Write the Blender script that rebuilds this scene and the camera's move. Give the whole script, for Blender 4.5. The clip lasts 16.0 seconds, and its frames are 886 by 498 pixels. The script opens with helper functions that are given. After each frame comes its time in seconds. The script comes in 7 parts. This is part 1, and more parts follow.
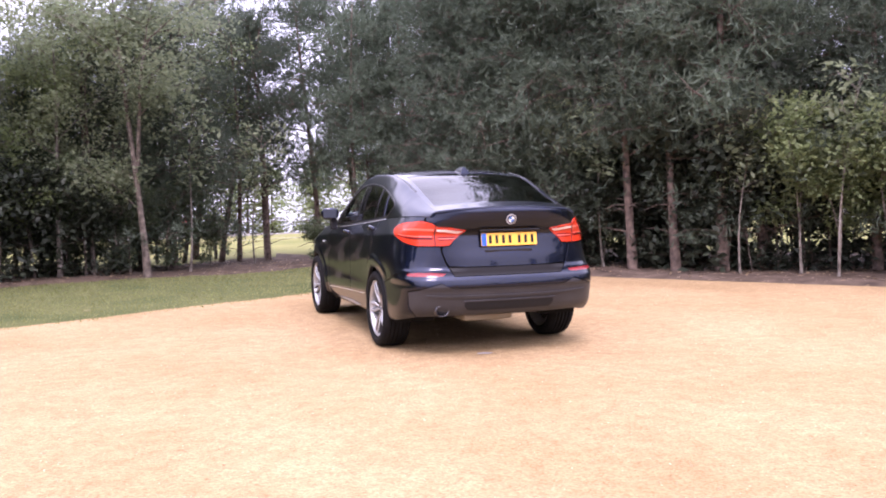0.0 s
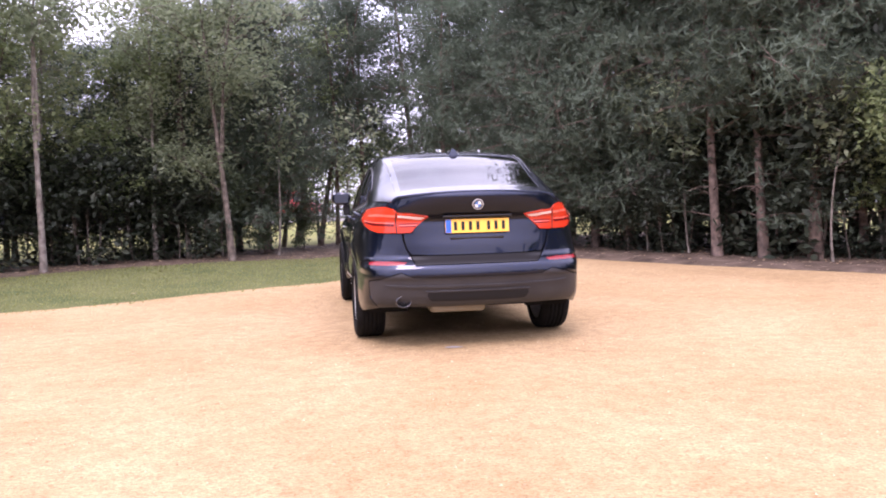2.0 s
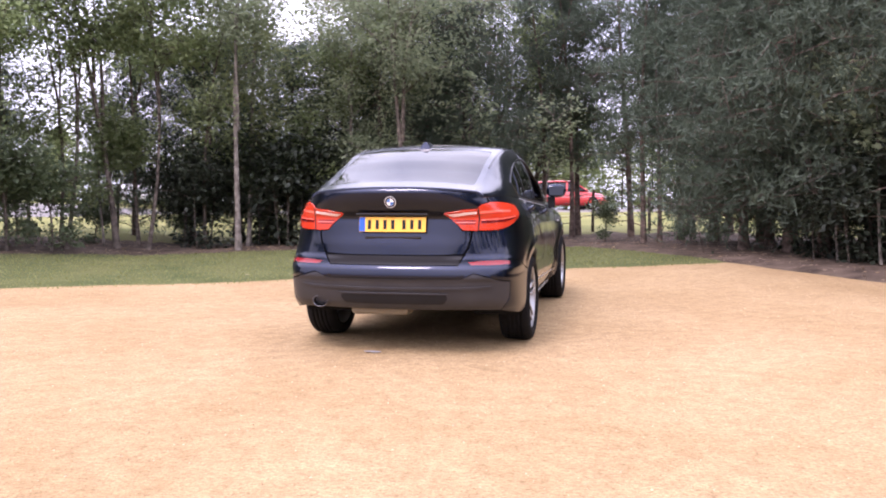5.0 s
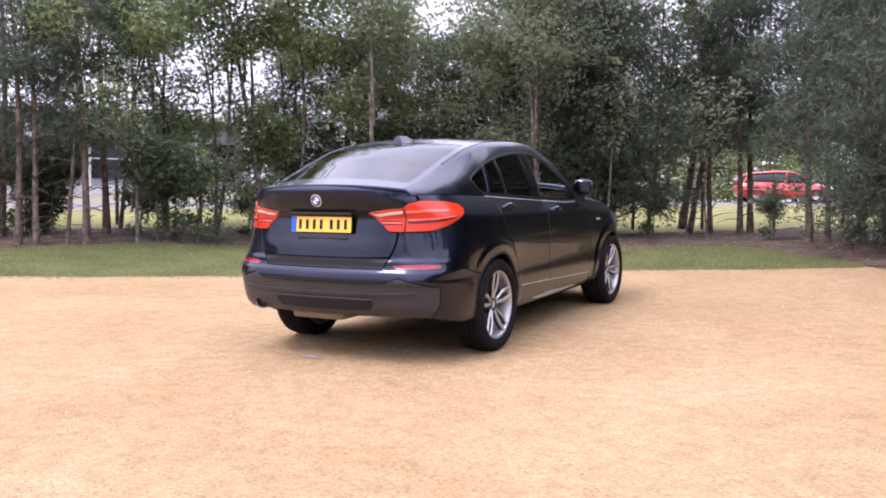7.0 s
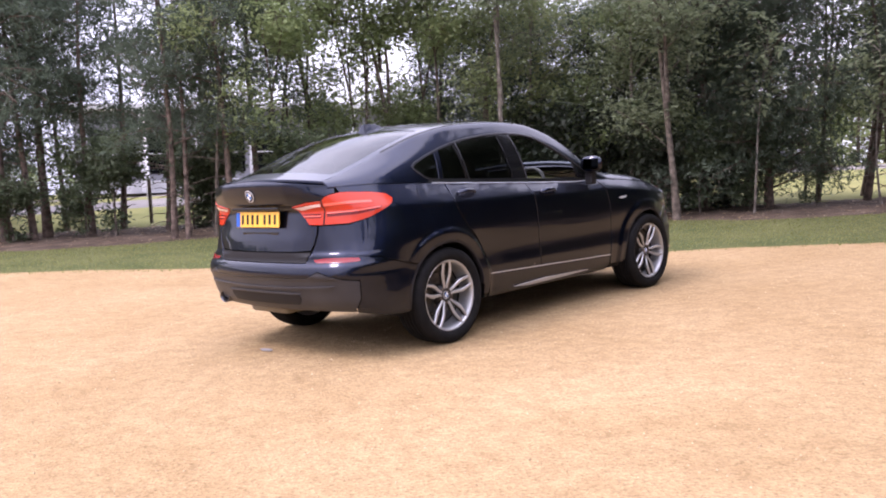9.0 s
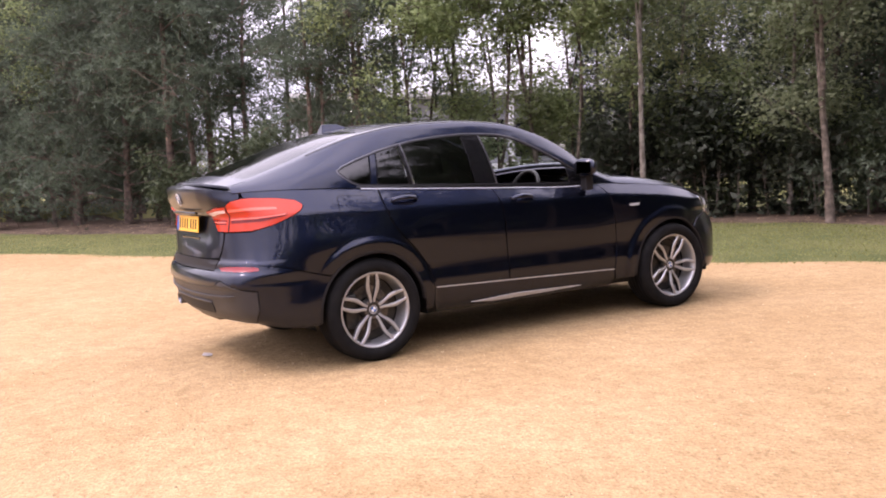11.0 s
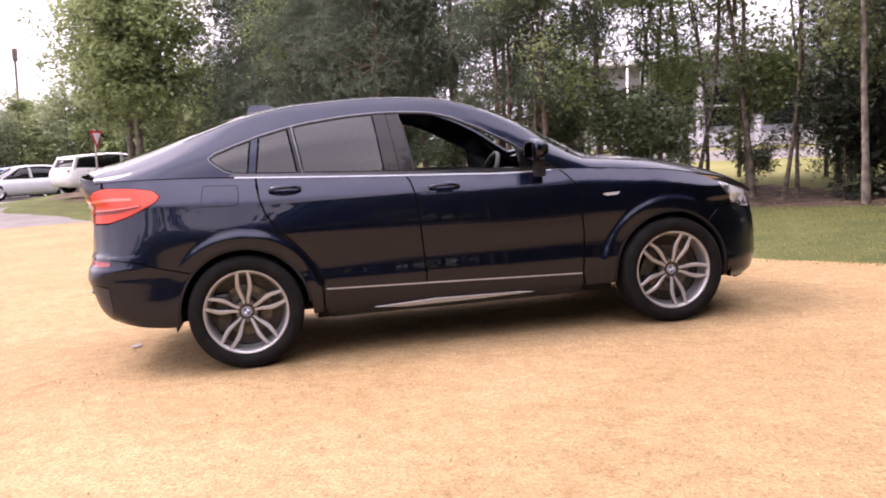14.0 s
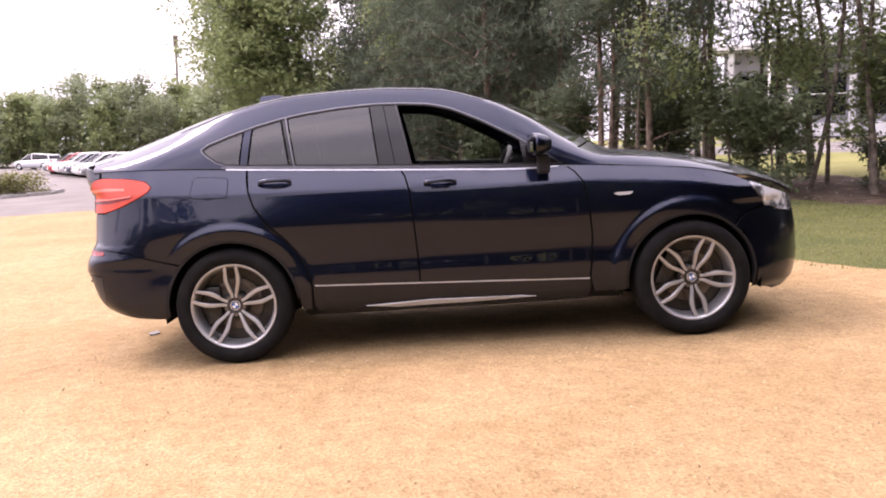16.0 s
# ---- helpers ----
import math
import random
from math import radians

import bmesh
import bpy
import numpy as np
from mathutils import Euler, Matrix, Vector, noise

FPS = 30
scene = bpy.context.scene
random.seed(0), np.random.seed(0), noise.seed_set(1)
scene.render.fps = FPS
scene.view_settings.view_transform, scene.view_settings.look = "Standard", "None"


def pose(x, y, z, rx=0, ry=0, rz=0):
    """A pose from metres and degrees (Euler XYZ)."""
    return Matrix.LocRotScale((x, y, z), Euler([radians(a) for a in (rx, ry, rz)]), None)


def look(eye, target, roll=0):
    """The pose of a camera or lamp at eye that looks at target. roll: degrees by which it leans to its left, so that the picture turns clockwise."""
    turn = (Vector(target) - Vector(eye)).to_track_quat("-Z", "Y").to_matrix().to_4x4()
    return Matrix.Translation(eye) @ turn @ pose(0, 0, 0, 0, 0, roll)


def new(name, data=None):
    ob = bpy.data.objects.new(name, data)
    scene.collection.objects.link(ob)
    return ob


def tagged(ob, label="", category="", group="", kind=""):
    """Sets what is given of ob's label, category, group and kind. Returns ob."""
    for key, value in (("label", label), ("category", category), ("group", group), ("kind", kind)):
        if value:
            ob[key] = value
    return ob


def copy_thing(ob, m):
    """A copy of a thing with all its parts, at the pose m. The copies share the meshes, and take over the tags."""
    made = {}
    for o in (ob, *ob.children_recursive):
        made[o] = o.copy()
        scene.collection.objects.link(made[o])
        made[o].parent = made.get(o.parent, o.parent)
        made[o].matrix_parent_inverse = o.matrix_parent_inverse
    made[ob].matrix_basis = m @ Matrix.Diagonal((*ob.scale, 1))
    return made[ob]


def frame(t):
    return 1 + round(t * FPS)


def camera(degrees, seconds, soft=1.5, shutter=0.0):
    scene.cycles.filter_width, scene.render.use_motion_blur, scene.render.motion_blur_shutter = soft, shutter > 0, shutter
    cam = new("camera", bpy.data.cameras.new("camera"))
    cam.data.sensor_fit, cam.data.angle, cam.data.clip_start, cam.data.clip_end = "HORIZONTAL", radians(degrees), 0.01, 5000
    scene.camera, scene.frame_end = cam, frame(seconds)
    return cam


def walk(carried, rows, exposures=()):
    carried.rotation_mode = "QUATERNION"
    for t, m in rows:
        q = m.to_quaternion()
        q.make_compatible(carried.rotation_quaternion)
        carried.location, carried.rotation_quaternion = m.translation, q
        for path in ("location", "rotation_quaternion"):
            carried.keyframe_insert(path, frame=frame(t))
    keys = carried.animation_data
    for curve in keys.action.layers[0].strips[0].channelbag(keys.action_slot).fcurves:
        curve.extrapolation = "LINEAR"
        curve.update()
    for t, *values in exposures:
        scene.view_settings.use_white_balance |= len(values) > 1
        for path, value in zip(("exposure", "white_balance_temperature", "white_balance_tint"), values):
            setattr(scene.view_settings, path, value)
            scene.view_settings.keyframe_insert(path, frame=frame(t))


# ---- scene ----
cam = camera(52.5, 16.0, 1.9)
YARD_TILT = pose(0, 0, 0, 2.5, 0, 0)          # the yard climbs 2.5 degrees along +y
PATH = [
    (0, (-3.076, -8.15, 0.982), (-2.422, -6.26, 0.959), -1.9),
    (0.5, (-2.777, -8.089, 0.96), (-2.179, -6.181, 0.935), -3.3),
    (1, (-2.377, -8.108, 0.942), (-1.848, -6.179, 0.908), -4.1),
    (1.5, (-1.874, -8.162, 0.969), (-1.48, -6.201, 0.929), -2.8),
    (2, (-1.373, -8.112, 0.958), (-1.07, -6.136, 0.909), -1.9),
    (2.5, (-0.844, -8.151, 0.955), (-0.666, -6.159, 0.904), -1.8),
    (3, (-0.316, -8.1, 0.933), (-0.249, -6.102, 0.885), -1.4),
    (3.5, (0.213, -7.97, 0.959), (0.174, -5.972, 0.901), -0.7),
    (4, (0.781, -7.889, 0.976), (0.582, -5.899, 0.913), -0.1),
    (4.2, (1.008, -7.843, 0.972), (0.768, -5.859, 0.91), -0.3),
    (6.3, (3.165, -6.732, 1.054), (2.391, -4.89, 0.966), 1.2),
    (6.5, (3.375, -6.585, 1.036), (2.56, -4.76, 0.948), 0.8),
    (7, (3.8, -6.249, 1.08), (2.855, -4.489, 0.991), 0.6),
    (7.5, (4.27, -5.937, 1.104), (3.194, -4.254, 1.009), 0.2),
    (8, (4.656, -5.582, 1.122), (3.491, -3.959, 1.025), -0.4),
    (8.5, (5.078, -5.222, 1.135), (3.788, -3.698, 1.027), -1.4),
    (9, (5.428, -4.787, 1.133), (4.051, -3.342, 1.0), -2.1),
    (9.5, (5.72, -4.298, 1.185), (4.256, -2.942, 1.047), -1.8),
    (10, (6.051, -3.829, 1.212), (4.491, -2.585, 1.078), -1.1),
    (10.2, (6.136, -3.629, 1.205), (4.544, -2.427, 1.063), -1.2),
    (12.3, (6.673, -1.338, 1.261), (4.816, -0.614, 1.093), -1.4),
    (12.5, (6.698, -1.149, 1.264), (4.824, -0.473, 1.084), -1.7),
    (13, (6.675, -0.676, 1.273), (4.76, -0.128, 1.094), -1.9),
    (13.5, (6.625, -0.188, 1.269), (4.679, 0.239, 1.096), -1.9),
    (14, (6.547, 0.239, 1.262), (4.587, 0.584, 1.062), -1.7),
    (14.5, (6.428, 0.616, 1.284), (4.453, 0.85, 1.078), -0.9),
    (15, (6.364, 0.984, 1.297), (4.382, 1.118, 1.06), -1.4),
    (15.5, (6.319, 1.178, 1.304), (4.335, 1.251, 1.064), -0.9),
    (16, (6.349, 1.193, 1.299), (4.362, 1.219, 1.073), -1.0),
]
EXPOSURES = [(0, 1.27, 6220, 40), (4, 1.16, 6260, 36), (8, 1.02, 6200, 32), (12.5, 1.12, 7080, 36), (16, 1.15, 7100, 35)]
walk(cam, [(t, look(eye, target, roll)) for t, eye, target, roll in PATH], EXPOSURES)


# world, sun and exposure
SUN_ELEV, SUN_ROT = radians(52), radians(200)
world = bpy.data.worlds.new("overcast_sky")
scene.world = world
world.use_nodes = True
wt = world.node_tree
wt.nodes.clear()
w_out = wt.nodes.new("ShaderNodeOutputWorld")
w_bg = wt.nodes.new("ShaderNodeBackground")
w_sky = wt.nodes.new("ShaderNodeTexSky")
w_sky.sky_type, w_sky.sun_disc = "NISHITA", False
w_sky.sun_elevation, w_sky.sun_rotation = SUN_ELEV, SUN_ROT
w_sky.dust_density, w_sky.air_density, w_sky.ozone_density = 4.0, 1.0, 1.0
w_co = wt.nodes.new("ShaderNodeTexCoord")
w_noise = wt.nodes.new("ShaderNodeTexNoise")
w_noise.inputs["Scale"].default_value, w_noise.inputs["Detail"].default_value = 2.6, 6.0
w_ramp = wt.nodes.new("ShaderNodeValToRGB")
w_ramp.color_ramp.elements[0].position, w_ramp.color_ramp.elements[0].color = 0.36, (7.6, 8.3, 9.6, 1)
w_ramp.color_ramp.elements[1].position, w_ramp.color_ramp.elements[1].color = 0.66, (11.7, 12.3, 13.2, 1)
w_mix = wt.nodes.new("ShaderNodeMixRGB")
w_mix.inputs[0].default_value = 0.82
wt.links.new(w_co.outputs["Generated"], w_noise.inputs["Vector"])
wt.links.new(w_noise.outputs["Fac"], w_ramp.inputs["Fac"])
wt.links.new(w_sky.outputs["Color"], w_mix.inputs[1])
wt.links.new(w_ramp.outputs["Color"], w_mix.inputs[2])
w_sep = wt.nodes.new("ShaderNodeSeparateXYZ")
w_up = wt.nodes.new("ShaderNodeMapRange")            # an overcast sky is about three times brighter overhead than at the horizon
w_up.inputs["From Min"].default_value, w_up.inputs["From Max"].default_value = 0.0, 1.0
w_up.inputs["To Min"].default_value, w_up.inputs["To Max"].default_value = 0.72, 2.4
w_mul = wt.nodes.new("ShaderNodeMixRGB")
w_mul.blend_type, w_mul.inputs[0].default_value = "MULTIPLY", 1.0
wt.links.new(w_co.outputs["Generated"], w_sep.inputs["Vector"])
wt.links.new(w_sep.outputs["Z"], w_up.inputs["Value"])
wt.links.new(w_mix.outputs["Color"], w_mul.inputs[1])
wt.links.new(w_up.outputs["Result"], w_mul.inputs[2])
wt.links.new(w_mul.outputs["Color"], w_bg.inputs["Color"])
w_bg.inputs["Strength"].default_value = 0.1
wt.links.new(w_bg.outputs["Background"], w_out.inputs["Surface"])

sun_data = bpy.data.lights.new("sun", "SUN")
sun_data.energy, sun_data.angle, sun_data.color = 1.0, radians(14), (1.0, 0.95, 0.88)
sun = new("sun", sun_data)
sun.matrix_world = Matrix.Translation((0, 0, 30)) @ Euler((radians(38), 0, radians(-20))).to_matrix().to_4x4()


# ---- materials ----
def mat(name, rgb, rough=0.6, metal=0.0, spec=0.5, coat=0.0):
    m = bpy.data.materials.new(name)
    m.use_nodes = True
    b = m.node_tree.nodes["Principled BSDF"]
    b.inputs["Base Color"].default_value = (*rgb, 1)
    b.inputs["Roughness"].default_value = rough
    b.inputs["Metallic"].default_value = metal
    b.inputs["Specular IOR Level"].default_value = spec
    b.inputs["Coat Weight"].default_value = coat
    b.inputs["Coat Roughness"].default_value = 0.02
    return m


def varied(m, rgb_a, rgb_b, scale=4.0, detail=6.0, low=0.35, high=0.65, bump=0.0, bump_scale=60.0, rough=None, source="Object"):
    """Colour that wanders between two tones, with a finer relief."""
    t = m.node_tree
    b = t.nodes["Principled BSDF"]
    co = t.nodes.new("ShaderNodeTexCoord")
    n = t.nodes.new("ShaderNodeTexNoise")
    n.inputs["Scale"].default_value, n.inputs["Detail"].default_value = scale, detail
    r = t.nodes.new("ShaderNodeValToRGB")
    r.color_ramp.elements[0].position, r.color_ramp.elements[0].color = low, (*rgb_a, 1)
    r.color_ramp.elements[1].position, r.color_ramp.elements[1].color = high, (*rgb_b, 1)
    t.links.new(co.outputs[source], n.inputs["Vector"])
    t.links.new(n.outputs["Fac"], r.inputs["Fac"])
    t.links.new(r.outputs["Color"], b.inputs["Base Color"])
    if bump:
        n2 = t.nodes.new("ShaderNodeTexNoise")
        n2.inputs["Scale"].default_value, n2.inputs["Detail"].default_value = bump_scale, 5.0
        bp = t.nodes.new("ShaderNodeBump")
        bp.inputs["Strength"].default_value, bp.inputs["Distance"].default_value = bump, 0.02
        t.links.new(co.outputs[source], n2.inputs["Vector"])
        t.links.new(n2.outputs["Fac"], bp.inputs["Height"])
        t.links.new(bp.outputs["Normal"], b.inputs["Normal"])
    return m


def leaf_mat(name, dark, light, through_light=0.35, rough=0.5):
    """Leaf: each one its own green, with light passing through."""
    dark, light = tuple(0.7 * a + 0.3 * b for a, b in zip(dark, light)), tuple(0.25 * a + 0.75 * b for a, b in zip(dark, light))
    m = mat(name, dark, rough, spec=0.35)
    t = m.node_tree
    b = t.nodes["Principled BSDF"]
    geo = t.nodes.new("ShaderNodeNewGeometry")
    info = t.nodes.new("ShaderNodeObjectInfo")
    r = t.nodes.new("ShaderNodeValToRGB")
    r.color_ramp.elements[0].color, r.color_ramp.elements[1].color = (*dark, 1), (*light, 1)
    t.links.new(geo.outputs["Random Per Island"], r.inputs["Fac"])
    hsv = t.nodes.new("ShaderNodeHueSaturation")
    mr = t.nodes.new("ShaderNodeMapRange")
    mr.inputs["To Min"].default_value, mr.inputs["To Max"].default_value = 0.8, 1.25
    t.links.new(info.outputs["Random"], mr.inputs["Value"])
    t.links.new(mr.outputs["Result"], hsv.inputs["Value"])
    t.links.new(r.outputs["Color"], hsv.inputs["Color"])
    t.links.new(hsv.outputs["Color"], b.inputs["Base Color"])
    tr = t.nodes.new("ShaderNodeBsdfTranslucent")
    t.links.new(hsv.outputs["Color"], tr.inputs["Color"])
    mix = t.nodes.new("ShaderNodeMixShader")
    mix.inputs[0].default_value = through_light
    out = t.nodes["Material Output"]
    t.links.new(b.outputs["BSDF"], mix.inputs[1])
    t.links.new(tr.outputs["BSDF"], mix.inputs[2])
    t.links.new(mix.outputs["Shader"], out.inputs["Surface"])
    return m


def gravel_mat():
    """Compacted golden gravel: grains, damp and raked patches, small relief."""
    m = mat("golden_gravel", (0.5, 0.36, 0.2), 0.92, spec=0.2)
    t = m.node_tree
    b = t.nodes["Principled BSDF"]
    co = t.nodes.new("ShaderNodeTexCoord")
    big = t.nodes.new("ShaderNodeTexNoise")
    big.inputs["Scale"].default_value, big.inputs["Detail"].default_value = 0.55, 8.0
    big.inputs["Roughness"].default_value = 0.65
    ramp = t.nodes.new("ShaderNodeValToRGB")
    ramp.color_ramp.elements[0].position, ramp.color_ramp.elements[0].color = 0.36, (0.285, 0.194, 0.096, 1)
    ramp.color_ramp.elements[1].position, ramp.color_ramp.elements[1].color = 0.64, (0.347, 0.247, 0.133, 1)
    grain = t.nodes.new("ShaderNodeTexVoronoi")
    grain.inputs["Scale"].default_value = 75.0
    g_ramp = t.nodes.new("ShaderNodeValToRGB")
    g_ramp.color_ramp.elements[0].position, g_ramp.color_ramp.elements[0].color = 0.0, (0.62, 0.58, 0.54, 1)
    g_ramp.color_ramp.elements[1].position, g_ramp.color_ramp.elements[1].color = 1.0, (1.28, 1.26, 1.24, 1)
    sep = t.nodes.new("ShaderNodeSeparateColor")
    mul = t.nodes.new("ShaderNodeMixRGB")
    mul.blend_type, mul.inputs[0].default_value = "MULTIPLY", 0.5
    mid = t.nodes.new("ShaderNodeTexNoise")
    mid.inputs["Scale"].default_value, mid.inputs["Detail"].default_value = 9.0, 6.0
    m_ramp = t.nodes.new("ShaderNodeValToRGB")
    m_ramp.color_ramp.elements[0].position, m_ramp.color_ramp.elements[0].color = 0.34, (0.84, 0.81, 0.78, 1)
    m_ramp.color_ramp.elements[1].position, m_ramp.color_ramp.elements[1].color = 0.62, (1.06, 1.06, 1.06, 1)
    mul2 = t.nodes.new("ShaderNodeMixRGB")
    mul2.blend_type, mul2.inputs[0].default_value = "MULTIPLY", 0.8
    speck = t.nodes.new("ShaderNodeTexNoise")
    speck.inputs["Scale"].default_value, speck.inputs["Detail"].default_value = 46.0, 2.0
    s_ramp = t.nodes.new("ShaderNodeValToRGB")
    s_ramp.color_ramp.elements[0].position, s_ramp.color_ramp.elements[0].color = 0.36, (0.56, 0.52, 0.48, 1)
    s_ramp.color_ramp.elements[1].position, s_ramp.color_ramp.elements[1].color = 0.46, (1.03, 1.03, 1.03, 1)
    mul3 = t.nodes.new("ShaderNodeMixRGB")
    mul3.blend_type, mul3.inputs[0].default_value = "MULTIPLY", 0.46
    t.links.new(speck.outputs["Fac"], s_ramp.inputs["Fac"])
    for n in (big, grain, mid, speck):
        t.links.new(co.outputs["Object"], n.inputs["Vector"])
    t.links.new(big.outputs["Fac"], ramp.inputs["Fac"])
    t.links.new(grain.outputs["Color"], sep.inputs["Color"])
    t.links.new(sep.outputs[0], g_ramp.inputs["Fac"])
    t.links.new(mid.outputs["Fac"], m_ramp.inputs["Fac"])
    t.links.new(ramp.outputs["Color"], mul.inputs[1])
    t.links.new(g_ramp.outputs["Color"], mul.inputs[2])
    t.links.new(mul.outputs["Color"], mul2.inputs[1])
    t.links.new(m_ramp.outputs["Color"], mul2.inputs[2])
    t.links.new(mul2.outputs["Color"], mul3.inputs[1])
    t.links.new(s_ramp.outputs["Color"], mul3.inputs[2])
    t.links.new(mul3.outputs["Color"], b.inputs["Base Color"])
    bp = t.nodes.new("ShaderNodeBump")
    bp.inputs["Strength"].default_value, bp.inputs["Distance"].default_value = 0.5, 0.012
    add = t.nodes.new("ShaderNodeMath")
    add.operation = "ADD"
    t.links.new(grain.outputs["Distance"], add.inputs[0])
    t.links.new(mid.outputs["Fac"], add.inputs[1])
    t.links.new(add.outputs[0], bp.inputs["Height"])
    t.links.new(bp.outputs["Normal"], b.inputs["Normal"])
    return m


M_GRAVEL = gravel_mat()
M_GRASS = varied(mat("mown_grass", (0.1, 0.14, 0.05), 0.95, spec=0.15), (0.06, 0.076, 0.025), (0.112, 0.116, 0.042), 1.4, 8, 0.3, 0.7, 0.8, 90)
M_BLADE = leaf_mat("grass_blades", (0.17, 0.19, 0.066), (0.27, 0.265, 0.105), 0.55)
M_MEADOW = varied(mat("dry_meadow", (0.2, 0.2, 0.08), 0.95, spec=0.1), (0.13, 0.14, 0.045), (0.22, 0.205, 0.078), 0.35, 8, 0.3, 0.7, 0.8, 30)
M_BARK_SOIL = varied(mat("bark_soil", (0.1, 0.075, 0.055), 0.95, spec=0.1), (0.05, 0.036, 0.027), (0.15, 0.11, 0.082), 3.0, 10, 0.3, 0.72, 1.0, 55)
M_TARMAC = varied(mat("pale_tarmac", (0.2, 0.19, 0.18), 0.9, spec=0.2), (0.14, 0.128, 0.12), (0.2, 0.183, 0.17), 0.8, 8, 0.3, 0.7, 0.4, 120)
M_KERB = varied(mat("concrete_kerb", (0.4, 0.38, 0.35), 0.85), (0.19, 0.178, 0.165), (0.3, 0.285, 0.265), 5, 8, 0.3, 0.7, 0.5, 80)
M_BARK = varied(mat("grey_brown_bark", (0.14, 0.11, 0.09), 0.9, spec=0.15), (0.055, 0.045, 0.037), (0.19, 0.155, 0.125), 9, 10, 0.35, 0.68, 1.0, 26)
M_PALE_BARK = varied(mat("pale_bark", (0.3, 0.27, 0.23), 0.85, spec=0.15), (0.10, 0.085, 0.07), (0.26, 0.23, 0.195), 7, 10, 0.35, 0.66, 0.9, 24)
M_PINE_BARK = varied(mat("pine_bark", (0.16, 0.11, 0.08), 0.9, spec=0.15), (0.06, 0.045, 0.038), (0.19, 0.14, 0.112), 8, 10, 0.35, 0.68, 1.0, 20)
M_LEAF = leaf_mat("broad_leaf", (0.145, 0.182, 0.108), (0.29, 0.335, 0.195), 0.6)
M_LEAF_FRESH = leaf_mat("fresh_leaf", (0.155, 0.2, 0.09), (0.3, 0.36, 0.165), 0.6)
M_NEEDLE = leaf_mat("pine_needle", (0.048, 0.072, 0.05), (0.118, 0.15, 0.098), 0.42, 0.6)
M_SHRUB = leaf_mat("shrub_leaf", (0.065, 0.092, 0.05), (0.145, 0.18, 0.095), 0.5)
# near-black leaf colour carries the deep shade between the trunks
M_THICKET_SHADE = leaf_mat("thicket_leaf_shade", (0.018, 0.025, 0.017), (0.045, 0.055, 0.034), 0.3)
M_LEAF_FAR = leaf_mat("far_leaf", (0.15, 0.185, 0.08), (0.25, 0.285, 0.13), 0.45)
M_HEDGE = leaf_mat("hedge_leaf", (0.13, 0.14, 0.045), (0.24, 0.235, 0.08), 0.4)
M_DRY = leaf_mat("fallen_leaf", (0.16, 0.09, 0.04), (0.4, 0.3, 0.17), 0.1)

# ---- the lie of the land ----
CAR_NOSE_UP = 2.5                   # the yard climbs gently the way the car points
SLOPE = math.tan(radians(CAR_NOSE_UP))


def smooth(a, b, v):
    v = min(1.0, max(0.0, (v - a) / (b - a)))
    return v * v * (3 - 2 * v)


def lawn_edge(x):
    return 5.7 + 0.56 * x - 0.85 * smooth(-9.5, -14, x) + 0.10 * math.sin(x * 0.9) + 0.05 * math.sin(x * 2.3 + 1) + 0.018 * math.sin(x * 6.1) + 0.012 * math.sin(x * 13.7 + 2)


def lawn_dist(x, y):
    """Metres past the gravel's far edge, square to it."""
    return (y - lawn_edge(x)) * 0.873


def soil_width(x):
    """How wide the mown strip is before the bark soil begins."""
    return 4.2 + 1.25 * smooth(0, -5, x) - 1.9 * smooth(-8.0, -10.8, x) + 0.08 * math.sin(x * 1.7) + 0.04 * math.sin(x * 5.3)


def wood_dist(x, y):
    """Metres past the gravel's edge on the pine side."""
    return ((x - 3.1) * 1.43 + (y - 7.3)) / 1.745 + 0.06 * math.sin(y * 1.3) + 0.02 * math.sin(y * 5.1)


def road_mid(x):
    return 38.3 + 0.42 * x


def lane_mid(y):
    """The lane that leaves the road and runs behind the belt."""
    return -27.2 + 0.2 * y


def yard_end(y):
    """Where the gravel gives way to the pale tarmac of the car park."""
    return -15.6 - 0.12 * (y + 8)


def land(x, y):
    """Height of the ground."""
    z = SLOPE * max(-14.0, min(y, 16.0)) + 0.038 * max(0.0, min(y - 16.0, 24.0))
    z += 0.02 * math.sin(x * 0.7 + 1.2) * math.sin(y * 0.5) * smooth(2.5, 6, abs(x) + abs(y - 1.4) * 0.6)
    dl, dw = lawn_dist(x, y), wood_dist(x, y)
    z += 0.03 * smooth(0.0, 0.2, dl) * (1 - smooth(0, .5, dw))
    bank = -0.06 + 0.26 * smooth(-7, -11, x)
    z += bank * smooth(3.0, 5.5, dl) * (1 - smooth(14, 30, dl))
    z += 0.06 * smooth(0.05, 0.5, dw) * (1 - smooth(3, 8, dl))
    z += 0.021 * max(0.0, min(-x - 6.0, 22.0)) * (1 - smooth(2.5, 6, dl) * (1 - smooth(-20, -26, x)))
    return z


def ground_z(x, y):
    return land(x, y)


def mesh_ob(name, verts, faces, mats, parent=None, smooth_it=True, idx=None):
    me = bpy.data.meshes.new(name)
    me.from_pydata([tuple(v) for v in verts], [], [tuple(f) for f in faces])
    for m in mats:
        me.materials.append(m)
    if idx is not None:
        me.polygons.foreach_set("material_index", np.array(idx, dtype=np.int32))
    if smooth_it:
        me.polygons.foreach_set("use_smooth", np.ones(len(me.polygons), dtype=bool))
    me.update()
    ob = new(name, me)
    ob.parent = parent
    return ob


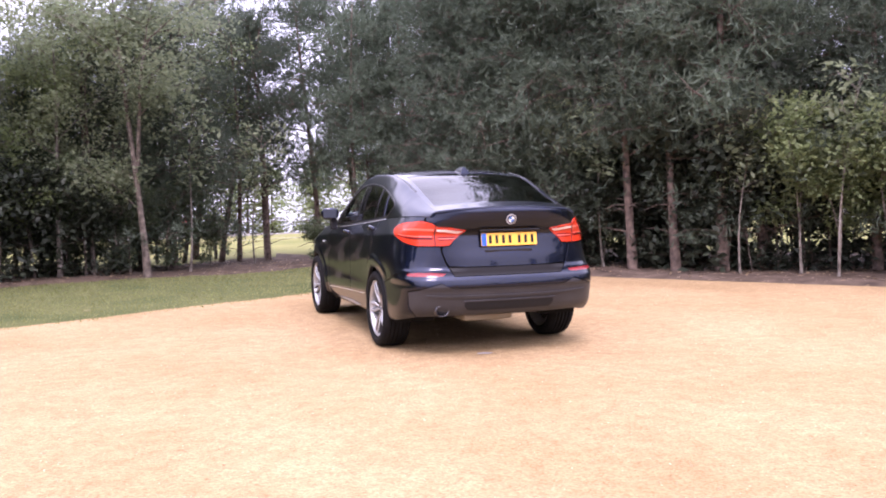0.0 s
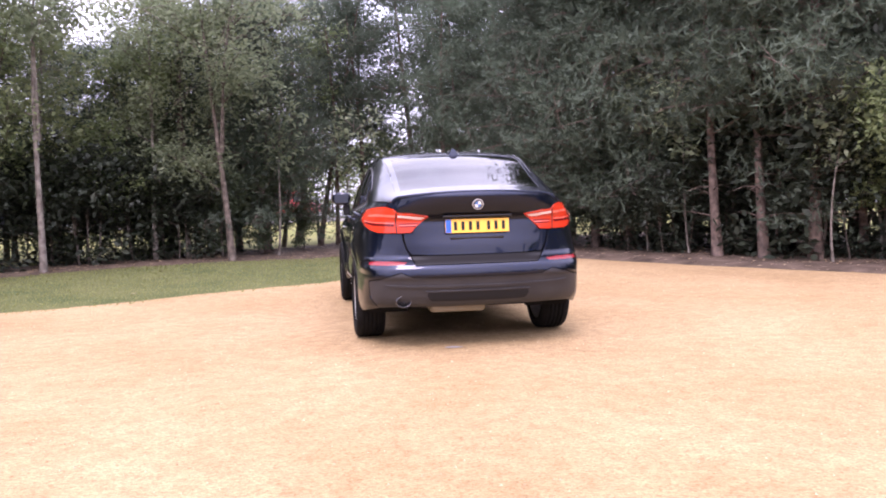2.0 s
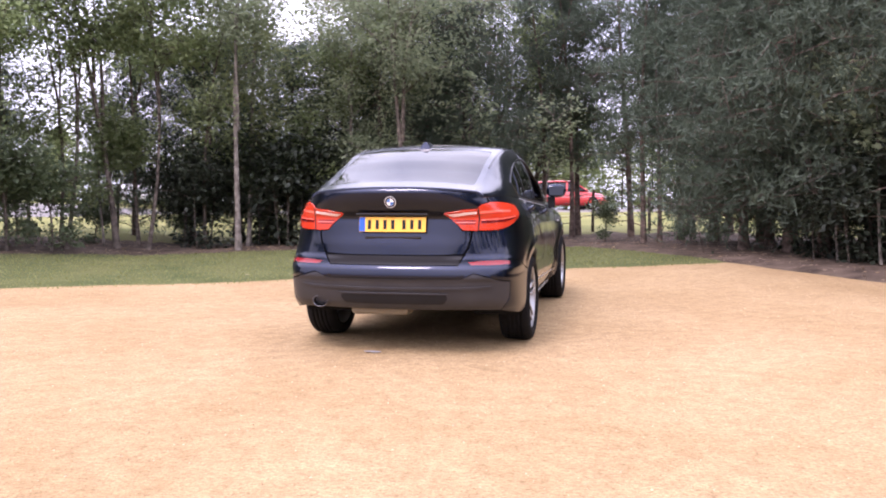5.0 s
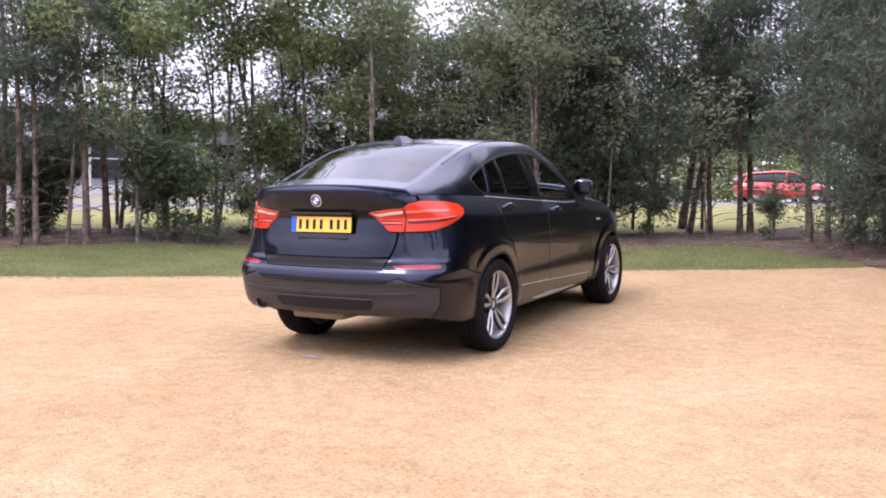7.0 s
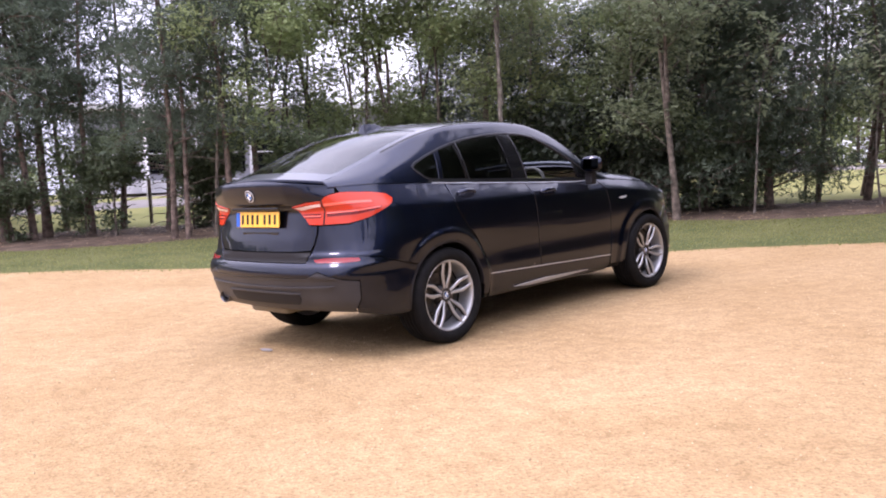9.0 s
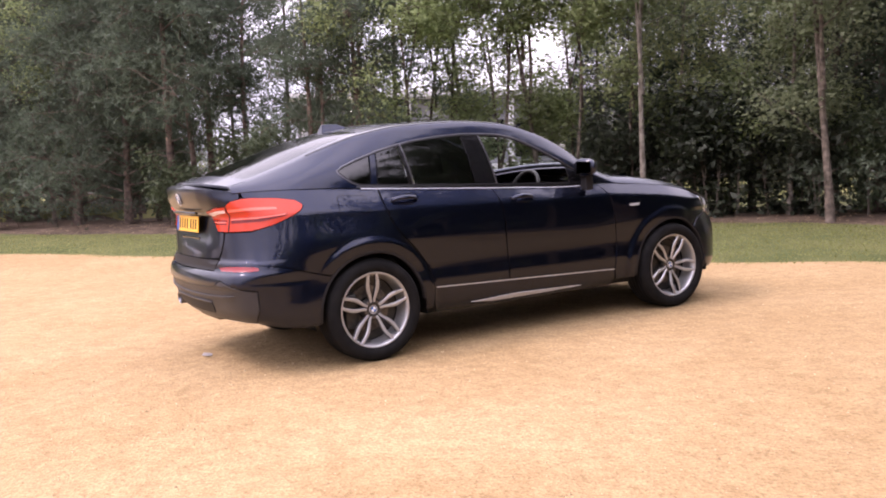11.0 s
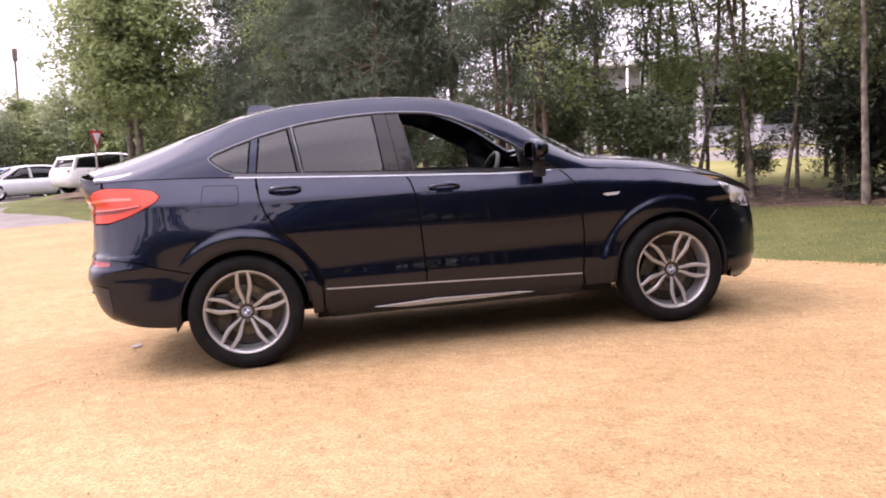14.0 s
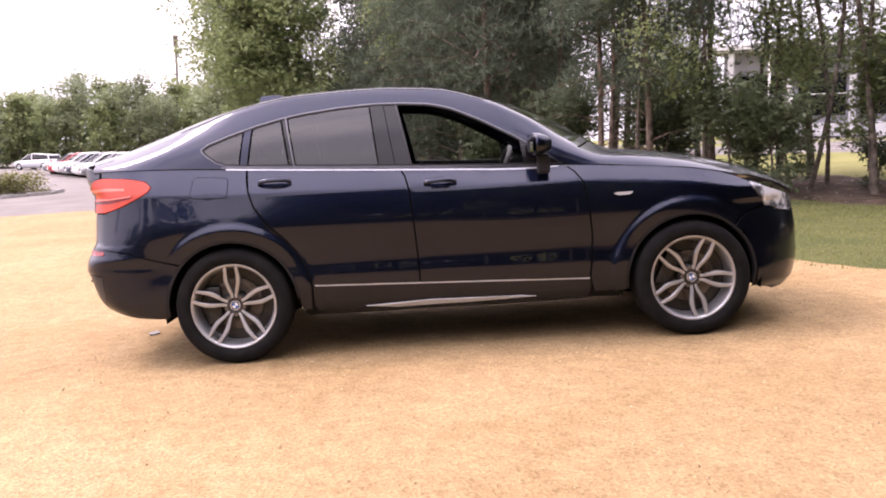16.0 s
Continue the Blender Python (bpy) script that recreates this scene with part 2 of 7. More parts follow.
def part(name, bm, material, parent, label="", shade=False):
    me = bpy.data.meshes.new(name)
    bm.to_mesh(me)
    bm.free()
    me.materials.append(material)
    if shade:
        me.polygons.foreach_set("use_smooth", np.ones(len(me.polygons), dtype=bool))
    ob = new(name, me)
    ob.parent = parent
    if label:
        tagged(ob, label)
    return ob


def build_ground():
    """One sheet out to the horizon, its mesh following the edges between gravel, grass, soil and roads."""
    lines = []
    xs = [i * 0.08 - 24 for i in range(int(28 / 0.08))]
    lines.append([(x, lawn_edge(x)) for x in xs if wood_dist(x, lawn_edge(x)) < 0.13])
    soil = [(x, lawn_edge(x) + soil_width(x) / 0.873) for x in xs[::2]]
    lines.append([p for p in soil if wood_dist(*p) < 0.13])
    wood = []
    for i in range(330):
        y = 13.0 - i * 0.1
        wood.append((3.1 + ((0.15 - 0.06 * math.sin(y * 1.3) - 0.02 * math.sin(y * 5.1)) * 1.745 - (y - 7.3)) / 1.43, y))
    lines.append(wood)
    lines.append([(yard_end(y), y) for y in [-60 + i for i in range(53)]])
    for w in (-3.2, 3.2):
        lines.append([(x, road_mid(x) + w) for x in range(-120, 90, 3)])
    for w in (-2.0, 2.0):
        lines.append([(lane_mid(y) + w, y) for y in range(3, 25)])
    pts, edges = [], []
    for ln in lines:
        k = len(pts)
        pts += ln
        edges += [(k + i, k + i + 1) for i in range(len(ln) - 1)]
    rim = np.array(pts)
    grid = [(x, y) for x in np.arange(-16, 12, 0.3) for y in np.arange(-11, 16, 0.3)]
    far = [-900, -500, -300, -190, -130, -100, -80, -66, -56, -48, -41, -35, -30, -26, -22.5, -19.5, -17.5]
    near = list(np.arange(-15.5, 16, 1.6))
    ax = far + near + [-f for f in reversed(far)]
    grid += [(x + 0.013 * i, y + 0.011 * j) for i, x in enumerate(ax) for j, y in enumerate(ax) if not (-16.2 < x < 12 and -11.2 < y < 16)]
    grid = np.array(grid)
    ok = np.ones(len(grid), bool)
    for i in range(0, len(grid), 400):
        ok[i:i + 400] = ((grid[i:i + 400, None] - rim[None]) ** 2).sum(-1).min(1) > 0.012
    pts += [tuple(p) for p in grid[ok]]
    from mathutils.geometry import delaunay_2d_cdt
    v2, _, f2, *_ = delaunay_2d_cdt([Vector(p) for p in pts], edges, [], 0, 1e-4)
    verts = [(p.x, p.y, land(p.x, p.y)) for p in v2]
    idx, faces = [], []
    for f in f2:
        x, y = sum(v2[i].x for i in f) / 3, sum(v2[i].y for i in f) / 3
        dl, dw = lawn_dist(x, y), wood_dist(x, y)
        if abs(y - road_mid(x)) < 3.2 or (3 < y < 26 and abs(x - lane_mid(y)) < 2.0):
            k = 4
        elif dw > 0.15:
            k = 2 if dw < 7 and dl < 9 else 3
        elif dl > 0 and y > -11:
            k = 1 if dl < soil_width(x) else (2 if dl < 8.2 else 3)
        else:
            k = 4 if x < yard_end(y) or y < -34 else 0
        idx.append(k)
        faces.append(f)
    ob = mesh_ob("ground", verts, faces, [M_GRAVEL, M_GRASS, M_BARK_SOIL, M_MEADOW, M_TARMAC], None, True, idx)
    tagged(ob, "golden gravel yard with a mown grass strip and bark soil under the trees", "ground", kind="structure")
    return ob


# ---- trees ----
def tube_data(verts, faces, pts, radii, n=7):
    base = len(verts)
    pts = [Vector(p) for p in pts]
    for i, p in enumerate(pts):
        d = (pts[min(i + 1, len(pts) - 1)] - pts[max(i - 1, 0)]).normalized()
        a = d.orthogonal().normalized() if abs(d.z) < 0.9 else (Vector((1, 0, 0)) - d * d.x).normalized()
        b = d.cross(a)
        for k in range(n):
            w = 2 * math.pi * k / n
            verts.append(p + (a * math.cos(w) + b * math.sin(w)) * radii[i])
    for i in range(len(pts) - 1):
        for k in range(n):
            k2 = (k + 1) % n
            faces.append((base + i * n + k, base + i * n + k2, base + (i + 1) * n + k2, base + (i + 1) * n + k))
    faces.append(tuple(base + (len(pts) - 1) * n + k for k in range(n)))


def leaf_cloud(rng, centres, spread, per, size, droop=0.3, slim=0.5):
    """Pointed leaves, two triangles each, in clumps round the given twig points."""
    c = np.repeat(np.array(centres), per, axis=0)
    n = len(c)
    c = c + np.clip(rng.normal(0, 1, (n, 3)), -1.5, 1.5) * np.array([spread, spread, spread * 0.72])
    d = rng.normal(0, 1, (n, 3))
    d[:, 2] = d[:, 2] * 0.45 - droop
    d /= np.linalg.norm(d, axis=1)[:, None]
    s = np.cross(rng.normal(0, 0.55, (n, 3)) + np.array([0, 0, 1.0]), d)
    s /= np.linalg.norm(s, axis=1)[:, None] + 1e-9
    ln = size * rng.uniform(0.65, 1.3, n)[:, None]
    nrm = np.cross(d, s)
    v = np.empty((n, 4, 3))
    v[:, 0] = c
    v[:, 1] = c + d * ln * 0.5 + s * ln * slim * 0.5 + nrm * ln * 0.08
    v[:, 2] = c + d * ln
    v[:, 3] = c + d * ln * 0.5 - s * ln * slim * 0.5 + nrm * ln * 0.08
    return v.reshape(-1, 3)


def quads_mesh(name, v, material, n=4):
    me = bpy.data.meshes.new(name)
    k = len(v) // n
    me.vertices.add(len(v))
    me.vertices.foreach_set("co", v.astype(np.float32).ravel())
    me.loops.add(len(v))
    me.loops.foreach_set("vertex_index", np.arange(len(v), dtype=np.int32))
    me.polygons.add(k)
    me.polygons.foreach_set("loop_start", np.arange(k, dtype=np.int32) * n)
    me.materials.append(material)
    me.update(calc_edges=True)
    return me


def make_tree(name, seed, height, trunk_r, crown_from, crown_r, bark, leaf, clumps=260, per=26, leaf_size=0.13, spread=0.3, lean=0.3, kind="broad", forks=1, top_r=0.35):
    """A tree as trunk and crown meshes under an Empty at its foot."""
    rng = np.random.default_rng(seed)
    verts, faces = [], []
    stems = []
    for s in range(forks):
        a = rng.uniform(0, 6.28)
        off = Vector((math.cos(a), math.sin(a), 0)) * (0.0 if s == 0 else 0.25 * height * rng.uniform(0.2, 0.35))
        start = Vector((0, 0, -0.15)) if s == 0 else stems[0][min(2 + s, 4)][0].copy()
        z0 = start.z
        w1, w2 = rng.uniform(-lean, lean), rng.uniform(-lean, lean)
        pts = []
        for i in range(9):
            f = i / 8
            z = z0 + (height * (1 - 0.1 * s) - z0) * f
            p = Vector((start.x + w1 * f * f + 0.12 * lean * math.sin(5 * f + seed) + off.x * f, start.y + w2 * f + 0.12 * lean * math.cos(4 * f + seed) + off.y * f, z))
            r = trunk_r * (1.0 if s == 0 else 0.62) * (1 - 0.86 * f) * (1.25 if i == 0 and s == 0 else 1.0)
            pts.append((p, r))
        stems.append(pts)
        tube_data(verts, faces, [p for p, r in pts], [r for p, r in pts], 9)
    twigs = []
    n_limb = max(10, clumps // 11)
    for i in range(n_limb):
        stem = stems[i % forks]
        f = crown_from / height + (0.97 - crown_from / height) * ((i + rng.uniform(0, 1)) / n_limb)
        f = min(f, 0.98)
        j = min(7, int(f * 8))
        p0 = stem[j][0].lerp(stem[j + 1][0], f * 8 - j)
        rel = (f * height - crown_from) / (height - crown_from)
        if kind == "pine":
            reach = crown_r * (1.0 - 0.55 * rel) * rng.uniform(0.6, 1.1)
            rise = rng.uniform(-0.12, 0.28) * reach
        elif kind == "oval":
            reach = crown_r * (0.72 + 0.4 * math.sin(math.pi * min(1.0, rel * 1.25)) - 0.5 * smooth(0.5, 1.0, rel)) * math.sqrt(rng.uniform(0.25, 1.1))
            rise = reach * rng.uniform(-0.15, 0.6)
        else:
            reach = crown_r * (0.55 + 0.9 * rel * (1.25 - rel) * 1.6 - (1 - top_r) * smooth(0.7, 1.0, rel)) * rng.uniform(0.5, 1.1)
            rise = reach * rng.uniform(0.1, 0.9)
        a = i * 2.4 + rng.uniform(-0.6, 0.6)
        tip = p0 + Vector((math.cos(a) * reach, math.sin(a) * reach, rise))
        mid = p0.lerp(tip, 0.5) + Vector((0, 0, 0.10 * reach))
        r0 = max(0.012, trunk_r * 0.32 * (1 - f * 0.6))
        tube_data(verts, faces, [p0, mid, tip], [r0, r0 * 0.6, 0.006], 4)
        for k in range(max(2, clumps // n_limb)):
            g = rng.uniform(0.25, 1.05)
            q = p0.lerp(mid, g * 2) if g < 0.5 else mid.lerp(tip, g * 2 - 1)
            side = Vector(rng.normal(0, 0.18, 3)) * reach
            q2 = q + side + Vector((0, 0, 0.05))
            if leaf_size < 0.17:
                tube_data(verts, faces, [q, q2], [0.007, 0.004], 3)
            twigs.append(q2)
    if kind == "pine":
        for i in range(9):                      # dead bare snags on the lower trunk
            z = rng.uniform(0.25, 0.95) * crown_from
            f = z / height
            j = int(f * 8)
            p0 = stems[0][j][0].lerp(stems[0][j + 1][0], f * 8 - j)
            a, ln = rng.uniform(0, 6.28), rng.uniform(0.3, 1.1)
            tip = p0 + Vector((math.cos(a) * ln, math.sin(a) * ln, rng.uniform(-0.2, 0.25)))
            tube_data(verts, faces, [p0, p0.lerp(tip, .5) + Vector((0, 0, .05)), tip], [0.016, 0.011, 0.004], 4)
    root = new(name)
    mesh_ob("trunk", verts, faces, [bark], root)
    if kind == "pine":
        c = np.repeat(np.array([tuple(q) for q in twigs]), per, axis=0)
        n = len(c)
        c = c + rng.normal(0, spread, (n, 3)) * np.array([1, 1, 0.6])
        m = 5
        c = np.repeat(c, m, axis=0)
        d = rng.normal(0, 1, (n * m, 3)) + np.array([0, 0, 0.5])
        d /= np.linalg.norm(d, axis=1)[:, None]
        s = np.cross(d, rng.normal(0, 1, (n * m, 3)))
        s /= np.linalg.norm(s, axis=1)[:, None]
        ln = leaf_size * rng.uniform(0.7, 1.3, n * m)[:, None]
        v = np.empty((n * m, 3, 3))
        v[:, 0], v[:, 1], v[:, 2] = c - s * ln * 0.075, c + s * ln * 0.075, c + d * ln
        me = quads_mesh("crown", v.reshape(-1, 3), leaf, 3)
    else:
        me = quads_mesh("crown", leaf_cloud(rng, [tuple(q) for q in twigs], spread, per, leaf_size), leaf)
    crown = new("crown", me)
    crown.parent = root
    return root


ground = build_ground()


# ---- the car: paint, glass and other materials ----
def paint_mat():
    m = mat("blue_black_metallic_paint", (0.006, 0.008, 0.018), 0.38, 1.0, 0.0, 0.75)
    t = m.node_tree
    b = t.nodes["Principled BSDF"]
    co = t.nodes.new("ShaderNodeTexCoord")
    n = t.nodes.new("ShaderNodeTexNoise")
    n.inputs["Scale"].default_value, n.inputs["Detail"].default_value = 2200.0, 1.0
    r = t.nodes.new("ShaderNodeValToRGB")
    r.color_ramp.elements[0].position, r.color_ramp.elements[0].color = 0.4, (0.0042, 0.0066, 0.017, 1)
    r.color_ramp.elements[1].position, r.color_ramp.elements[1].color = 0.75, (0.012, 0.018, 0.044, 1)
    t.links.new(co.outputs["Object"], n.inputs["Vector"])
    t.links.new(n.outputs["Fac"], r.inputs["Fac"])
    t.links.new(r.outputs["Color"], b.inputs["Base Color"])
    b.inputs["Coat Roughness"].default_value = 0.015
    b.inputs["Coat IOR"].default_value = 1.52
    return m


def glass_mat(name, tint, ior=1.5):
    m = bpy.data.materials.new(name)
    m.use_nodes = True
    t = m.node_tree
    t.nodes.clear()
    out = t.nodes.new("ShaderNodeOutputMaterial")
    clear = t.nodes.new("ShaderNodeBsdfTransparent")
    clear.inputs["Color"].default_value = (*tint, 1)
    gloss = t.nodes.new("ShaderNodeBsdfGlossy")
    gloss.inputs["Roughness"].default_value = 0.01
    lw = t.nodes.new("ShaderNodeLayerWeight")
    lw.inputs["Blend"].default_value = 0.5
    p5 = t.nodes.new("ShaderNodeMath")
    p5.operation, p5.inputs[1].default_value = "POWER", 5.0
    f0 = ((ior - 1) / (ior + 1)) ** 2
    fr = t.nodes.new("ShaderNodeMath")
    fr.operation, fr.inputs[1].default_value, fr.inputs[2].default_value = "MULTIPLY_ADD", 1 - f0, f0
    t.links.new(lw.outputs["Facing"], p5.inputs[0])
    t.links.new(p5.outputs[0], fr.inputs[0])
    mix = t.nodes.new("ShaderNodeMixShader")
    t.links.new(fr.outputs[0], mix.inputs[0])
    t.links.new(clear.outputs["BSDF"], mix.inputs[1])
    t.links.new(gloss.outputs["BSDF"], mix.inputs[2])
    t.links.new(mix.outputs["Shader"], out.inputs["Surface"])
    return m


M_PAINT = paint_mat()
M_GLASS = glass_mat("clear_glass", (0.8, 0.86, 0.84), 1.5)
M_DARK_GLASS = glass_mat("privacy_glass", (0.06, 0.065, 0.07), 1.75)
M_CLAD = varied(mat("satin_dark_cladding", (0.03, 0.03, 0.034), 0.4, spec=0.4), (0.022, 0.022, 0.026), (0.032, 0.031, 0.034), 5, 4, 0.3, 0.7, 0.05, 400)
M_BLACK = mat("black_plastic", (0.010, 0.010, 0.012), 0.55, spec=0.25)
M_GLOSS_BLACK = mat("gloss_black_trim", (0.006, 0.006, 0.007), 0.05, spec=0.4)
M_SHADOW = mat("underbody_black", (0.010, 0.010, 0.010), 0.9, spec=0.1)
M_RUBBER = varied(mat("tyre_rubber", (0.025, 0.024, 0.023), 0.8, spec=0.12), (0.006, 0.006, 0.0065), (0.012, 0.0115, 0.011), 14, 8, 0.35, 0.75, 0.2, 150)
M_ALLOY = varied(mat("grey_alloy", (0.35, 0.34, 0.33), 0.4, 0.65), (0.36, 0.365, 0.37), (0.46, 0.465, 0.47), 10, 6, 0.3, 0.7)
M_ALLOY_DARK = varied(mat("dark_rim_barrel", (0.03, 0.029, 0.028), 0.45, 0.6), (0.03, 0.029, 0.028), (0.055, 0.053, 0.05), 18, 4)
M_STEEL = varied(mat("brushed_steel", (0.5, 0.49, 0.47), 0.3, 1.0), (0.4, 0.39, 0.37), (0.58, 0.56, 0.54), 30, 4)
M_TRIM = mat("satin_window_trim", (0.12, 0.12, 0.13), 0.3, 1.0)
M_DISC = varied(mat("brake_steel", (0.12, 0.11, 0.10), 0.45, 0.8), (0.08, 0.07, 0.065), (0.17, 0.155, 0.14), 25, 4)
M_SATIN = mat("satin_silver_trim", (0.42, 0.44, 0.48), 0.3, 0.45)
M_BRIGHT = mat("satin_bright_trim", (0.5, 0.51, 0.54), 0.4, 0.3)
M_CHROME = mat("chrome", (0.75, 0.75, 0.76), 0.12, 1.0)
M_RED = mat("red_lamp_lens", (0.46, 0.034, 0.011), 0.14, 0.0, 0.4, 0.15)
M_RED_DEEP = mat("deep_red_lamp", (0.12, 0.006, 0.005), 0.16, 0.0, 0.4, 0.1)
M_RED_LINE = mat("bright_lamp_line", (0.85, 0.13, 0.08), 0.16, 0.0, 0.5, 0.6)
M_RED_PALE = mat("pale_lamp_bar", (0.8, 0.6, 0.56), 0.16, 0.0, 0.5, 0.6)
M_REFLECTOR = mat("bumper_reflector", (0.22, 0.015, 0.02), 0.2, 0.0, 0.5, 0.4)
M_YELLOW = mat("yellow_plate", (0.8, 0.43, 0.05), 0.35)
M_BLUE = mat("blue_plate_band", (0.01, 0.09, 0.42), 0.35)
M_EMBLEM_BLUE = mat("emblem_blue", (0.05, 0.16, 0.42), 0.25)
M_EMBLEM_WHITE = mat("emblem_white", (0.75, 0.76, 0.78), 0.25)
M_LEATHER = varied(mat("black_leather", (0.02, 0.019, 0.018), 0.55), (0.016, 0.015, 0.014), (0.03, 0.028, 0.026), 12, 5, 0.3, 0.7, 0.3, 200)
M_HEADLIGHT = varied(mat("headlight_silver", (0.3, 0.31, 0.33), 0.15, 0.3, 0.5, 1.0), (0.08, 0.085, 0.095), (0.72, 0.74, 0.78), 11, 2, 0.42, 0.58)
M_MIRROR = mat("mirror_glass", (0.07, 0.075, 0.085), 0.02, 1.0)
M_CREAM = mat("pale_heat_shield", (0.2, 0.17, 0.12), 0.6, 0.3)


def curve(xs, ys):
    """Smooth curve through points, without overshoot."""
    xs, ys = np.array(xs, float), np.array(ys, float)
    h, d = np.diff(xs), np.diff(ys) / np.diff(xs)
    m = np.zeros(len(xs))
    m[0], m[-1] = d[0], d[-1]
    for i in range(1, len(xs) - 1):
        if d[i - 1] * d[i] > 0:
            w1, w2 = 2 * h[i] + h[i - 1], h[i] + 2 * h[i - 1]
            m[i] = (w1 + w2) / (w1 / d[i - 1] + w2 / d[i])

    def f(x):
        x = np.clip(np.asarray(x, float), xs[0], xs[-1])
        i = np.clip(np.searchsorted(xs, x, side="right") - 1, 0, len(xs) - 2)
        t = (x - xs[i]) / h[i]
        return (ys[i] * (2 * t**3 - 3 * t**2 + 1) + m[i] * h[i] * (t**3 - 2 * t**2 + t) + ys[i + 1] * (3 * t**2 - 2 * t**3) + m[i + 1] * h[i] * (t**3 - t**2))
    return f


# lines of the body; y runs forward from the rear axle, z up, x to the car's right
WB, R_TYRE = 2.81, 0.355
belt_z = curve([-1.0, -0.7, -0.3, 0.03, 0.6, 1.34, 1.84, 2.15, 2.35, 2.75, 3.15, 3.4, 3.7], [1.205, 1.215, 1.205, 1.185, 1.15, 1.108, 1.085, 1.088, 1.075, 1.04, 0.965, 0.885, 0.76])
width = curve([-1.0, -0.5, 0.0, 0.6, 1.3, 2.2, 2.8, 3.1, 3.4, 3.7], [0.965, 0.99, 1.01, 1.0, 0.995, 0.995, 1.0, 0.98, 0.93, 0.86])
side_prof = curve([0.0, 0.03, 0.075, 0.145, 0.237, 0.283, 0.33, 0.376, 0.422, 0.491, 0.561, 0.654, 0.765, 0.84, 0.866, 0.885, 0.94, 1.0], [0.80, 0.855, 0.886, 0.904, 0.917, 0.919, 0.9175, 0.915, 0.9145, 0.9165, 0.920, 0.9225, 0.9185, 0.9125, 0.9095, 0.901, 0.872, 0.838])
bumper_prof = curve([0.0, 0.03, 0.09, 0.2, 0.4, 0.542, 0.654, 0.765, 0.84, 0.866, 0.885, 0.94, 1.0], [0.80, 0.87, 0.932, 0.946, 0.938, 0.9305, 0.9255, 0.919, 0.9125, 0.9095, 0.901, 0.872, 0.838])
SILL_Z = 0.235


def side_x(y, z):
    y, z = np.broadcast_arrays(np.asarray(y, float), np.asarray(z, float))
    q = (z - SILL_Z) / (belt_z(y) - SILL_Z)
    qc = 0.88 - 0.04 * np.clip((1.3 - y) / 1.3, 0, 1)          # the shoulder crease sits lower towards the tail
    q = np.where(q < qc, q * 0.866 / qc, 0.866 + (q - qc) * 0.134 / (1 - qc))
    wb = np.clip((y - 2.78) / 0.25, 0, 1) + np.clip((-0.2 - y) / 0.2, 0, 1)
    x = ((1 - wb) * side_prof(q) + wb * bumper_prof(q)) * width(y) - 0.022 * np.clip((0.9 - y) / 0.9, 0, 1) * np.clip((q - 0.866) / 0.134, 0, 1.5)
    for wy in (0.0, WB):
        d = np.hypot(y - wy, z - R_TYRE)
        ease = np.clip((y + 0.42) / 0.16, 0, 1) * np.clip((3.05 - y) / 0.14, 0, 1)
        k = np.clip((0.512 - d) / 0.042, 0, 1)
        x = x + 0.016 * ease ** 2 * (3 - 2 * ease) * k * k * (3 - 2 * k) * (z > 0.2)
        x = x + (0.012 if wy else 0.026) * np.exp(-((y - wy + (0 if wy else 0.1)) / 0.5) ** 2) * np.exp(-((z - 0.82) / 0.14) ** 2)
    return x


rear_c = curve([0.2, 0.33, 0.37, 0.43, 0.52, 0.59, 0.605, 0.65, 0.69, 0.705, 0.76, 0.78, 0.85, 0.93, 1.0, 1.06, 1.075, 1.09, 1.12, 1.18, 1.25, 1.285, 1.32],
               [-0.80, -0.87, -0.93, -0.972, -1.0, -1.018, -1.03, -1.024, -1.010, -0.994, -0.988, -0.985, -0.974, -0.955, -0.941, -0.932, -0.945, -0.968, -0.99, -1.02, -1.028, -1.008, -0.97])
front_c = curve([0.2, 0.3, 0.45, 0.6, 0.75, 0.9, 1.0], [3.58, 3.64, 3.665, 3.66, 3.645, 3.595, 3.5])
nose_k = curve([0.2, 0.45, 0.62, 0.72, 0.85, 1.0, 1.3], [0.60, 0.66, 0.69, 0.64, 0.59, 0.56, 0.5])
box_k = curve([0.2, 0.45, 0.62, 0.72, 0.85, 1.0, 1.3], [0.68, 0.80, 0.84, 0.76, 0.63, 0.56, 0.5])
rear_bow = curve([0.2, 0.62, 0.8, 1.05, 1.3], [0.075, 0.075, 0.07, 0.05, 0.09])


def rear_y(x, z):
    u = np.abs(x) / 0.5
    smooth_c = -0.945 - 0.05 * np.clip((0.75 - z) / 0.2, 0, 1) + 0.06 * np.clip((0.45 - z) / 0.15, 0, 1)
    w = np.clip((u - 0.75) / 0.6, 0, 1) * (z > 0.76)
    return rear_c(z) * (1 - 0.5 * w) + smooth_c * 0.5 * w + rear_bow(z) * 0.5 * u ** 2.2


X1, YS, YF = 0.5, -0.40, 3.02


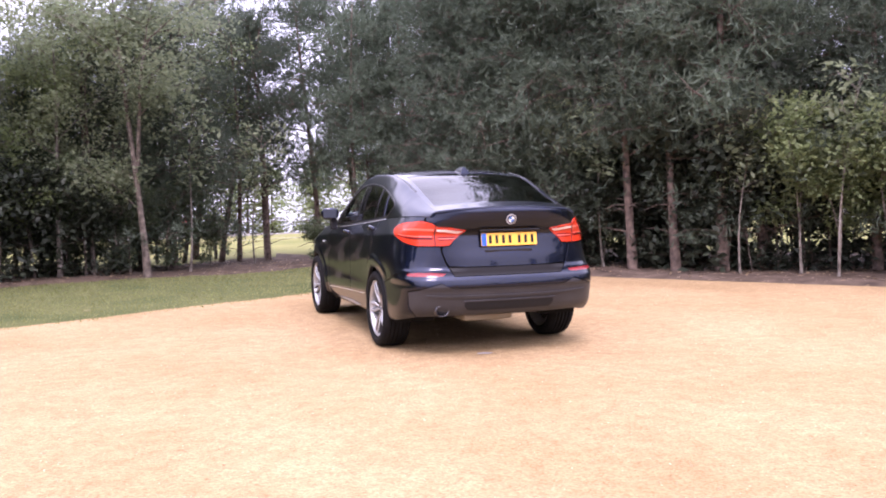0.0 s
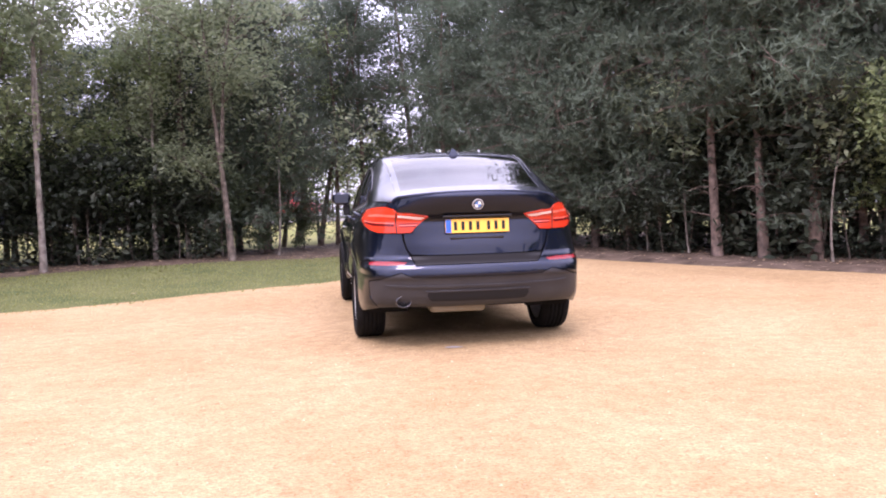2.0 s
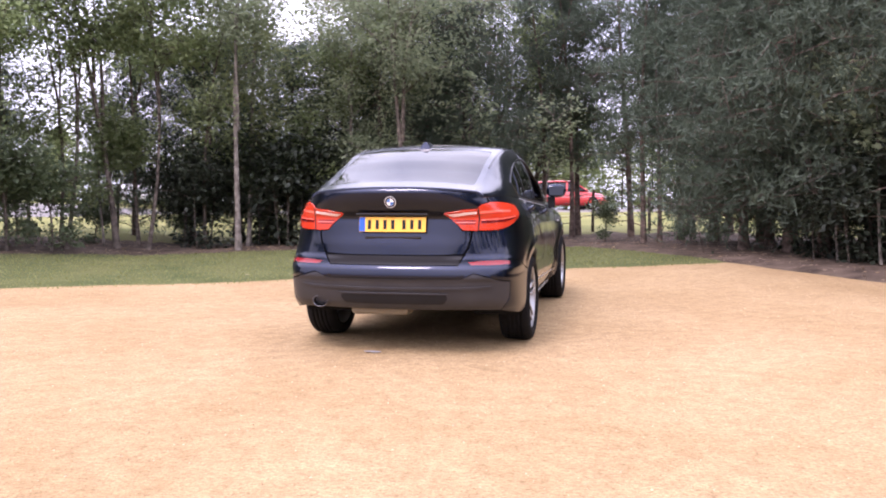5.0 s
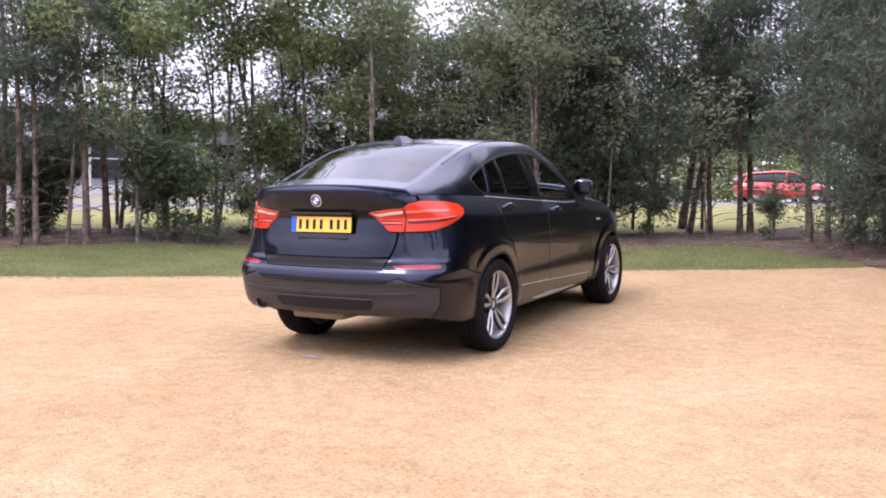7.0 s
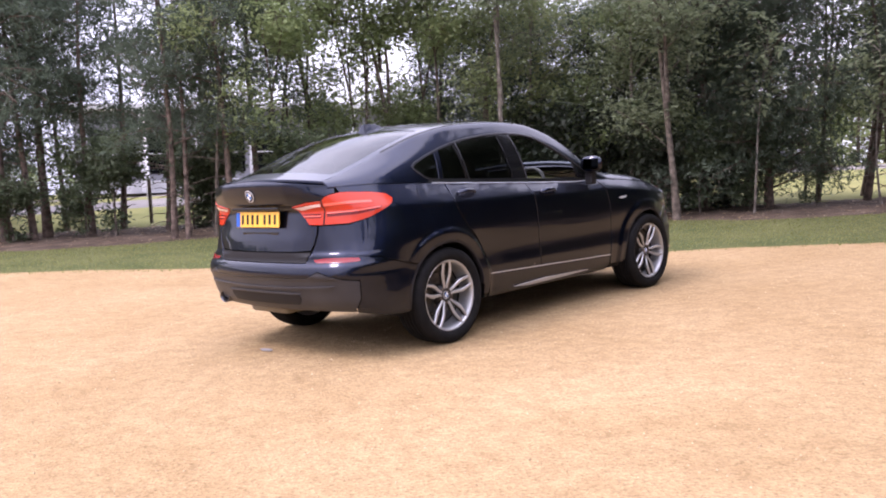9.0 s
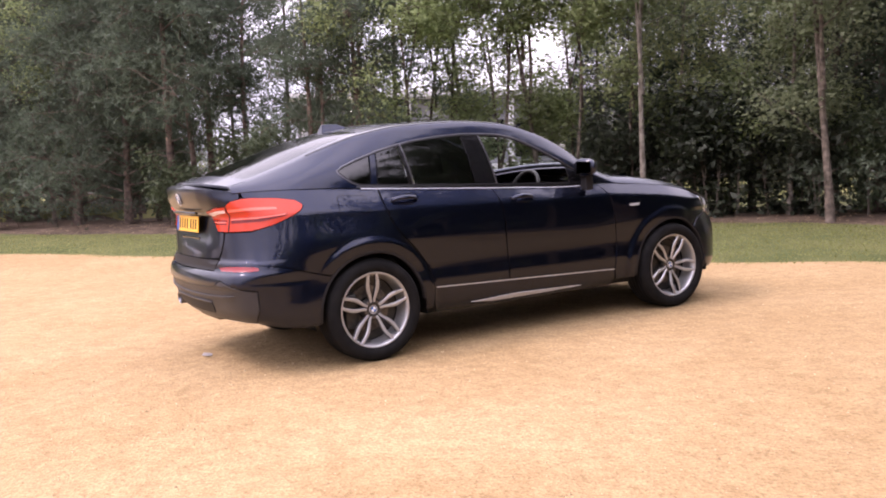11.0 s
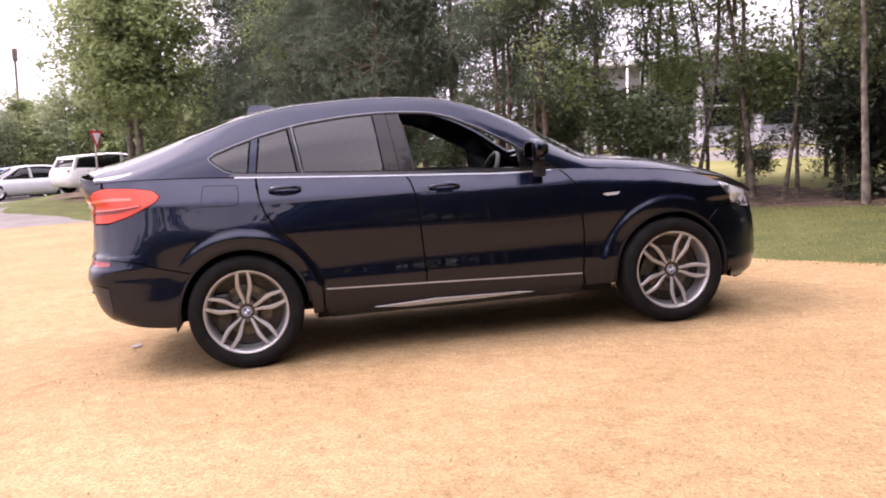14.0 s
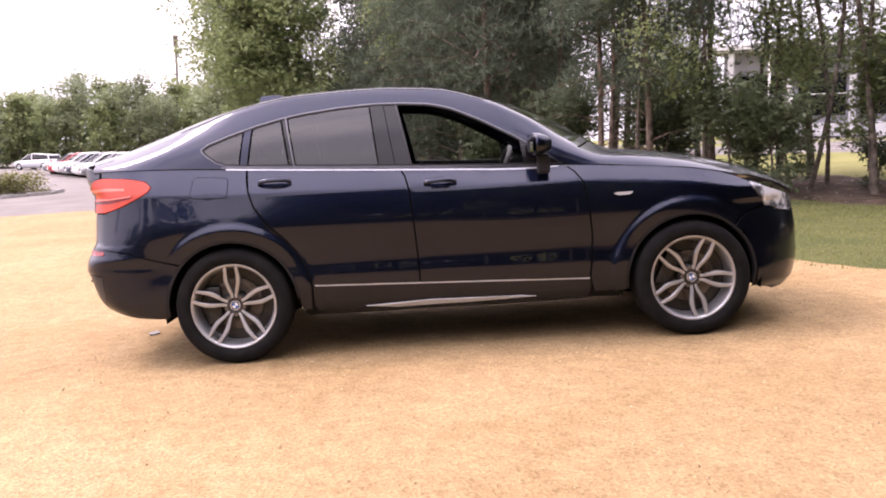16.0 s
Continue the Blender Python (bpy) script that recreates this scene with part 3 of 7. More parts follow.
def outline(z, n=(26, 34, 175, 30, 22)):
    """Half plan outline at a height, from the tail's middle round the side to the nose."""
    xr = np.linspace(0, X1, n[0], endpoint=False)
    pts = [np.stack([xr, rear_y(xr, z)], 1)]

    def corner(p0, d0, p3, d3, m, k):
        t = np.linspace(0, 1, m, endpoint=False)[:, None]
        ex, ey = abs(p3[0] - p0[0]), abs(p3[1] - p0[1])
        p1 = p0 + d0 * k * (ex / abs(d0[0]) if abs(d0[0]) > abs(d0[1]) else ey / abs(d0[1]))
        p2 = p3 - d3 * k * (ey / abs(d3[1]) if abs(d3[1]) > abs(d3[0]) else ex / abs(d3[0]))
        return p0 * (1 - t) ** 3 + 3 * p1 * t * (1 - t) ** 2 + 3 * p2 * t * t * (1 - t) + p3 * t ** 3
    e = 1e-3
    p0 = np.array([X1, float(rear_y(X1, z))])
    d0 = np.array([e, float(rear_y(X1 + e, z) - rear_y(X1 - e, z)) / 2])
    p3 = np.array([float(side_x(YS, z)), YS])
    d3 = np.array([float(side_x(YS + e, z) - side_x(YS - e, z)) / 2, e])
    pts.append(corner(p0, d0 / np.abs(d0).max(), p3, d3 / np.abs(d3).max(), n[1], float(box_k(z))))
    ys = np.linspace(YS, YF, n[2], endpoint=False)
    pts.append(np.stack([side_x(ys, z), ys], 1))
    p0 = np.array([float(side_x(YF, z)), YF])
    d0 = np.array([float(side_x(YF, z) - side_x(YF - e, z)), e])
    yn = float(front_c(z)) - 0.05
    pts.append(corner(p0, d0 / np.abs(d0).max(), np.array([0.42, yn]), np.array([-1.0, 0.12]), n[3], float(nose_k(z))))
    xf = np.linspace(0.42, 0, n[4])
    pts.append(np.stack([xf, yn + 0.05 * (1 - (xf / 0.42) ** 2)], 1))
    return np.concatenate(pts)


ZT = np.arange(0.20, 1.3301, 0.01)
ref = outline(0.7)
V_REF = np.concatenate([[0], np.cumsum(np.hypot(*np.diff(ref, axis=0).T))])
V_SIDE = V_REF[26 + 34]
V_REF = np.concatenate([V_REF[:60], V_SIDE + (ref[60:235, 1] - YS), V_REF[235:] - V_REF[235] + V_SIDE + (YF - YS)])
V_MAX = V_REF[-1]
BAND = np.stack([outline(float(z)) for z in ZT])            # height, round, (x, y)


def band(v, z):
    """Point of the lower body: v metres round from the tail's middle, z the height."""
    v, z = np.asarray(v, float), np.asarray(z, float)
    i = np.clip(np.searchsorted(V_REF, v, side="right") - 1, 0, len(V_REF) - 2)
    f = np.clip((v - V_REF[i]) / (V_REF[i + 1] - V_REF[i]), 0, 1)[..., None]
    j = np.clip(((z - ZT[0]) / 0.01).astype(int), 0, len(ZT) - 2)
    g = np.clip((z - ZT[j]) / 0.01, 0, 1)[..., None]
    p = (BAND[j, i] * (1 - f) + BAND[j, i + 1] * f) * (1 - g) + (BAND[j + 1, i] * (1 - f) + BAND[j + 1, i + 1] * f) * g
    return np.concatenate([p, z[..., None]], -1)


def v_of_y(y):
    return V_SIDE + (y - YS)


def v_of_x(x, z):
    """Round-the-body coordinate of a point of the tail at this x."""
    vv = V_REF[:70]
    p = band(vv, np.full(len(vv), z))
    return float(np.interp(x, p[:, 0], vv))


def v_of_yc(y, z):
    """The same for a point of the rear corner at this y."""
    vv = V_REF[20:70]
    p = band(vv, np.full(len(vv), z))
    return float(np.interp(y, p[:, 1], vv))


# upper body: stations along y, from the belt over the roof rail to the middle
US = [-0.86, -0.70, -0.45, -0.2, 0.1, 0.45, 0.9, 1.3, 1.6, 1.85, 2.1, 2.3, 2.5, 2.8, 3.15, 3.4, 3.55]
rail_x = curve(US, [0.635, 0.635, 0.635, 0.64, 0.648, 0.65, 0.65, 0.652, 0.675, 0.705, 0.745, 0.765, 0.765, 0.755, 0.735, 0.70, 0.66])
rail_z = curve(US, [1.252, 1.292, 1.372, 1.463, 1.555, 1.611, 1.626, 1.601, 1.517, 1.394, 1.225, 1.135, 1.115, 1.075, 0.99, 0.905, 0.82])
mid_z = curve(US, [1.288, 1.334, 1.419, 1.512, 1.600, 1.648, 1.660, 1.636, 1.555, 1.437, 1.28, 1.165, 1.145, 1.107, 1.03, 0.945, 0.86])
mid_bow = curve(US, [-0.13, -0.12, -0.10, -0.08, -0.05, -0.03, 0.0, 0.05, 0.10, 0.14, 0.17, 0.18, 0.16, 0.12, 0.10, 0.10, 0.10])
UT = np.arange(-0.86, 3.5501, 0.015)
ST = np.linspace(0, 2, 121)


def upper_table():
    u = UT[:, None]
    s = ST[None, :]
    zb = belt_z(u)
    xb = side_x(np.where(u < YS, YS, u), np.where(u < YS, belt_z(YS), zb))
    tail = np.clip((YS - u) / (YS + 0.86), 0, 1)
    xb = xb - 0.13 * tail ** 1.6
    xr, zr, zm = rail_x(u), rail_z(u), mid_z(u)
    a = np.clip(s, 0, 1)
    bulge = 0.030 * np.sin(np.pi * a) * np.clip((zr - zb) / 0.2, 0, 1)
    x1 = xb + (xr - xb) * a + bulge
    z1 = zb + (zr - zb) * a + bulge * 0.3
    b = np.clip(s - 1, 0, 1)
    x2 = xr * (1 - b)
    z2 = zr + (zm - zr) * (1 - (1 - b) ** 2.3)
    y2 = u + mid_bow(u) * (1 - (1 - b) ** 2)
    P = np.stack([np.where(s <= 1, x1, x2), np.where(s <= 1, u + 0 * s, y2), np.where(s <= 1, z1, z2)], -1)
    soft = P.copy()
    for _ in range(6):
        soft[:, 1:-1] = 0.25 * soft[:, :-2] + 0.5 * soft[:, 1:-1] + 0.25 * soft[:, 2:]
    soft[:, -1, 0] = 0
    return soft


UPPER = upper_table()


def upper(u, s):
    u, s = np.asarray(u, float), np.asarray(s, float)
    i = np.clip(((u - UT[0]) / 0.015).astype(int), 0, len(UT) - 2)
    f = np.clip((u - UT[i]) / 0.015, 0, 1)[..., None]
    ds = ST[1]
    j = np.clip((s / ds).astype(int), 0, len(ST) - 2)
    g = np.clip((s - ST[j]) / ds, 0, 1)[..., None]
    return (UPPER[i, j] * (1 - f) + UPPER[i + 1, j] * f) * (1 - g) + (UPPER[i, j + 1] * (1 - f) + UPPER[i + 1, j + 1] * f) * g


def s_of_z(y, z):
    """Position up the greenhouse side at this y and height."""
    ss = np.linspace(0, 1.1, 56)
    return float(np.interp(z, upper(np.full(56, y), ss)[:, 2], ss))


# ---- panels cut from those surfaces ----
def dense(poly, step):
    out = []
    n = len(poly)
    for i in range(n):
        a, b = np.array(poly[i], float), np.array(poly[(i + 1) % n], float)
        k = max(1, int(np.ceil(np.linalg.norm(b - a) / step)))
        out += [a + (b - a) * j / k for j in range(k)]
    return np.array(out)


def inside(pts, poly):
    x, y = pts[:, 0], pts[:, 1]
    c = np.zeros(len(pts), bool)
    px, py = poly[:, 0], poly[:, 1]
    qx, qy = np.roll(px, -1), np.roll(py, -1)
    for ax, ay, bx, by in zip(px, py, qx, qy):
        if ay != by:
            c ^= ((ay > y) != (by > y)) & (x < (bx - ax) * (y - ay) / (by - ay) + ax)
    return c


def shrink(poly, d):
    """The outline drawn in by d all round."""
    p = np.array(poly, float)
    area = 0.5 * np.sum(p[:, 0] * np.roll(p[:, 1], -1) - np.roll(p[:, 0], -1) * p[:, 1])
    sg = 1 if area > 0 else -1
    out = []
    n = len(p)
    for i in range(n):
        a, b, c = p[i - 1], p[i], p[(i + 1) % n]
        e1, e2 = (b - a) / (np.linalg.norm(b - a) + 1e-9), (c - b) / (np.linalg.norm(c - b) + 1e-9)
        n1, n2 = np.array([-e1[1], e1[0]]) * sg, np.array([-e2[1], e2[0]]) * sg
        k = n1 + n2
        k = k / max(0.35, 1 + n1 @ n2)
        out.append(b + k * d)
    return np.array(out)


def rounded(poly, r, n=4):
    """The outline with its corners rounded."""
    p = np.array(poly, float)
    out = []
    for i in range(len(p)):
        a, b, c = p[i - 1], p[i], p[(i + 1) % len(p)]
        la, lc = np.linalg.norm(a - b), np.linalg.norm(c - b)
        k = min(r, 0.45 * la, 0.45 * lc)
        s, e = b + (a - b) / la * k, b + (c - b) / lc * k
        for j in range(n + 1):
            t = j / n
            out.append(s * (1 - t) ** 2 + 2 * b * t * (1 - t) + e * t * t)
    return np.array(out)


def scaled(f, ks):
    """A surface whose second coordinate is stretched, so that the plane is about true to size."""
    return lambda a, b: f(a, np.asarray(b) / ks)


def panel(name, surf, poly, material, parent, side=1, holes=(), step=0.035, gap=0.0025, lift=0.0, edge=0.014, label="", inner=None):
    """A sheet cut from a surface: its outline and holes in the surface's own plane, with turned-in edges."""
    poly = shrink(poly, gap) if gap else np.array(poly, float)
    rim = dense(poly, step * 0.7)
    rings = [rim] + [dense(np.array(h, float), step * 0.7) for h in holes]
    lo, hi = rim.min(0), rim.max(0)
    gx, gy = np.meshgrid(np.arange(lo[0] + step / 2, hi[0], step), np.arange(lo[1] + step / 2, hi[1], step))
    g = np.stack([gx.ravel(), gy.ravel()], 1)
    if len(g):
        ok = inside(g, rim)
        for h in rings[1:]:
            ok &= ~inside(g, h)
        allr = np.concatenate(rings)
        d = np.sqrt(((g[:, None, :] - allr[None]) ** 2).sum(-1)).min(1)
        g = g[ok & (d > step * 0.45)]
    pts = np.concatenate(rings + [g])
    edges, k = [], 0
    for r in rings:
        edges += [(k + i, k + (i + 1) % len(r)) for i in range(len(r))]
        k += len(r)
    from mathutils.geometry import delaunay_2d_cdt
    v2, _, f2, *_ = delaunay_2d_cdt([Vector(p) for p in pts], edges, [], 0, 1e-5)
    v2 = np.array([tuple(p) for p in v2])
    tri = np.array([f for f in f2 if len(f) == 3])
    cen = v2[tri].mean(1)
    ok = inside(cen, rim)
    for h in rings[1:]:
        ok &= ~inside(cen, h)
    tri = tri[ok]
    e = 0.008
    p = surf(v2[:, 0], v2[:, 1])
    pa = surf(v2[:, 0] + e, v2[:, 1]) - surf(v2[:, 0] - e, v2[:, 1])
    pb = surf(v2[:, 0], v2[:, 1] + e) - surf(v2[:, 0], v2[:, 1] - e)
    nr = np.cross(pa, pb)
    nr /= np.linalg.norm(nr, axis=1)[:, None] + 1e-12
    ref_out = p - np.array([0, 1.3, 0.6])
    if np.sum((nr * ref_out).sum(1)) < 0:
        nr = -nr
    p = p + nr * lift
    fa = np.cross(p[tri[:, 1]] - p[tri[:, 0]], p[tri[:, 2]] - p[tri[:, 0]])
    flip = (fa * nr[tri[:, 0]]).sum(1) < 0
    tri[flip] = tri[flip][:, ::-1]
    # turned-in edge
    cnt = {}
    for a, b, c in tri:
        for q in ((a, b), (b, c), (c, a)):
            cnt[q] = 1
    rim_e = [q for q in cnt if (q[1], q[0]) not in cnt]
    verts, normals, faces = [tuple(q) for q in p], [tuple(q) for q in nr], [tuple(int(i) for i in t) for t in tri]
    if edge:
        for a, b in rim_e:
            o = (p[b] - p[a])
            w = np.cross(o, nr[a] + nr[b])
            w /= np.linalg.norm(w) + 1e-12
            k = len(verts)
            verts += [tuple(p[a]), tuple(p[b]), tuple(p[b] - nr[b] * edge), tuple(p[a] - nr[a] * edge)]
            n1 = tuple((w * 0.8 + nr[a] * 0.6))
            normals += [n1, n1, tuple(w), tuple(w)]
            faces.append((k, k + 3, k + 2, k + 1))
    V, N = np.array(verts), np.array(normals)
    V[:, 0] *= side
    N[:, 0] *= side
    N /= np.linalg.norm(N, axis=1)[:, None] + 1e-12
    if side < 0:
        faces = [tuple(reversed(f)) for f in faces]
    ob = mesh_ob(name, V, faces, [material], parent)
    ob.data.normals_split_custom_set_from_vertices([tuple(q) for q in N])
    if label:
        tagged(ob, label)
    return ob


def arc(cy, cz, r, a0, a1, n=22):
    """Points of a wheel opening, angles in degrees."""
    return [(cy + r * math.cos(radians(a0 + (a1 - a0) * i / n)), cz + r * math.sin(radians(a0 + (a1 - a0) * i / n))) for i in range(n + 1)]


def on_side(pts):
    return [(v_of_y(y), z) for y, z in pts]


def strip_z(y):
    return 0.452 - 0.036 * (y - 0.5)


car = tagged(new("car"), "blue-black metallic coupe suv with grey alloy wheels parked on gravel", "car")
car.matrix_basis = YARD_TILT
AR = 0.406                                       # radius of the wheel openings


def low_door(y0, y1, n=10):
    return [(y0 + (y1 - y0) * i / n, strip_z(y0 + (y1 - y0) * i / n)) for i in range(n + 1)]


def belt_run(y0, y1, n=14, drop=0.004):
    return [(y0 + (y1 - y0) * i / n, float(belt_z(y0 + (y1 - y0) * i / n)) - drop) for i in range(n + 1)]


def gs(pts):
    """Outline in the side view, carried onto the greenhouse surface."""
    return [(y, s_of_z(y, z) * 0.45) for y, z in pts]


GREEN = scaled(upper, 0.45)
TOP = scaled(upper, 0.62)



def lamp_outline(side):
    """The tail lamp, from the tailgate round the corner to its point on the flank."""
    pts = [(v_of_x(0.385, 1.085), 1.09), (v_of_x(0.52, 1.105), 1.112), (v_of_x(0.635, 1.12), 1.122), (v_of_x(0.665, 1.15), 1.155), (v_of_x(0.72, 1.16), 1.172),
           (v_of_yc(-0.76, 1.16), 1.172), (v_of_yc(-0.60, 1.15), 1.160), (v_of_yc(-0.49, 1.14), 1.140), (v_of_yc(-0.45, 1.1), 1.105), (v_of_yc(-0.47, 1.07), 1.075),
           (v_of_yc(-0.56, 1.03), 1.030), (v_of_yc(-0.66, 0.99), 0.990), (v_of_yc(-0.74, 0.97), 0.968), (v_of_x(0.78, 0.96), 0.960), (v_of_x(0.62, 0.955), 0.957), (v_of_x(0.53, 0.96), 0.960)]
    return rounded(pts, 0.012, 3)


def tail_top(x):
    return 1.280 - 0.055 * (x / 0.68) ** 2


for side in (1, -1):
    # rear quarter, from the tail lamp over the wheel to the door
    lamp = lamp_outline(side)
    quarter_out = ([(v_of_yc(-0.80, 1.0), 0.945), (v_of_yc(-0.74, 0.97), 0.968), (v_of_yc(-0.66, 0.99), 0.990), (v_of_yc(-0.56, 1.03), 1.030), (v_of_yc(-0.47, 1.07), 1.075), (v_of_yc(-0.45, 1.1), 1.105),
                    (v_of_yc(-0.49, 1.14), 1.140), (v_of_yc(-0.60, 1.15), 1.160), (v_of_yc(-0.76, 1.16), 1.172), (v_of_x(0.72, 1.17), 1.173), (v_of_x(0.70, 1.2), 1.212)]
                   + [(v_of_yc(y, 1.2), float(belt_z(y)) - 0.002) for y in (-0.78, -0.7, -0.6, -0.5)] + on_side(belt_run(-0.4, 0.125))
                   + on_side([(0.125, 1.12), (0.135, 1.05), (0.165, 0.95), (0.235, 0.84), (0.33, 0.75), (0.405, 0.66), (0.455, 0.56), (0.48, 0.46), (0.475, 0.30)])
                   + on_side([(0.41, 0.30)] + arc(0, R_TYRE, AR, 0, 138, 34)) + [(v_of_yc(-0.42, 0.60), 0.655), (v_of_yc(-0.62, 0.75), 0.72), (v_of_yc(-0.78, 0.8), 0.745)])
    quarter = panel("rear_quarter", band, quarter_out, M_PAINT, car, side, step=0.014)
    flap = rounded(on_side([(-0.215, 1.02), (0.015, 1.012), (0.02, 1.135), (-0.195, 1.15)]), 0.03)
    if side > 0:
        panel("fuel_flap_seam", band, flap, M_SHADOW, quarter, side, lift=0.0012, gap=0, edge=0)
        panel("fuel_flap", band, shrink(flap, 0.004), M_PAINT, quarter, side, lift=0.0025, gap=0, edge=0.002)
    # doors
    rear_out = (on_side(belt_run(0.131, 1.06)) + on_side([(1.085, 1.08), (1.105, 1.0), (1.12, 0.85), (1.135, 0.6), (1.14, strip_z(1.14))])
                + on_side(low_door(1.13, 0.49)) + on_side([(0.487, 0.46), (0.462, 0.56), (0.412, 0.66), (0.337, 0.755), (0.242, 0.845), (0.171, 0.953), (0.141, 1.05)]))
    rear_door = panel("rear_door", band, rear_out, M_PAINT, car, side, step=0.02)
    front_out = (on_side(belt_run(1.066, 2.07)) + on_side([(2.115, 1.05), (2.165, 0.98), (2.19, 0.85), (2.205, 0.65), (2.195, 0.5), (2.18, strip_z(2.18))])
                 + on_side(low_door(2.17, 1.146)) + on_side([(1.141, 0.6), (1.126, 0.85), (1.111, 1.0), (1.091, 1.08)]))
    front_door = panel("front_door", band, front_out, M_PAINT, car, side)
    # front wing
    wing_out = (on_side(belt_run(2.076, 3.0)) + [(v_of_y(3.02) + 0.12, 0.962), (v_of_y(3.02) + 0.215, 0.925), (v_of_y(3.02) + 0.23, 0.885), (v_of_y(3.02) + 0.30, 0.775), (v_of_y(3.02) + 0.15, 0.74), (v_of_y(3.02) + 0.085, 0.69), (v_of_y(3.02) + 0.062, 0.665)]
                + on_side(arc(WB, R_TYRE, AR, 48, 186, 34)) + on_side([(2.40, 0.30), (2.21, 0.30), (2.19, strip_z(2.19)), (2.201, 0.5), (2.211, 0.65), (2.196, 0.85), (2.171, 0.98), (2.121, 1.05)]))
    wing = panel("front_wing", band, wing_out, M_PAINT, car, side, step=0.014)
    # side skirt below the doors
    skirt_out = on_side(low_door(0.487, 2.185)) + on_side([(2.19, 0.33), (2.17, 0.25), (1.3, 0.25), (0.52, 0.255), (0.487, 0.33)])
    skirt = panel("side_skirt", band, skirt_out, M_PAINT, car, side)
    panel("skirt_strip", band, on_side([(0.5 + 0.12 * i, strip_z(0.5 + 0.12 * i) + 0.001) for i in range(15)] + [(2.18 - 0.12 * i, strip_z(2.18 - 0.12 * i) - 0.006) for i in range(15)]), M_SATIN, skirt, side, lift=0.004, gap=0, edge=0.004, step=0.02)
    blade = on_side([(0.80, 0.302), (1.2, 0.318), (1.75, 0.306), (1.85, 0.297), (1.5, 0.288), (1.0, 0.284)])
    panel("skirt_blade", band, blade, M_SATIN, skirt, side, lift=0.006, gap=0, edge=0.006)
    # wheel opening lips
    for nm, cy, a0, a1 in (("rear_arch_trim", 0.0, 4, 186), ("front_arch_trim", WB, -8, 186)):
        ring = arc(cy, R_TYRE, AR + 0.001, a0, a1, 30) + list(reversed(arc(cy, R_TYRE, AR - 0.014, a0, a1, 30)))
        panel(nm, band, on_side(ring), M_BLACK, quarter if cy == 0 else wing, side, lift=0.002, gap=0, edge=0.03, step=0.03)
    # tail lamp with its bars
    tail = panel("tail_lamp", band, lamp, M_RED, car, side, gap=0.002, lift=0.006, edge=0.03, step=0.025, label="red tail lamp with pale light bars")
    inner1 = [(v_of_x(0.415, 1.07), 1.085), (v_of_x(0.55, 1.09), 1.098), (v_of_x(0.63, 1.1), 1.103), (v_of_x(0.63, 1.09), 1.088), (v_of_x(0.55, 1.08), 1.08), (v_of_x(0.455, 1.065), 1.066)]
    panel("light_bar", band, inner1, M_RED_PALE, tail, side, gap=0, lift=0.0082, edge=0.001, step=0.02)
    inner2 = [(v_of_x(0.65, 1.1), 1.104), (v_of_x(0.74, 1.11), 1.108), (v_of_yc(-0.74, 1.1), 1.11), (v_of_yc(-0.62, 1.1), 1.104), (v_of_yc(-0.62, 1.1), 1.09), (v_of_yc(-0.74, 1.1), 1.092), (v_of_x(0.74, 1.1), 1.092), (v_of_x(0.65, 1.09), 1.088)]
    panel("light_bar", band, inner2, M_RED_LINE, tail, side, gap=0, lift=0.0082, edge=0.001, step=0.02)
    inner3 = [(v_of_x(0.47, 1.03), 1.035), (v_of_x(0.62, 1.03), 1.035), (v_of_x(0.62, 1.01), 1.006), (v_of_x(0.495, 1.0), 1.006)]
    panel("light_bar", band, inner3, M_RED_DEEP, tail, side, gap=0, lift=0.0082, edge=0.001, step=0.02)
    inner4 = [(v_of_x(0.66, 1.03), 1.045), (v_of_yc(-0.74, 1.04), 1.05), (v_of_yc(-0.56, 1.06), 1.062), (v_of_yc(-0.58, 1.04), 1.044), (v_of_yc(-0.72, 1.01), 1.018), (v_of_x(0.66, 1.0), 1.012)]
    panel("light_bar", band, inner4, M_RED_DEEP, tail, side, gap=0, lift=0.0082, edge=0.001, step=0.02)
    line1 = [(v_of_x(0.66, 1.03), 1.042), (v_of_yc(-0.74, 1.04), 1.047), (v_of_yc(-0.57, 1.06), 1.060), (v_of_yc(-0.575, 1.05), 1.053), (v_of_yc(-0.74, 1.03), 1.038), (v_of_x(0.66, 1.03), 1.033)]
    panel("light_line", band, line1, M_RED_LINE, tail, side, gap=0, lift=0.0095, edge=0.001, step=0.02)
    line2 = [(v_of_x(0.48, 1.02), 1.024), (v_of_x(0.62, 1.02), 1.024), (v_of_x(0.62, 1.015), 1.016), (v_of_x(0.485, 1.015), 1.016)]
    panel("light_line", band, line2, M_RED_LINE, tail, side, gap=0, lift=0.0095, edge=0.001, step=0.02)
    panel("lamp_seam", band, [(v_of_x(0.636, 1.12), 1.122), (v_of_x(0.643, 1.12), 1.125), (v_of_x(0.643, 0.96), 0.958), (v_of_x(0.636, 0.96), 0.958)], M_BLACK, tail, side, gap=0, lift=0.009, edge=0.002, step=0.02)
    # headlight
    hv = v_of_y(3.02)
    panel("headlight", band, rounded([(hv + 0.222, 0.925), (hv + 0.36, 0.875), (hv + 0.62, 0.80), (hv + 0.62, 0.715), (hv + 0.42, 0.725), (hv + 0.305, 0.77), (hv + 0.237, 0.885)], 0.02), M_HEADLIGHT, car, side, lift=0.003, edge=0.03, label="clear headlight with silver reflectors")

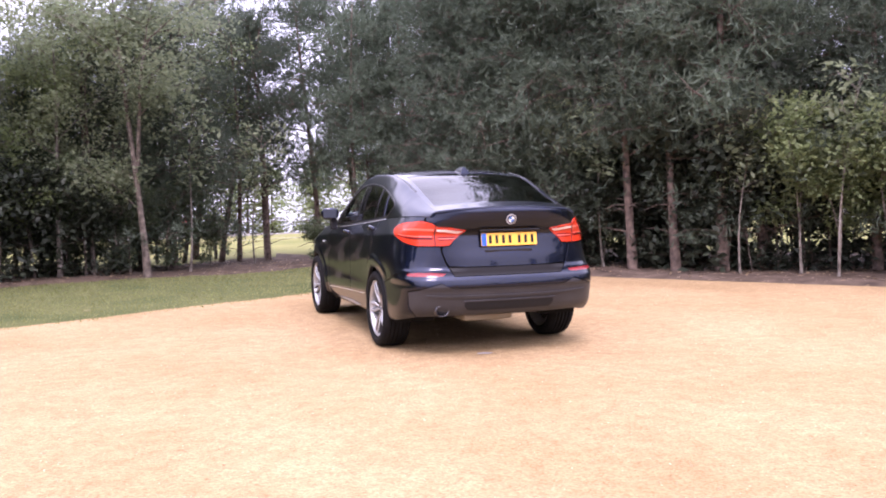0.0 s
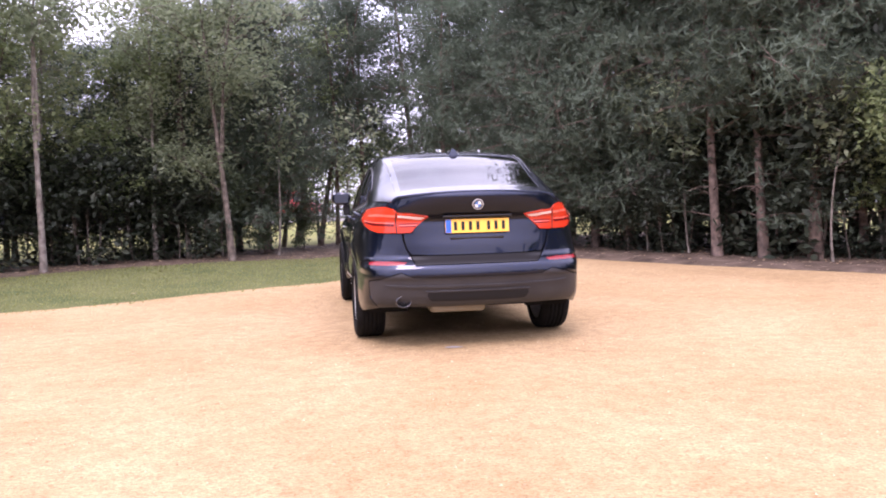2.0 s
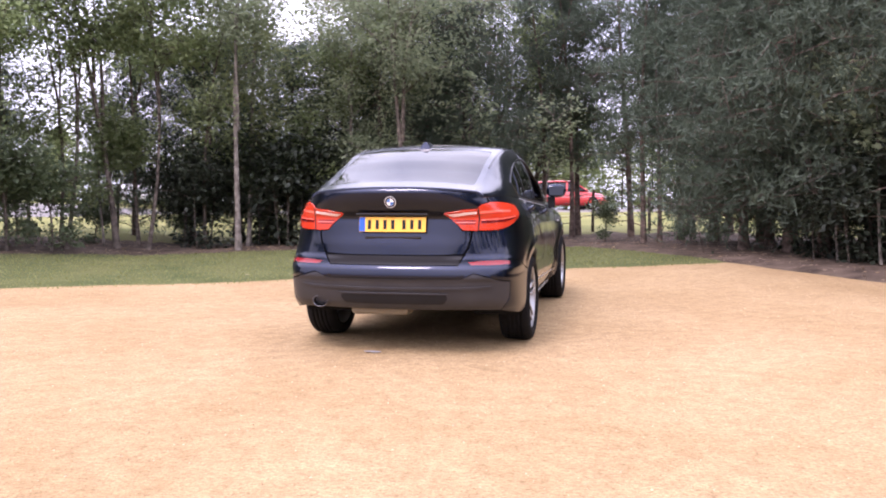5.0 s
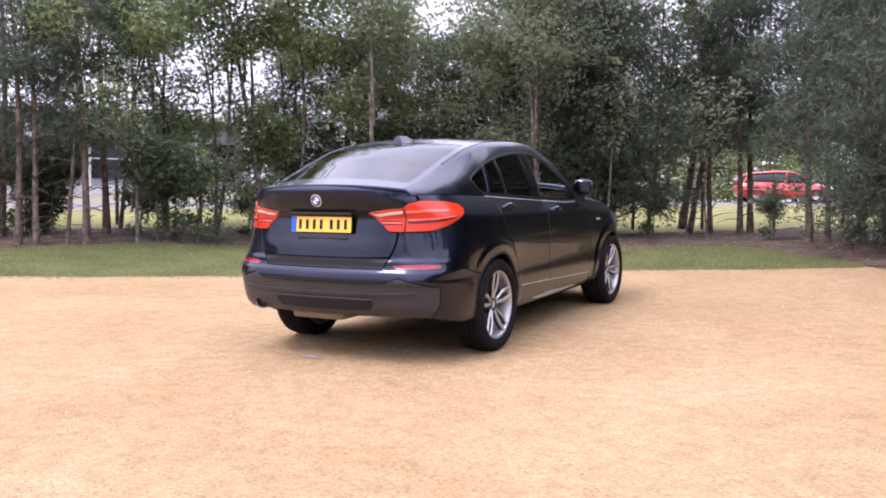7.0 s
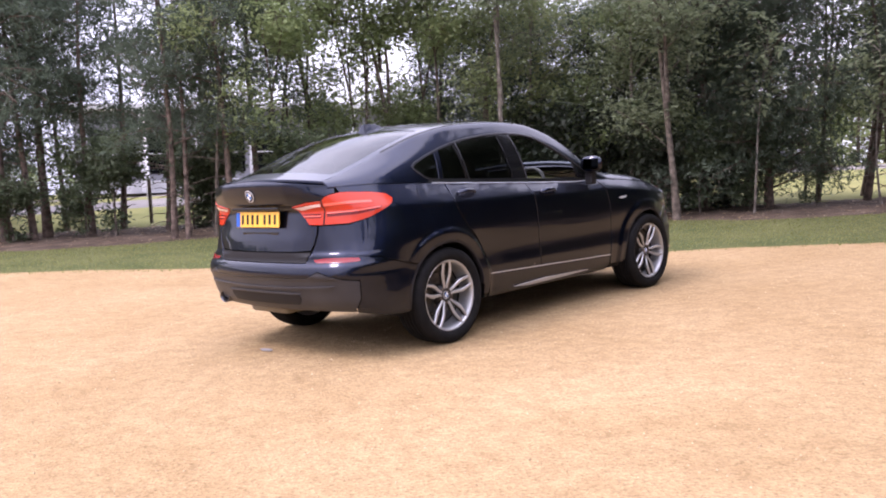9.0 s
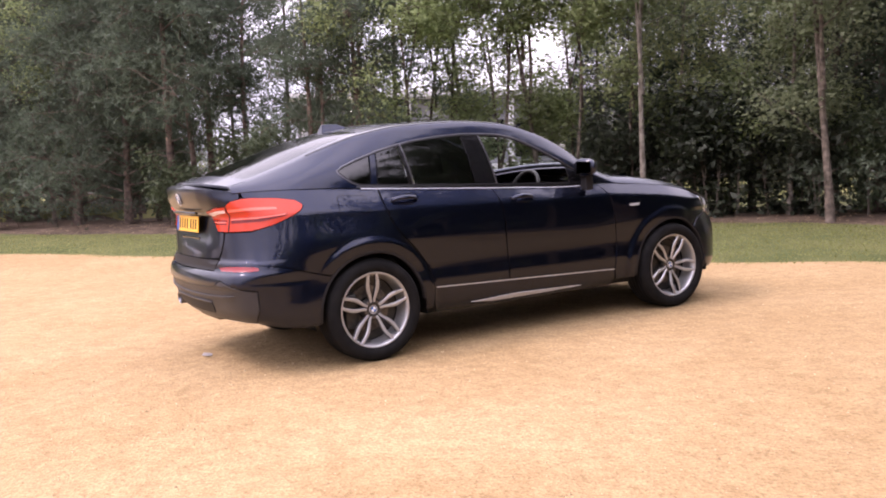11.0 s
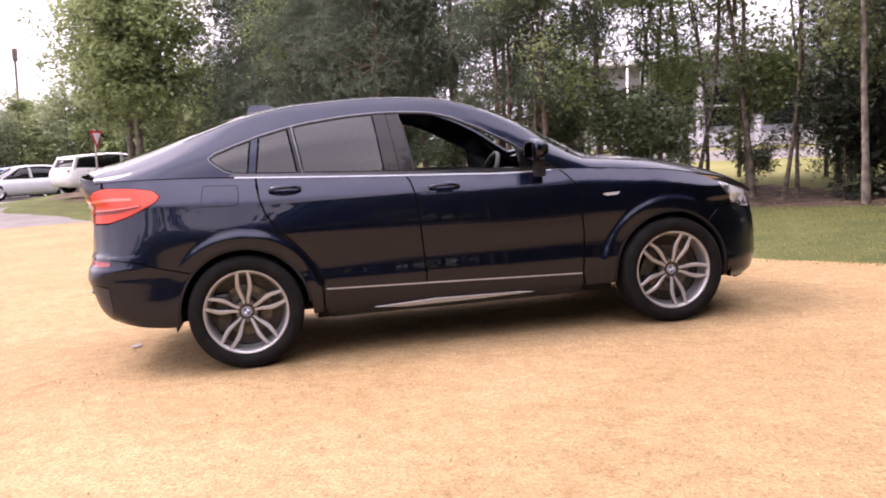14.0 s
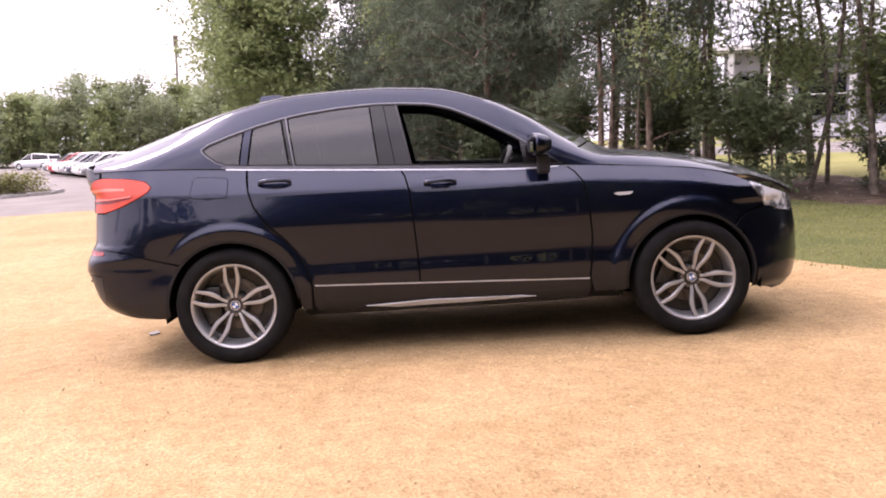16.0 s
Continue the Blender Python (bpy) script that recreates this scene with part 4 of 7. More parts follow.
# ---- tail: bumper, tailgate, plate ----
def both(v, z):
    """The lower body with v running to both sides of the tail's middle."""
    v = np.asarray(v, float)
    p = band(np.abs(v), z)
    p[..., 0] = np.where(v < 0, -p[..., 0], p[..., 0])
    return p


def sym(pts):
    """Right half of an outline, from top middle down to bottom middle, closed on the left."""
    return [(a, b) for a, b in pts] + [(-a, b) for a, b in reversed(pts) if abs(a) > 1e-6]


def vx(x, z):
    return (v_of_x(x, z), z)


def vc(y, z):
    return (v_of_yc(y, z), z)


gate = panel("tailgate", both, sym([(0, tail_top(0))] + [vx(x, tail_top(x)) for x in (0.15, 0.3, 0.45, 0.55, 0.64)] + [vx(0.69, 1.215), vx(0.705, 1.172), vx(0.662, 1.152), vx(0.636, 1.124), vx(0.52, 1.114), vx(0.405, 1.092), vx(0.525, 0.957), vx(0.59, 0.954), vx(0.585, 0.90), vx(0.565, 0.83), vx(0.535, 0.785), vx(0.4, 0.778), vx(0.2, 0.776), (0, 0.776)]), M_PAINT, car, step=0.025, label="painted tailgate with number plate recess")
bump_up = sym([(0, 0.70), vx(0.2, 0.70), vx(0.4, 0.70), vx(0.50, 0.70), vx(0.545, 0.772), vx(0.575, 0.83), vx(0.597, 0.90), vx(0.602, 0.953), vx(0.78, 0.953), vc(-0.80, 0.943), vc(-0.78, 0.742), vc(-0.62, 0.716), vc(-0.42, 0.652)] + [(v_of_yc(a, b), b) for a, b in arc(0, R_TYRE, AR, 139, 188, 12)] + [vc(-0.47, 0.298), vc(-0.60, 0.312), vc(-0.70, 0.33), vc(-0.775, 0.348), vc(-0.79, 0.45), vc(-0.80, 0.575), vx(0.80, 0.592), vx(0.62, 0.645), vx(0.53, 0.60), (v_of_x(0.3, 0.6), 0.597), (0, 0.597)])
bumper = panel("rear_bumper", both, bump_up, M_PAINT, car, step=0.025, label="painted rear bumper")
panel("load_sill", both, sym([(0, 0.772), vx(0.3, 0.772), vx(0.535, 0.775), vx(0.50, 0.703), vx(0.3, 0.703), (0, 0.703)]), M_BLACK, bumper, step=0.02, gap=0.001, lift=0.001, label="black ribbed load sill")
clad = sym([(0, 0.594), vx(0.3, 0.594), vx(0.525, 0.597), vx(0.62, 0.641), vx(0.80, 0.586), vc(-0.803, 0.57), vc(-0.793, 0.45), vc(-0.78, 0.352), vx(0.6, 0.356), vx(0.45, 0.354), vx(0.3, 0.352), (0, 0.352)])
panel("bumper_cladding", both, clad, M_CLAD, bumper, step=0.025, gap=0.001, label="dark satin lower bumper")
diff = sym([(0, 0.487), vx(0.2, 0.487), vx(0.405, 0.484), vx(0.42, 0.45), vx(0.385, 0.405), vx(0.2, 0.402), (0, 0.402)])
panel("diffuser", both, rounded(diff, 0.015), M_BLACK, bumper, step=0.02, gap=0, lift=0.004, edge=0.005)
panel("diffuser_ridge", both, sym([(0, 0.493), vx(0.2, 0.493), vx(0.43, 0.489), vx(0.40, 0.481), vx(0.2, 0.482), (0, 0.482)]), M_CLAD, bumper, step=0.02, gap=0, lift=0.012, edge=0.012)
panel("bumper_ridge", both, sym([(0, 0.532), vx(0.3, 0.534), vx(0.55, 0.538), vx(0.74, 0.548), vx(0.68, 0.528), vx(0.55, 0.522), vx(0.3, 0.518), (0, 0.516)]), M_CLAD, bumper, step=0.02, gap=0, lift=0.010, edge=0.012)
for side in (1, -1):
    panel("reflector", band, rounded([vx(0.57, 0.725), vx(0.68, 0.735), vx(0.80, 0.735), vc(-0.78, 0.728), vc(-0.78, 0.705), vx(0.80, 0.702), vx(0.68, 0.702), vx(0.6, 0.702)], 0.008, 3), M_REFLECTOR, bumper, side, step=0.02, gap=0, lift=0.004, edge=0.006, label="red bumper reflector")
# shade behind the panel gaps
shell_v, shell_z = np.linspace(-V_MAX, V_MAX, 420), np.concatenate([np.arange(0.26, 1.09, 0.03)])
gap_pts = both(np.repeat(shell_v[None], len(shell_z), 0), np.repeat(shell_z[:, None], 420, 1))


def shell_ob():
    verts, faces, keep = [], [], []
    c = np.array([0, 1.3, 0.0])
    for row in gap_pts:
        for q in row:
            top = float(belt_z(q[1])) - 0.03
            d = np.array([q[0], (q[1] - 1.35) * 0.6, 0])
            d /= np.linalg.norm(d) + 1e-9
            z = min(q[2], top)
            verts.append((q[0] - d[0] * 0.022, q[1] - d[1] * 0.035, z))
            near = min(math.hypot(q[1], q[2] - R_TYRE), math.hypot(q[1] - WB, q[2] - R_TYRE))
            keep.append((near > AR + 0.01 or abs(q[0]) < 0.6) and (q[1] > -0.4 or q[2] > 0.375))
    n = 420
    for j in range(len(gap_pts) - 1):
        for i in range(n - 1):
            f = (j * n + i, j * n + i + 1, (j + 1) * n + i + 1, (j + 1) * n + i)
            if all(keep[k] for k in f):
                faces.append(f)
    return mesh_ob("inner_shell", verts, faces, [M_SHADOW], car)


shell_ob()


# ---- upper body ----
DLO = [(-0.155, 1.315), (-0.11, 1.345), (0.0, 1.385), (0.18, 1.44), (0.33, 1.475), (0.49, 1.503), (0.7, 1.525), (0.9, 1.535), (1.1, 1.53), (1.25, 1.518), (1.4, 1.48), (1.57, 1.402), (1.78, 1.285), (1.95, 1.178), (2.06, 1.098),
       (1.84, 1.098), (1.34, 1.121), (0.6, 1.162), (0.12, 1.19), (0.0, 1.20), (-0.06, 1.222), (-0.12, 1.265), (-0.15, 1.295)]


def dlo_cut(y0b, y0t, y1b, y1t, m=0.012):
    """Piece of the side glazing between two slanted posts (foot and head of each)."""
    poly = [np.array(p) for p in DLO]

    def clip(poly, pb, pt, keep_right):
        out = []
        pb, pt = np.array(pb), np.array(pt)
        d = pt - pb

        def sd(p):
            v = d[0] * (p[1] - pb[1]) - d[1] * (p[0] - pb[0])
            return -v if keep_right else v
        for i in range(len(poly)):
            a, b = poly[i - 1], poly[i]
            sa, sb = sd(a), sd(b)
            if (sa >= 0) != (sb >= 0):
                out.append(a + (b - a) * sa / (sa - sb))
            if sb >= 0:
                out.append(b)
        return out
    if y0b is not None:
        poly = clip(poly, (y0b, 1.1), (y0t, 1.5), True)
    if y1b is not None:
        poly = clip(poly, (y1b, 1.1), (y1t, 1.5), False)
    return [tuple(p) for p in shrink([tuple(p) for p in poly], m)]


for side in (1, -1):
    # painted frame round the side windows: rear pillar, roof rail, front pillar
    foot = [(y, 0.0) for y in np.linspace(-0.86, 2.3, 40)]
    head = [(y, 0.45 * 1.0) for y in np.linspace(2.3, -0.86, 50)]
    frame_ob = panel("side_frame", GREEN, foot + head, M_PAINT, car, side, holes=[gs(DLO)], gap=0.0, edge=0.02, step=0.03)
    trim = [p for p in gs(shrink(DLO, 0.0005))]
    panel("window_surround", GREEN, trim, M_TRIM, frame_ob, side, holes=[gs(shrink(DLO, 0.007))], gap=0, lift=0.003, edge=0.012, step=0.02, label="satin bright window surround")
    panel("window_rubber", GREEN, gs(shrink(DLO, 0.007)), M_BLACK, frame_ob, side, holes=[gs(shrink(DLO, 0.016))], gap=0, lift=0.001, edge=0.012, step=0.02)
    panel("waist_strip", band, list(on_side(belt_run(0.0, 2.03, 30, 0.0005))) + list(on_side(belt_run(0.0, 2.03, 30, 0.0085)))[::-1], M_SATIN, frame_ob, side, gap=0, lift=0.003, edge=0.004, step=0.02, label="thin bright strip under the windows")
    q_glass = dlo_cut(None, None, 0.072, 0.132)
    v_glass = dlo_cut(0.112, 0.172, 0.405, 0.345)
    r_glass = dlo_cut(0.43, 0.37, 0.945, 0.90)
    f_glass = dlo_cut(1.137, 1.057, None, None)
    panel("quarter_window", GREEN, gs(q_glass), M_DARK_GLASS, frame_ob, side, gap=0, lift=-0.004, edge=0, label="tinted quarter window")
    panel("rear_vent_window", GREEN, gs(v_glass), M_DARK_GLASS, frame_ob, side, gap=0, lift=-0.004, edge=0, label="tinted rear door vent window")
    panel("rear_window", GREEN, gs(r_glass), M_DARK_GLASS, frame_ob, side, gap=0, lift=-0.004, edge=0, label="tinted rear door window")
    if side < 0:
        panel("front_window", GREEN, gs(f_glass), M_GLASS, frame_ob, side, gap=0, lift=-0.004, edge=0, label="clear front door window")
    panel("mirror_sail", GREEN, gs([(1.80, 1.268), (1.83, 1.25), (1.95, 1.17), (2.045, 1.102), (1.82, 1.102)]), M_GLOSS_BLACK, frame_ob, side, gap=0, lift=0.001, edge=0.012, step=0.02, label="gloss black sail panel at the mirror foot")
    # posts between the panes
    panel("middle_pillar", GREEN, gs(dlo_cut(0.945, 0.90, 1.035, 0.975, -0.003)), M_GLOSS_BLACK, frame_ob, side, gap=0, lift=-0.001, edge=0.02, label="gloss black middle pillar")
    panel("middle_pillar", GREEN, gs(dlo_cut(1.045, 0.985, 1.137, 1.057, -0.003)), M_GLOSS_BLACK, frame_ob, side, gap=0, lift=-0.003, edge=0.02, label="gloss black middle pillar")
    panel("window_seal", GREEN, gs(dlo_cut(1.132, 1.052, 1.144, 1.064, -0.001)), M_CLAD, frame_ob, side, gap=0, lift=0.0, edge=0.015)
    panel("pane_divider", GREEN, gs(dlo_cut(0.405, 0.345, 0.43, 0.37, -0.001)), M_GLOSS_BLACK, frame_ob, side, gap=0, lift=0.0, edge=0.015)
    panel("pane_divider", GREEN, gs(dlo_cut(0.425, 0.365, 0.432, 0.372, -0.001)), M_TRIM, frame_ob, side, gap=0, lift=0.002, edge=0.015)
    panel("rear_post", GREEN, gs(dlo_cut(0.072, 0.132, 0.112, 0.172, -0.001)), M_PAINT, frame_ob, side, gap=0, lift=0.0, edge=0.015)
    # bright line along the foot of the windows
    line = gs([(y, float(belt_z(y)) + 0.011) for y in np.linspace(-0.03, 1.98, 26)] + [(y, float(belt_z(y)) + 0.003) for y in np.linspace(1.98, -0.03, 26)])
    panel("belt_strip", GREEN, line, M_TRIM, frame_ob, side, gap=0, lift=0.003, edge=0.006, step=0.02)
    # roof rail moulding
    panel("roof_moulding", TOP, [(y, 0.62 * 1.005) for y in np.linspace(-0.3, 1.6, 40)] + [(y, 0.62 * 1.035) for y in np.linspace(1.6, -0.3, 40)], M_GLOSS_BLACK, frame_ob, side, gap=0, lift=0.003, edge=0.008, step=0.03)


def top_both(u, s):
    """Upper surface with s counted from the middle to both sides."""
    s = np.asarray(s, float) / 0.62
    p = upper(u, 2 - np.abs(s))
    p[..., 0] = np.where(s < 0, -p[..., 0], p[..., 0])
    return p


def across(u0, u1, s0, s1, n=14):
    """Outline of a band of the upper surface: from u0 to u1, half-widths s0 and s1 (of 1) at its ends."""
    r = [(u, 0.62 * (s0 + (s1 - s0) * i / n)) for i, u in enumerate(np.linspace(u0, u1, n + 1))]
    far = [(u1, 0.62 * s1 * (1 - 2 * i / n)) for i in range(1, n)]
    l = [(u, -w) for u, w in reversed(r)]
    near = [(u0, -0.62 * s0 * (1 - 2 * i / n)) for i in range(1, n)]
    return r + far + l + near


panel("roof", top_both, across(0.155, 1.335, 0.995, 0.995), M_PAINT, car, gap=0.002, edge=0.02, step=0.04)
panel("sunroof", top_both, rounded(across(0.40, 1.22, 0.72, 0.72), 0.03, 3), M_GLOSS_BLACK, car, gap=0, lift=0.003, edge=0.004, step=0.05, label="black glass sunroof")
panel("rear_windscreen", top_both, rounded(across(-0.72, 0.145, 0.925, 0.90), 0.05, 4), M_DARK_GLASS, car, gap=0, lift=-0.002, edge=0, step=0.03, label="dark tinted sloping rear windscreen")
panel("screen_surround", top_both, across(-0.735, 0.153, 0.998, 0.998), M_PAINT, car, holes=[rounded(across(-0.715, 0.14, 0.92, 0.895), 0.05, 4)], gap=0.001, edge=0.02, step=0.03)
panel("spoiler", top_both, across(-0.86, -0.738, 0.998, 0.998), M_PAINT, car, gap=0.001, lift=0.002, edge=0.03, step=0.025, label="painted lip spoiler")
panel("windscreen", top_both, rounded(across(1.345, 2.13, 0.93, 0.94), 0.05, 4), M_GLASS, car, gap=0, lift=-0.002, edge=0, step=0.04, label="clear front windscreen")
panel("screen_frame", top_both, across(1.34, 2.16, 0.998, 0.998), M_PAINT, car, holes=[rounded(across(1.355, 2.12, 0.925, 0.935), 0.05, 4)], gap=0.001, edge=0.02, step=0.04)


def full(u, s):
    s = np.asarray(s, float) / 0.62
    p = upper(u, np.clip(2 - np.abs(s), 0, 2))
    p[..., 0] = np.where(s < 0, -p[..., 0], p[..., 0])
    return p


panel("bonnet", full, across(2.17, 3.54, 1.0, 1.0), M_PAINT, car, gap=0.003, edge=0.02, step=0.05)
for side in (1, -1):
    panel("wing_top", scaled(upper, 0.2), [(u, 0.0) for u in np.linspace(2.3, 3.1, 20)] + [(u, 0.2) for u in np.linspace(3.54, 2.3, 26)], M_PAINT, wing if side < 0 else car, side, gap=0.001, edge=0.01, step=0.03)
# nose
panel("front_bumper", band, [(V_MAX - 0.0005, 0.80), (v_of_y(3.02) + 0.63, 0.80), (v_of_y(3.02) + 0.63, 0.71), (v_of_y(3.02) + 0.42, 0.72), (v_of_y(3.02) + 0.305, 0.765), (v_of_y(3.02) + 0.15, 0.734), (v_of_y(3.02) + 0.09, 0.684), (v_of_y(3.02) + 0.066, 0.658), (v_of_y(3.142), 0.615), (v_of_y(3.226), 0.40), (v_of_y(3.226), 0.27), (v_of_y(3.02) + 0.45, 0.215), (V_MAX - 0.0005, 0.23)], M_PAINT, car, step=0.03)
panel("front_bumper", band, [(V_MAX - 0.0005, 0.80), (v_of_y(3.02) + 0.63, 0.80), (v_of_y(3.02) + 0.63, 0.71), (v_of_y(3.02) + 0.42, 0.72), (v_of_y(3.02) + 0.305, 0.765), (v_of_y(3.02) + 0.15, 0.734), (v_of_y(3.02) + 0.09, 0.684), (v_of_y(3.02) + 0.066, 0.658), (v_of_y(3.142), 0.615), (v_of_y(3.226), 0.40), (v_of_y(3.226), 0.27), (v_of_y(3.02) + 0.45, 0.215), (V_MAX - 0.0005, 0.23)], M_PAINT, car, -1, step=0.03)


# ---- small parts ----
def box_bm(sx, sy, sz, at=(0, 0, 0), bevel=0.0, seg=2, turn=None):
    bm = bmesh.new()
    bmesh.ops.create_cube(bm, size=1.0)
    bmesh.ops.scale(bm, vec=(sx, sy, sz), verts=bm.verts)
    if bevel:
        bmesh.ops.bevel(bm, geom=bm.edges[:], offset=bevel, segments=seg, affect="EDGES", profile=0.6)
    if turn is not None:
        bmesh.ops.transform(bm, matrix=turn, verts=bm.verts)
    bmesh.ops.translate(bm, vec=at, verts=bm.verts)
    return bm


def lathe_bm(profile, n=48, axis="x"):
    """Turned shape: (along, radius) pairs round the x axis."""
    bm = bmesh.new()
    rows = []
    for a, r in profile:
        rows.append([bm.verts.new((a, r * math.cos(2 * math.pi * k / n), r * math.sin(2 * math.pi * k / n))) for k in range(n)])
    for i in range(len(rows) - 1):
        for k in range(n):
            bm.faces.new((rows[i][k], rows[i][(k + 1) % n], rows[i + 1][(k + 1) % n], rows[i + 1][k]))
    bmesh.ops.recalc_face_normals(bm, faces=bm.faces[:])
    return bm


def torus_bm(R, r, at, m, n=40, k=10):
    bm = bmesh.new()
    rows = []
    for i in range(n):
        a = 2 * math.pi * i / n
        rows.append([bm.verts.new(((R + r * math.cos(2 * math.pi * j / k)) * math.cos(a), (R + r * math.cos(2 * math.pi * j / k)) * math.sin(a), r * math.sin(2 * math.pi * j / k))) for j in range(k)])
    for i in range(n):
        for j in range(k):
            bm.faces.new((rows[i][j], rows[(i + 1) % n][j], rows[(i + 1) % n][(j + 1) % k], rows[i][(j + 1) % k]))
    bmesh.ops.transform(bm, matrix=m, verts=bm.verts)
    bmesh.ops.translate(bm, vec=at, verts=bm.verts)
    return bm


def emblem(parent, m, r):
    """Round badge: dark ring, blue and white quarters."""
    def disc(r0, r1, a0, a1, h, n=10):
        bm = bmesh.new()
        lo = [bm.verts.new((r1 * math.cos(a0 + (a1 - a0) * i / n), r1 * math.sin(a0 + (a1 - a0) * i / n), 0)) for i in range(n + 1)]
        hi = [bm.verts.new((v.co.x, v.co.y, h)) for v in lo]
        if r0 > 0:
            inn = [bm.verts.new((r0 * math.cos(a0 + (a1 - a0) * i / n), r0 * math.sin(a0 + (a1 - a0) * i / n), h)) for i in range(n + 1)]
        else:
            c = bm.verts.new((0, 0, h))
        for i in range(n):
            bm.faces.new((lo[i], lo[i + 1], hi[i + 1], hi[i]))
            bm.faces.new((hi[i], hi[i + 1], inn[i + 1], inn[i]) if r0 > 0 else (hi[i], hi[i + 1], c))
        bmesh.ops.transform(bm, matrix=m, verts=bm.verts)
        return bm
    base = part("badge", disc(0, r, 0, 2 * math.pi, r * 0.09, 32), M_BRIGHT, parent, "round badge with blue and white quarters")
    part("badge_ring", disc(r * 0.66, r * 0.84, 0, 2 * math.pi, r * 0.13, 32), M_GLOSS_BLACK, base)
    for q in range(4):
        part("badge_quarter", disc(0, r * 0.6, q * math.pi / 2, (q + 1) * math.pi / 2, r * 0.15, 8), M_EMBLEM_BLUE if q % 2 == 1 else M_EMBLEM_WHITE, base)
    return base


def tail_frame(x, z, lift=0.0):
    """Pose on the tail: local x to the car's right, y up, z out of the bodywork."""
    v = v_of_x(abs(x), z)
    p = both(np.array([math.copysign(v, x)]), np.array([z]))[0]
    up = both(np.array([math.copysign(v, x)]), np.array([z + 0.03]))[0] - both(np.array([math.copysign(v, x)]), np.array([z - 0.03]))[0]
    up = Vector(up).normalized()
    rt = Vector((1, 0, 0))
    out = rt.cross(up).normalized()
    if out.y > 0:
        out = -out
    m = Matrix((rt, up, out)).transposed().to_4x4()
    m.translation = Vector(p) + out * lift
    return m


emblem(gate, tail_frame(0, 1.177, 0.003), 0.045)
# number plate with plain bars for its characters
pm = Matrix.Translation((0.0, -0.972, 1.005)) @ pose(0, 0, 0, 84, 0, 0)


def flat_box(w, h, d, x, y, z, m, bevel=0.0):
    return box_bm(w, h, d, (0, 0, 0), bevel, 2, m @ Matrix.Translation((x, y, z)))


plate = part("number_plate", flat_box(0.52, 0.111, 0.008, 0, 0, 0, pm, 0.003), M_YELLOW, gate, "yellow rear number plate with dark plain bars and a blue end band")
part("blue_band", flat_box(0.045, 0.105, 0.004, -0.235, 0, 0.004, pm), M_BLUE, plate)
for i, px in enumerate((-0.178, -0.117, -0.056, 0.005, 0.092, 0.153, 0.214)):
    part("character_bar", flat_box(0.026, 0.070, 0.003, px, 0, 0.0045, pm), M_BLACK, plate)
part("plate_light_bar", box_bm(0.56, 0.02, 0.018, (0, -0.985, 1.082), 0.006), M_GLOSS_BLACK, gate)
part("gate_handle", box_bm(0.44, 0.016, 0.022, (0, -0.954, 0.905), 0.007), M_GLOSS_BLACK, gate)
# lip of the spoiler and roof fin
fin = bmesh.new()
a = [fin.verts.new((s * w, y, z)) for s in (-1, 1) for (w, y, z) in ((0.045, 0.33, -0.01), (0.062, 0.045, -0.04), (0.014, 0.075, 0.046), (0.012, 0.20, 0.046))]
for f in ((0, 1, 2, 3), (7, 6, 5, 4), (0, 4, 5, 1), (1, 5, 6, 2), (2, 6, 7, 3), (3, 7, 4, 0)):
    fin.faces.new([a[i] for i in f])
bmesh.ops.bevel(fin, geom=fin.edges[:], offset=0.006, segments=2, affect="EDGES")
bmesh.ops.translate(fin, vec=(0, 0.03, 1.622), verts=fin.verts)
part("roof_aerial", fin, M_PAINT, car, "shark fin roof aerial")
# exhaust
ex = lathe_bm([(-0.12, 0.034), (0.06, 0.036), (0.075, 0.042), (0.08, 0.046), (0.075, 0.050), (-0.12, 0.048)], 32)
bmesh.ops.transform(ex, matrix=Matrix.Translation((-0.605, -0.84, 0.405)) @ pose(0, 0, 0, 0, 0, -90) @ Matrix.Diagonal((1, 1.3, 0.95, 1)), verts=ex.verts)
part("exhaust_tip", ex, M_TRIM, bumper, "chrome exhaust tip", True)
ex2 = lathe_bm([(-0.3, 0.03), (0.05, 0.03), (0.05, 0.001)], 20)
bmesh.ops.transform(ex2, matrix=Matrix.Translation((-0.605, -0.845, 0.405)) @ pose(0, 0, 0, 0, 0, -90), verts=ex2.verts)
part("exhaust_pipe", ex2, M_SHADOW, bumper)
part("silencer", box_bm(0.46, 0.28, 0.10, (-0.15, -0.70, 0.345), 0.035, 3), M_CREAM, car, "pale silencer box under the tail", True)
part("underbody", box_bm(1.25, 3.75, 0.10, (0, 1.45, 0.33), 0.03, 2), M_SHADOW, car)
part("rear_axle", box_bm(1.3, 0.14, 0.12, (0, 0.0, 0.33), 0.04, 2), M_SHADOW, car)
part("front_axle", box_bm(1.3, 0.14, 0.12, (0, WB, 0.33), 0.04, 2), M_SHADOW, car)


# ---- wheel openings' liners ----
def liner(cy, side):
    bm = bmesh.new()
    n = 28
    prev = None
    for i in range(n + 1):
        a = radians(-12 + 204 * i / n)
        row = [bm.verts.new((side * x, cy + 0.436 * math.cos(a), R_TYRE + 0.436 * math.sin(a))) for x in (0.52, 0.895)]
        c = bm.verts.new((side * 0.52, cy, R_TYRE))
        if prev:
            bm.faces.new((prev[0], row[0], row[1], prev[1]))
            bm.faces.new((prev[0], row[0], c))
        prev = row
    part("wheel_liner", bm, M_SHADOW, car)


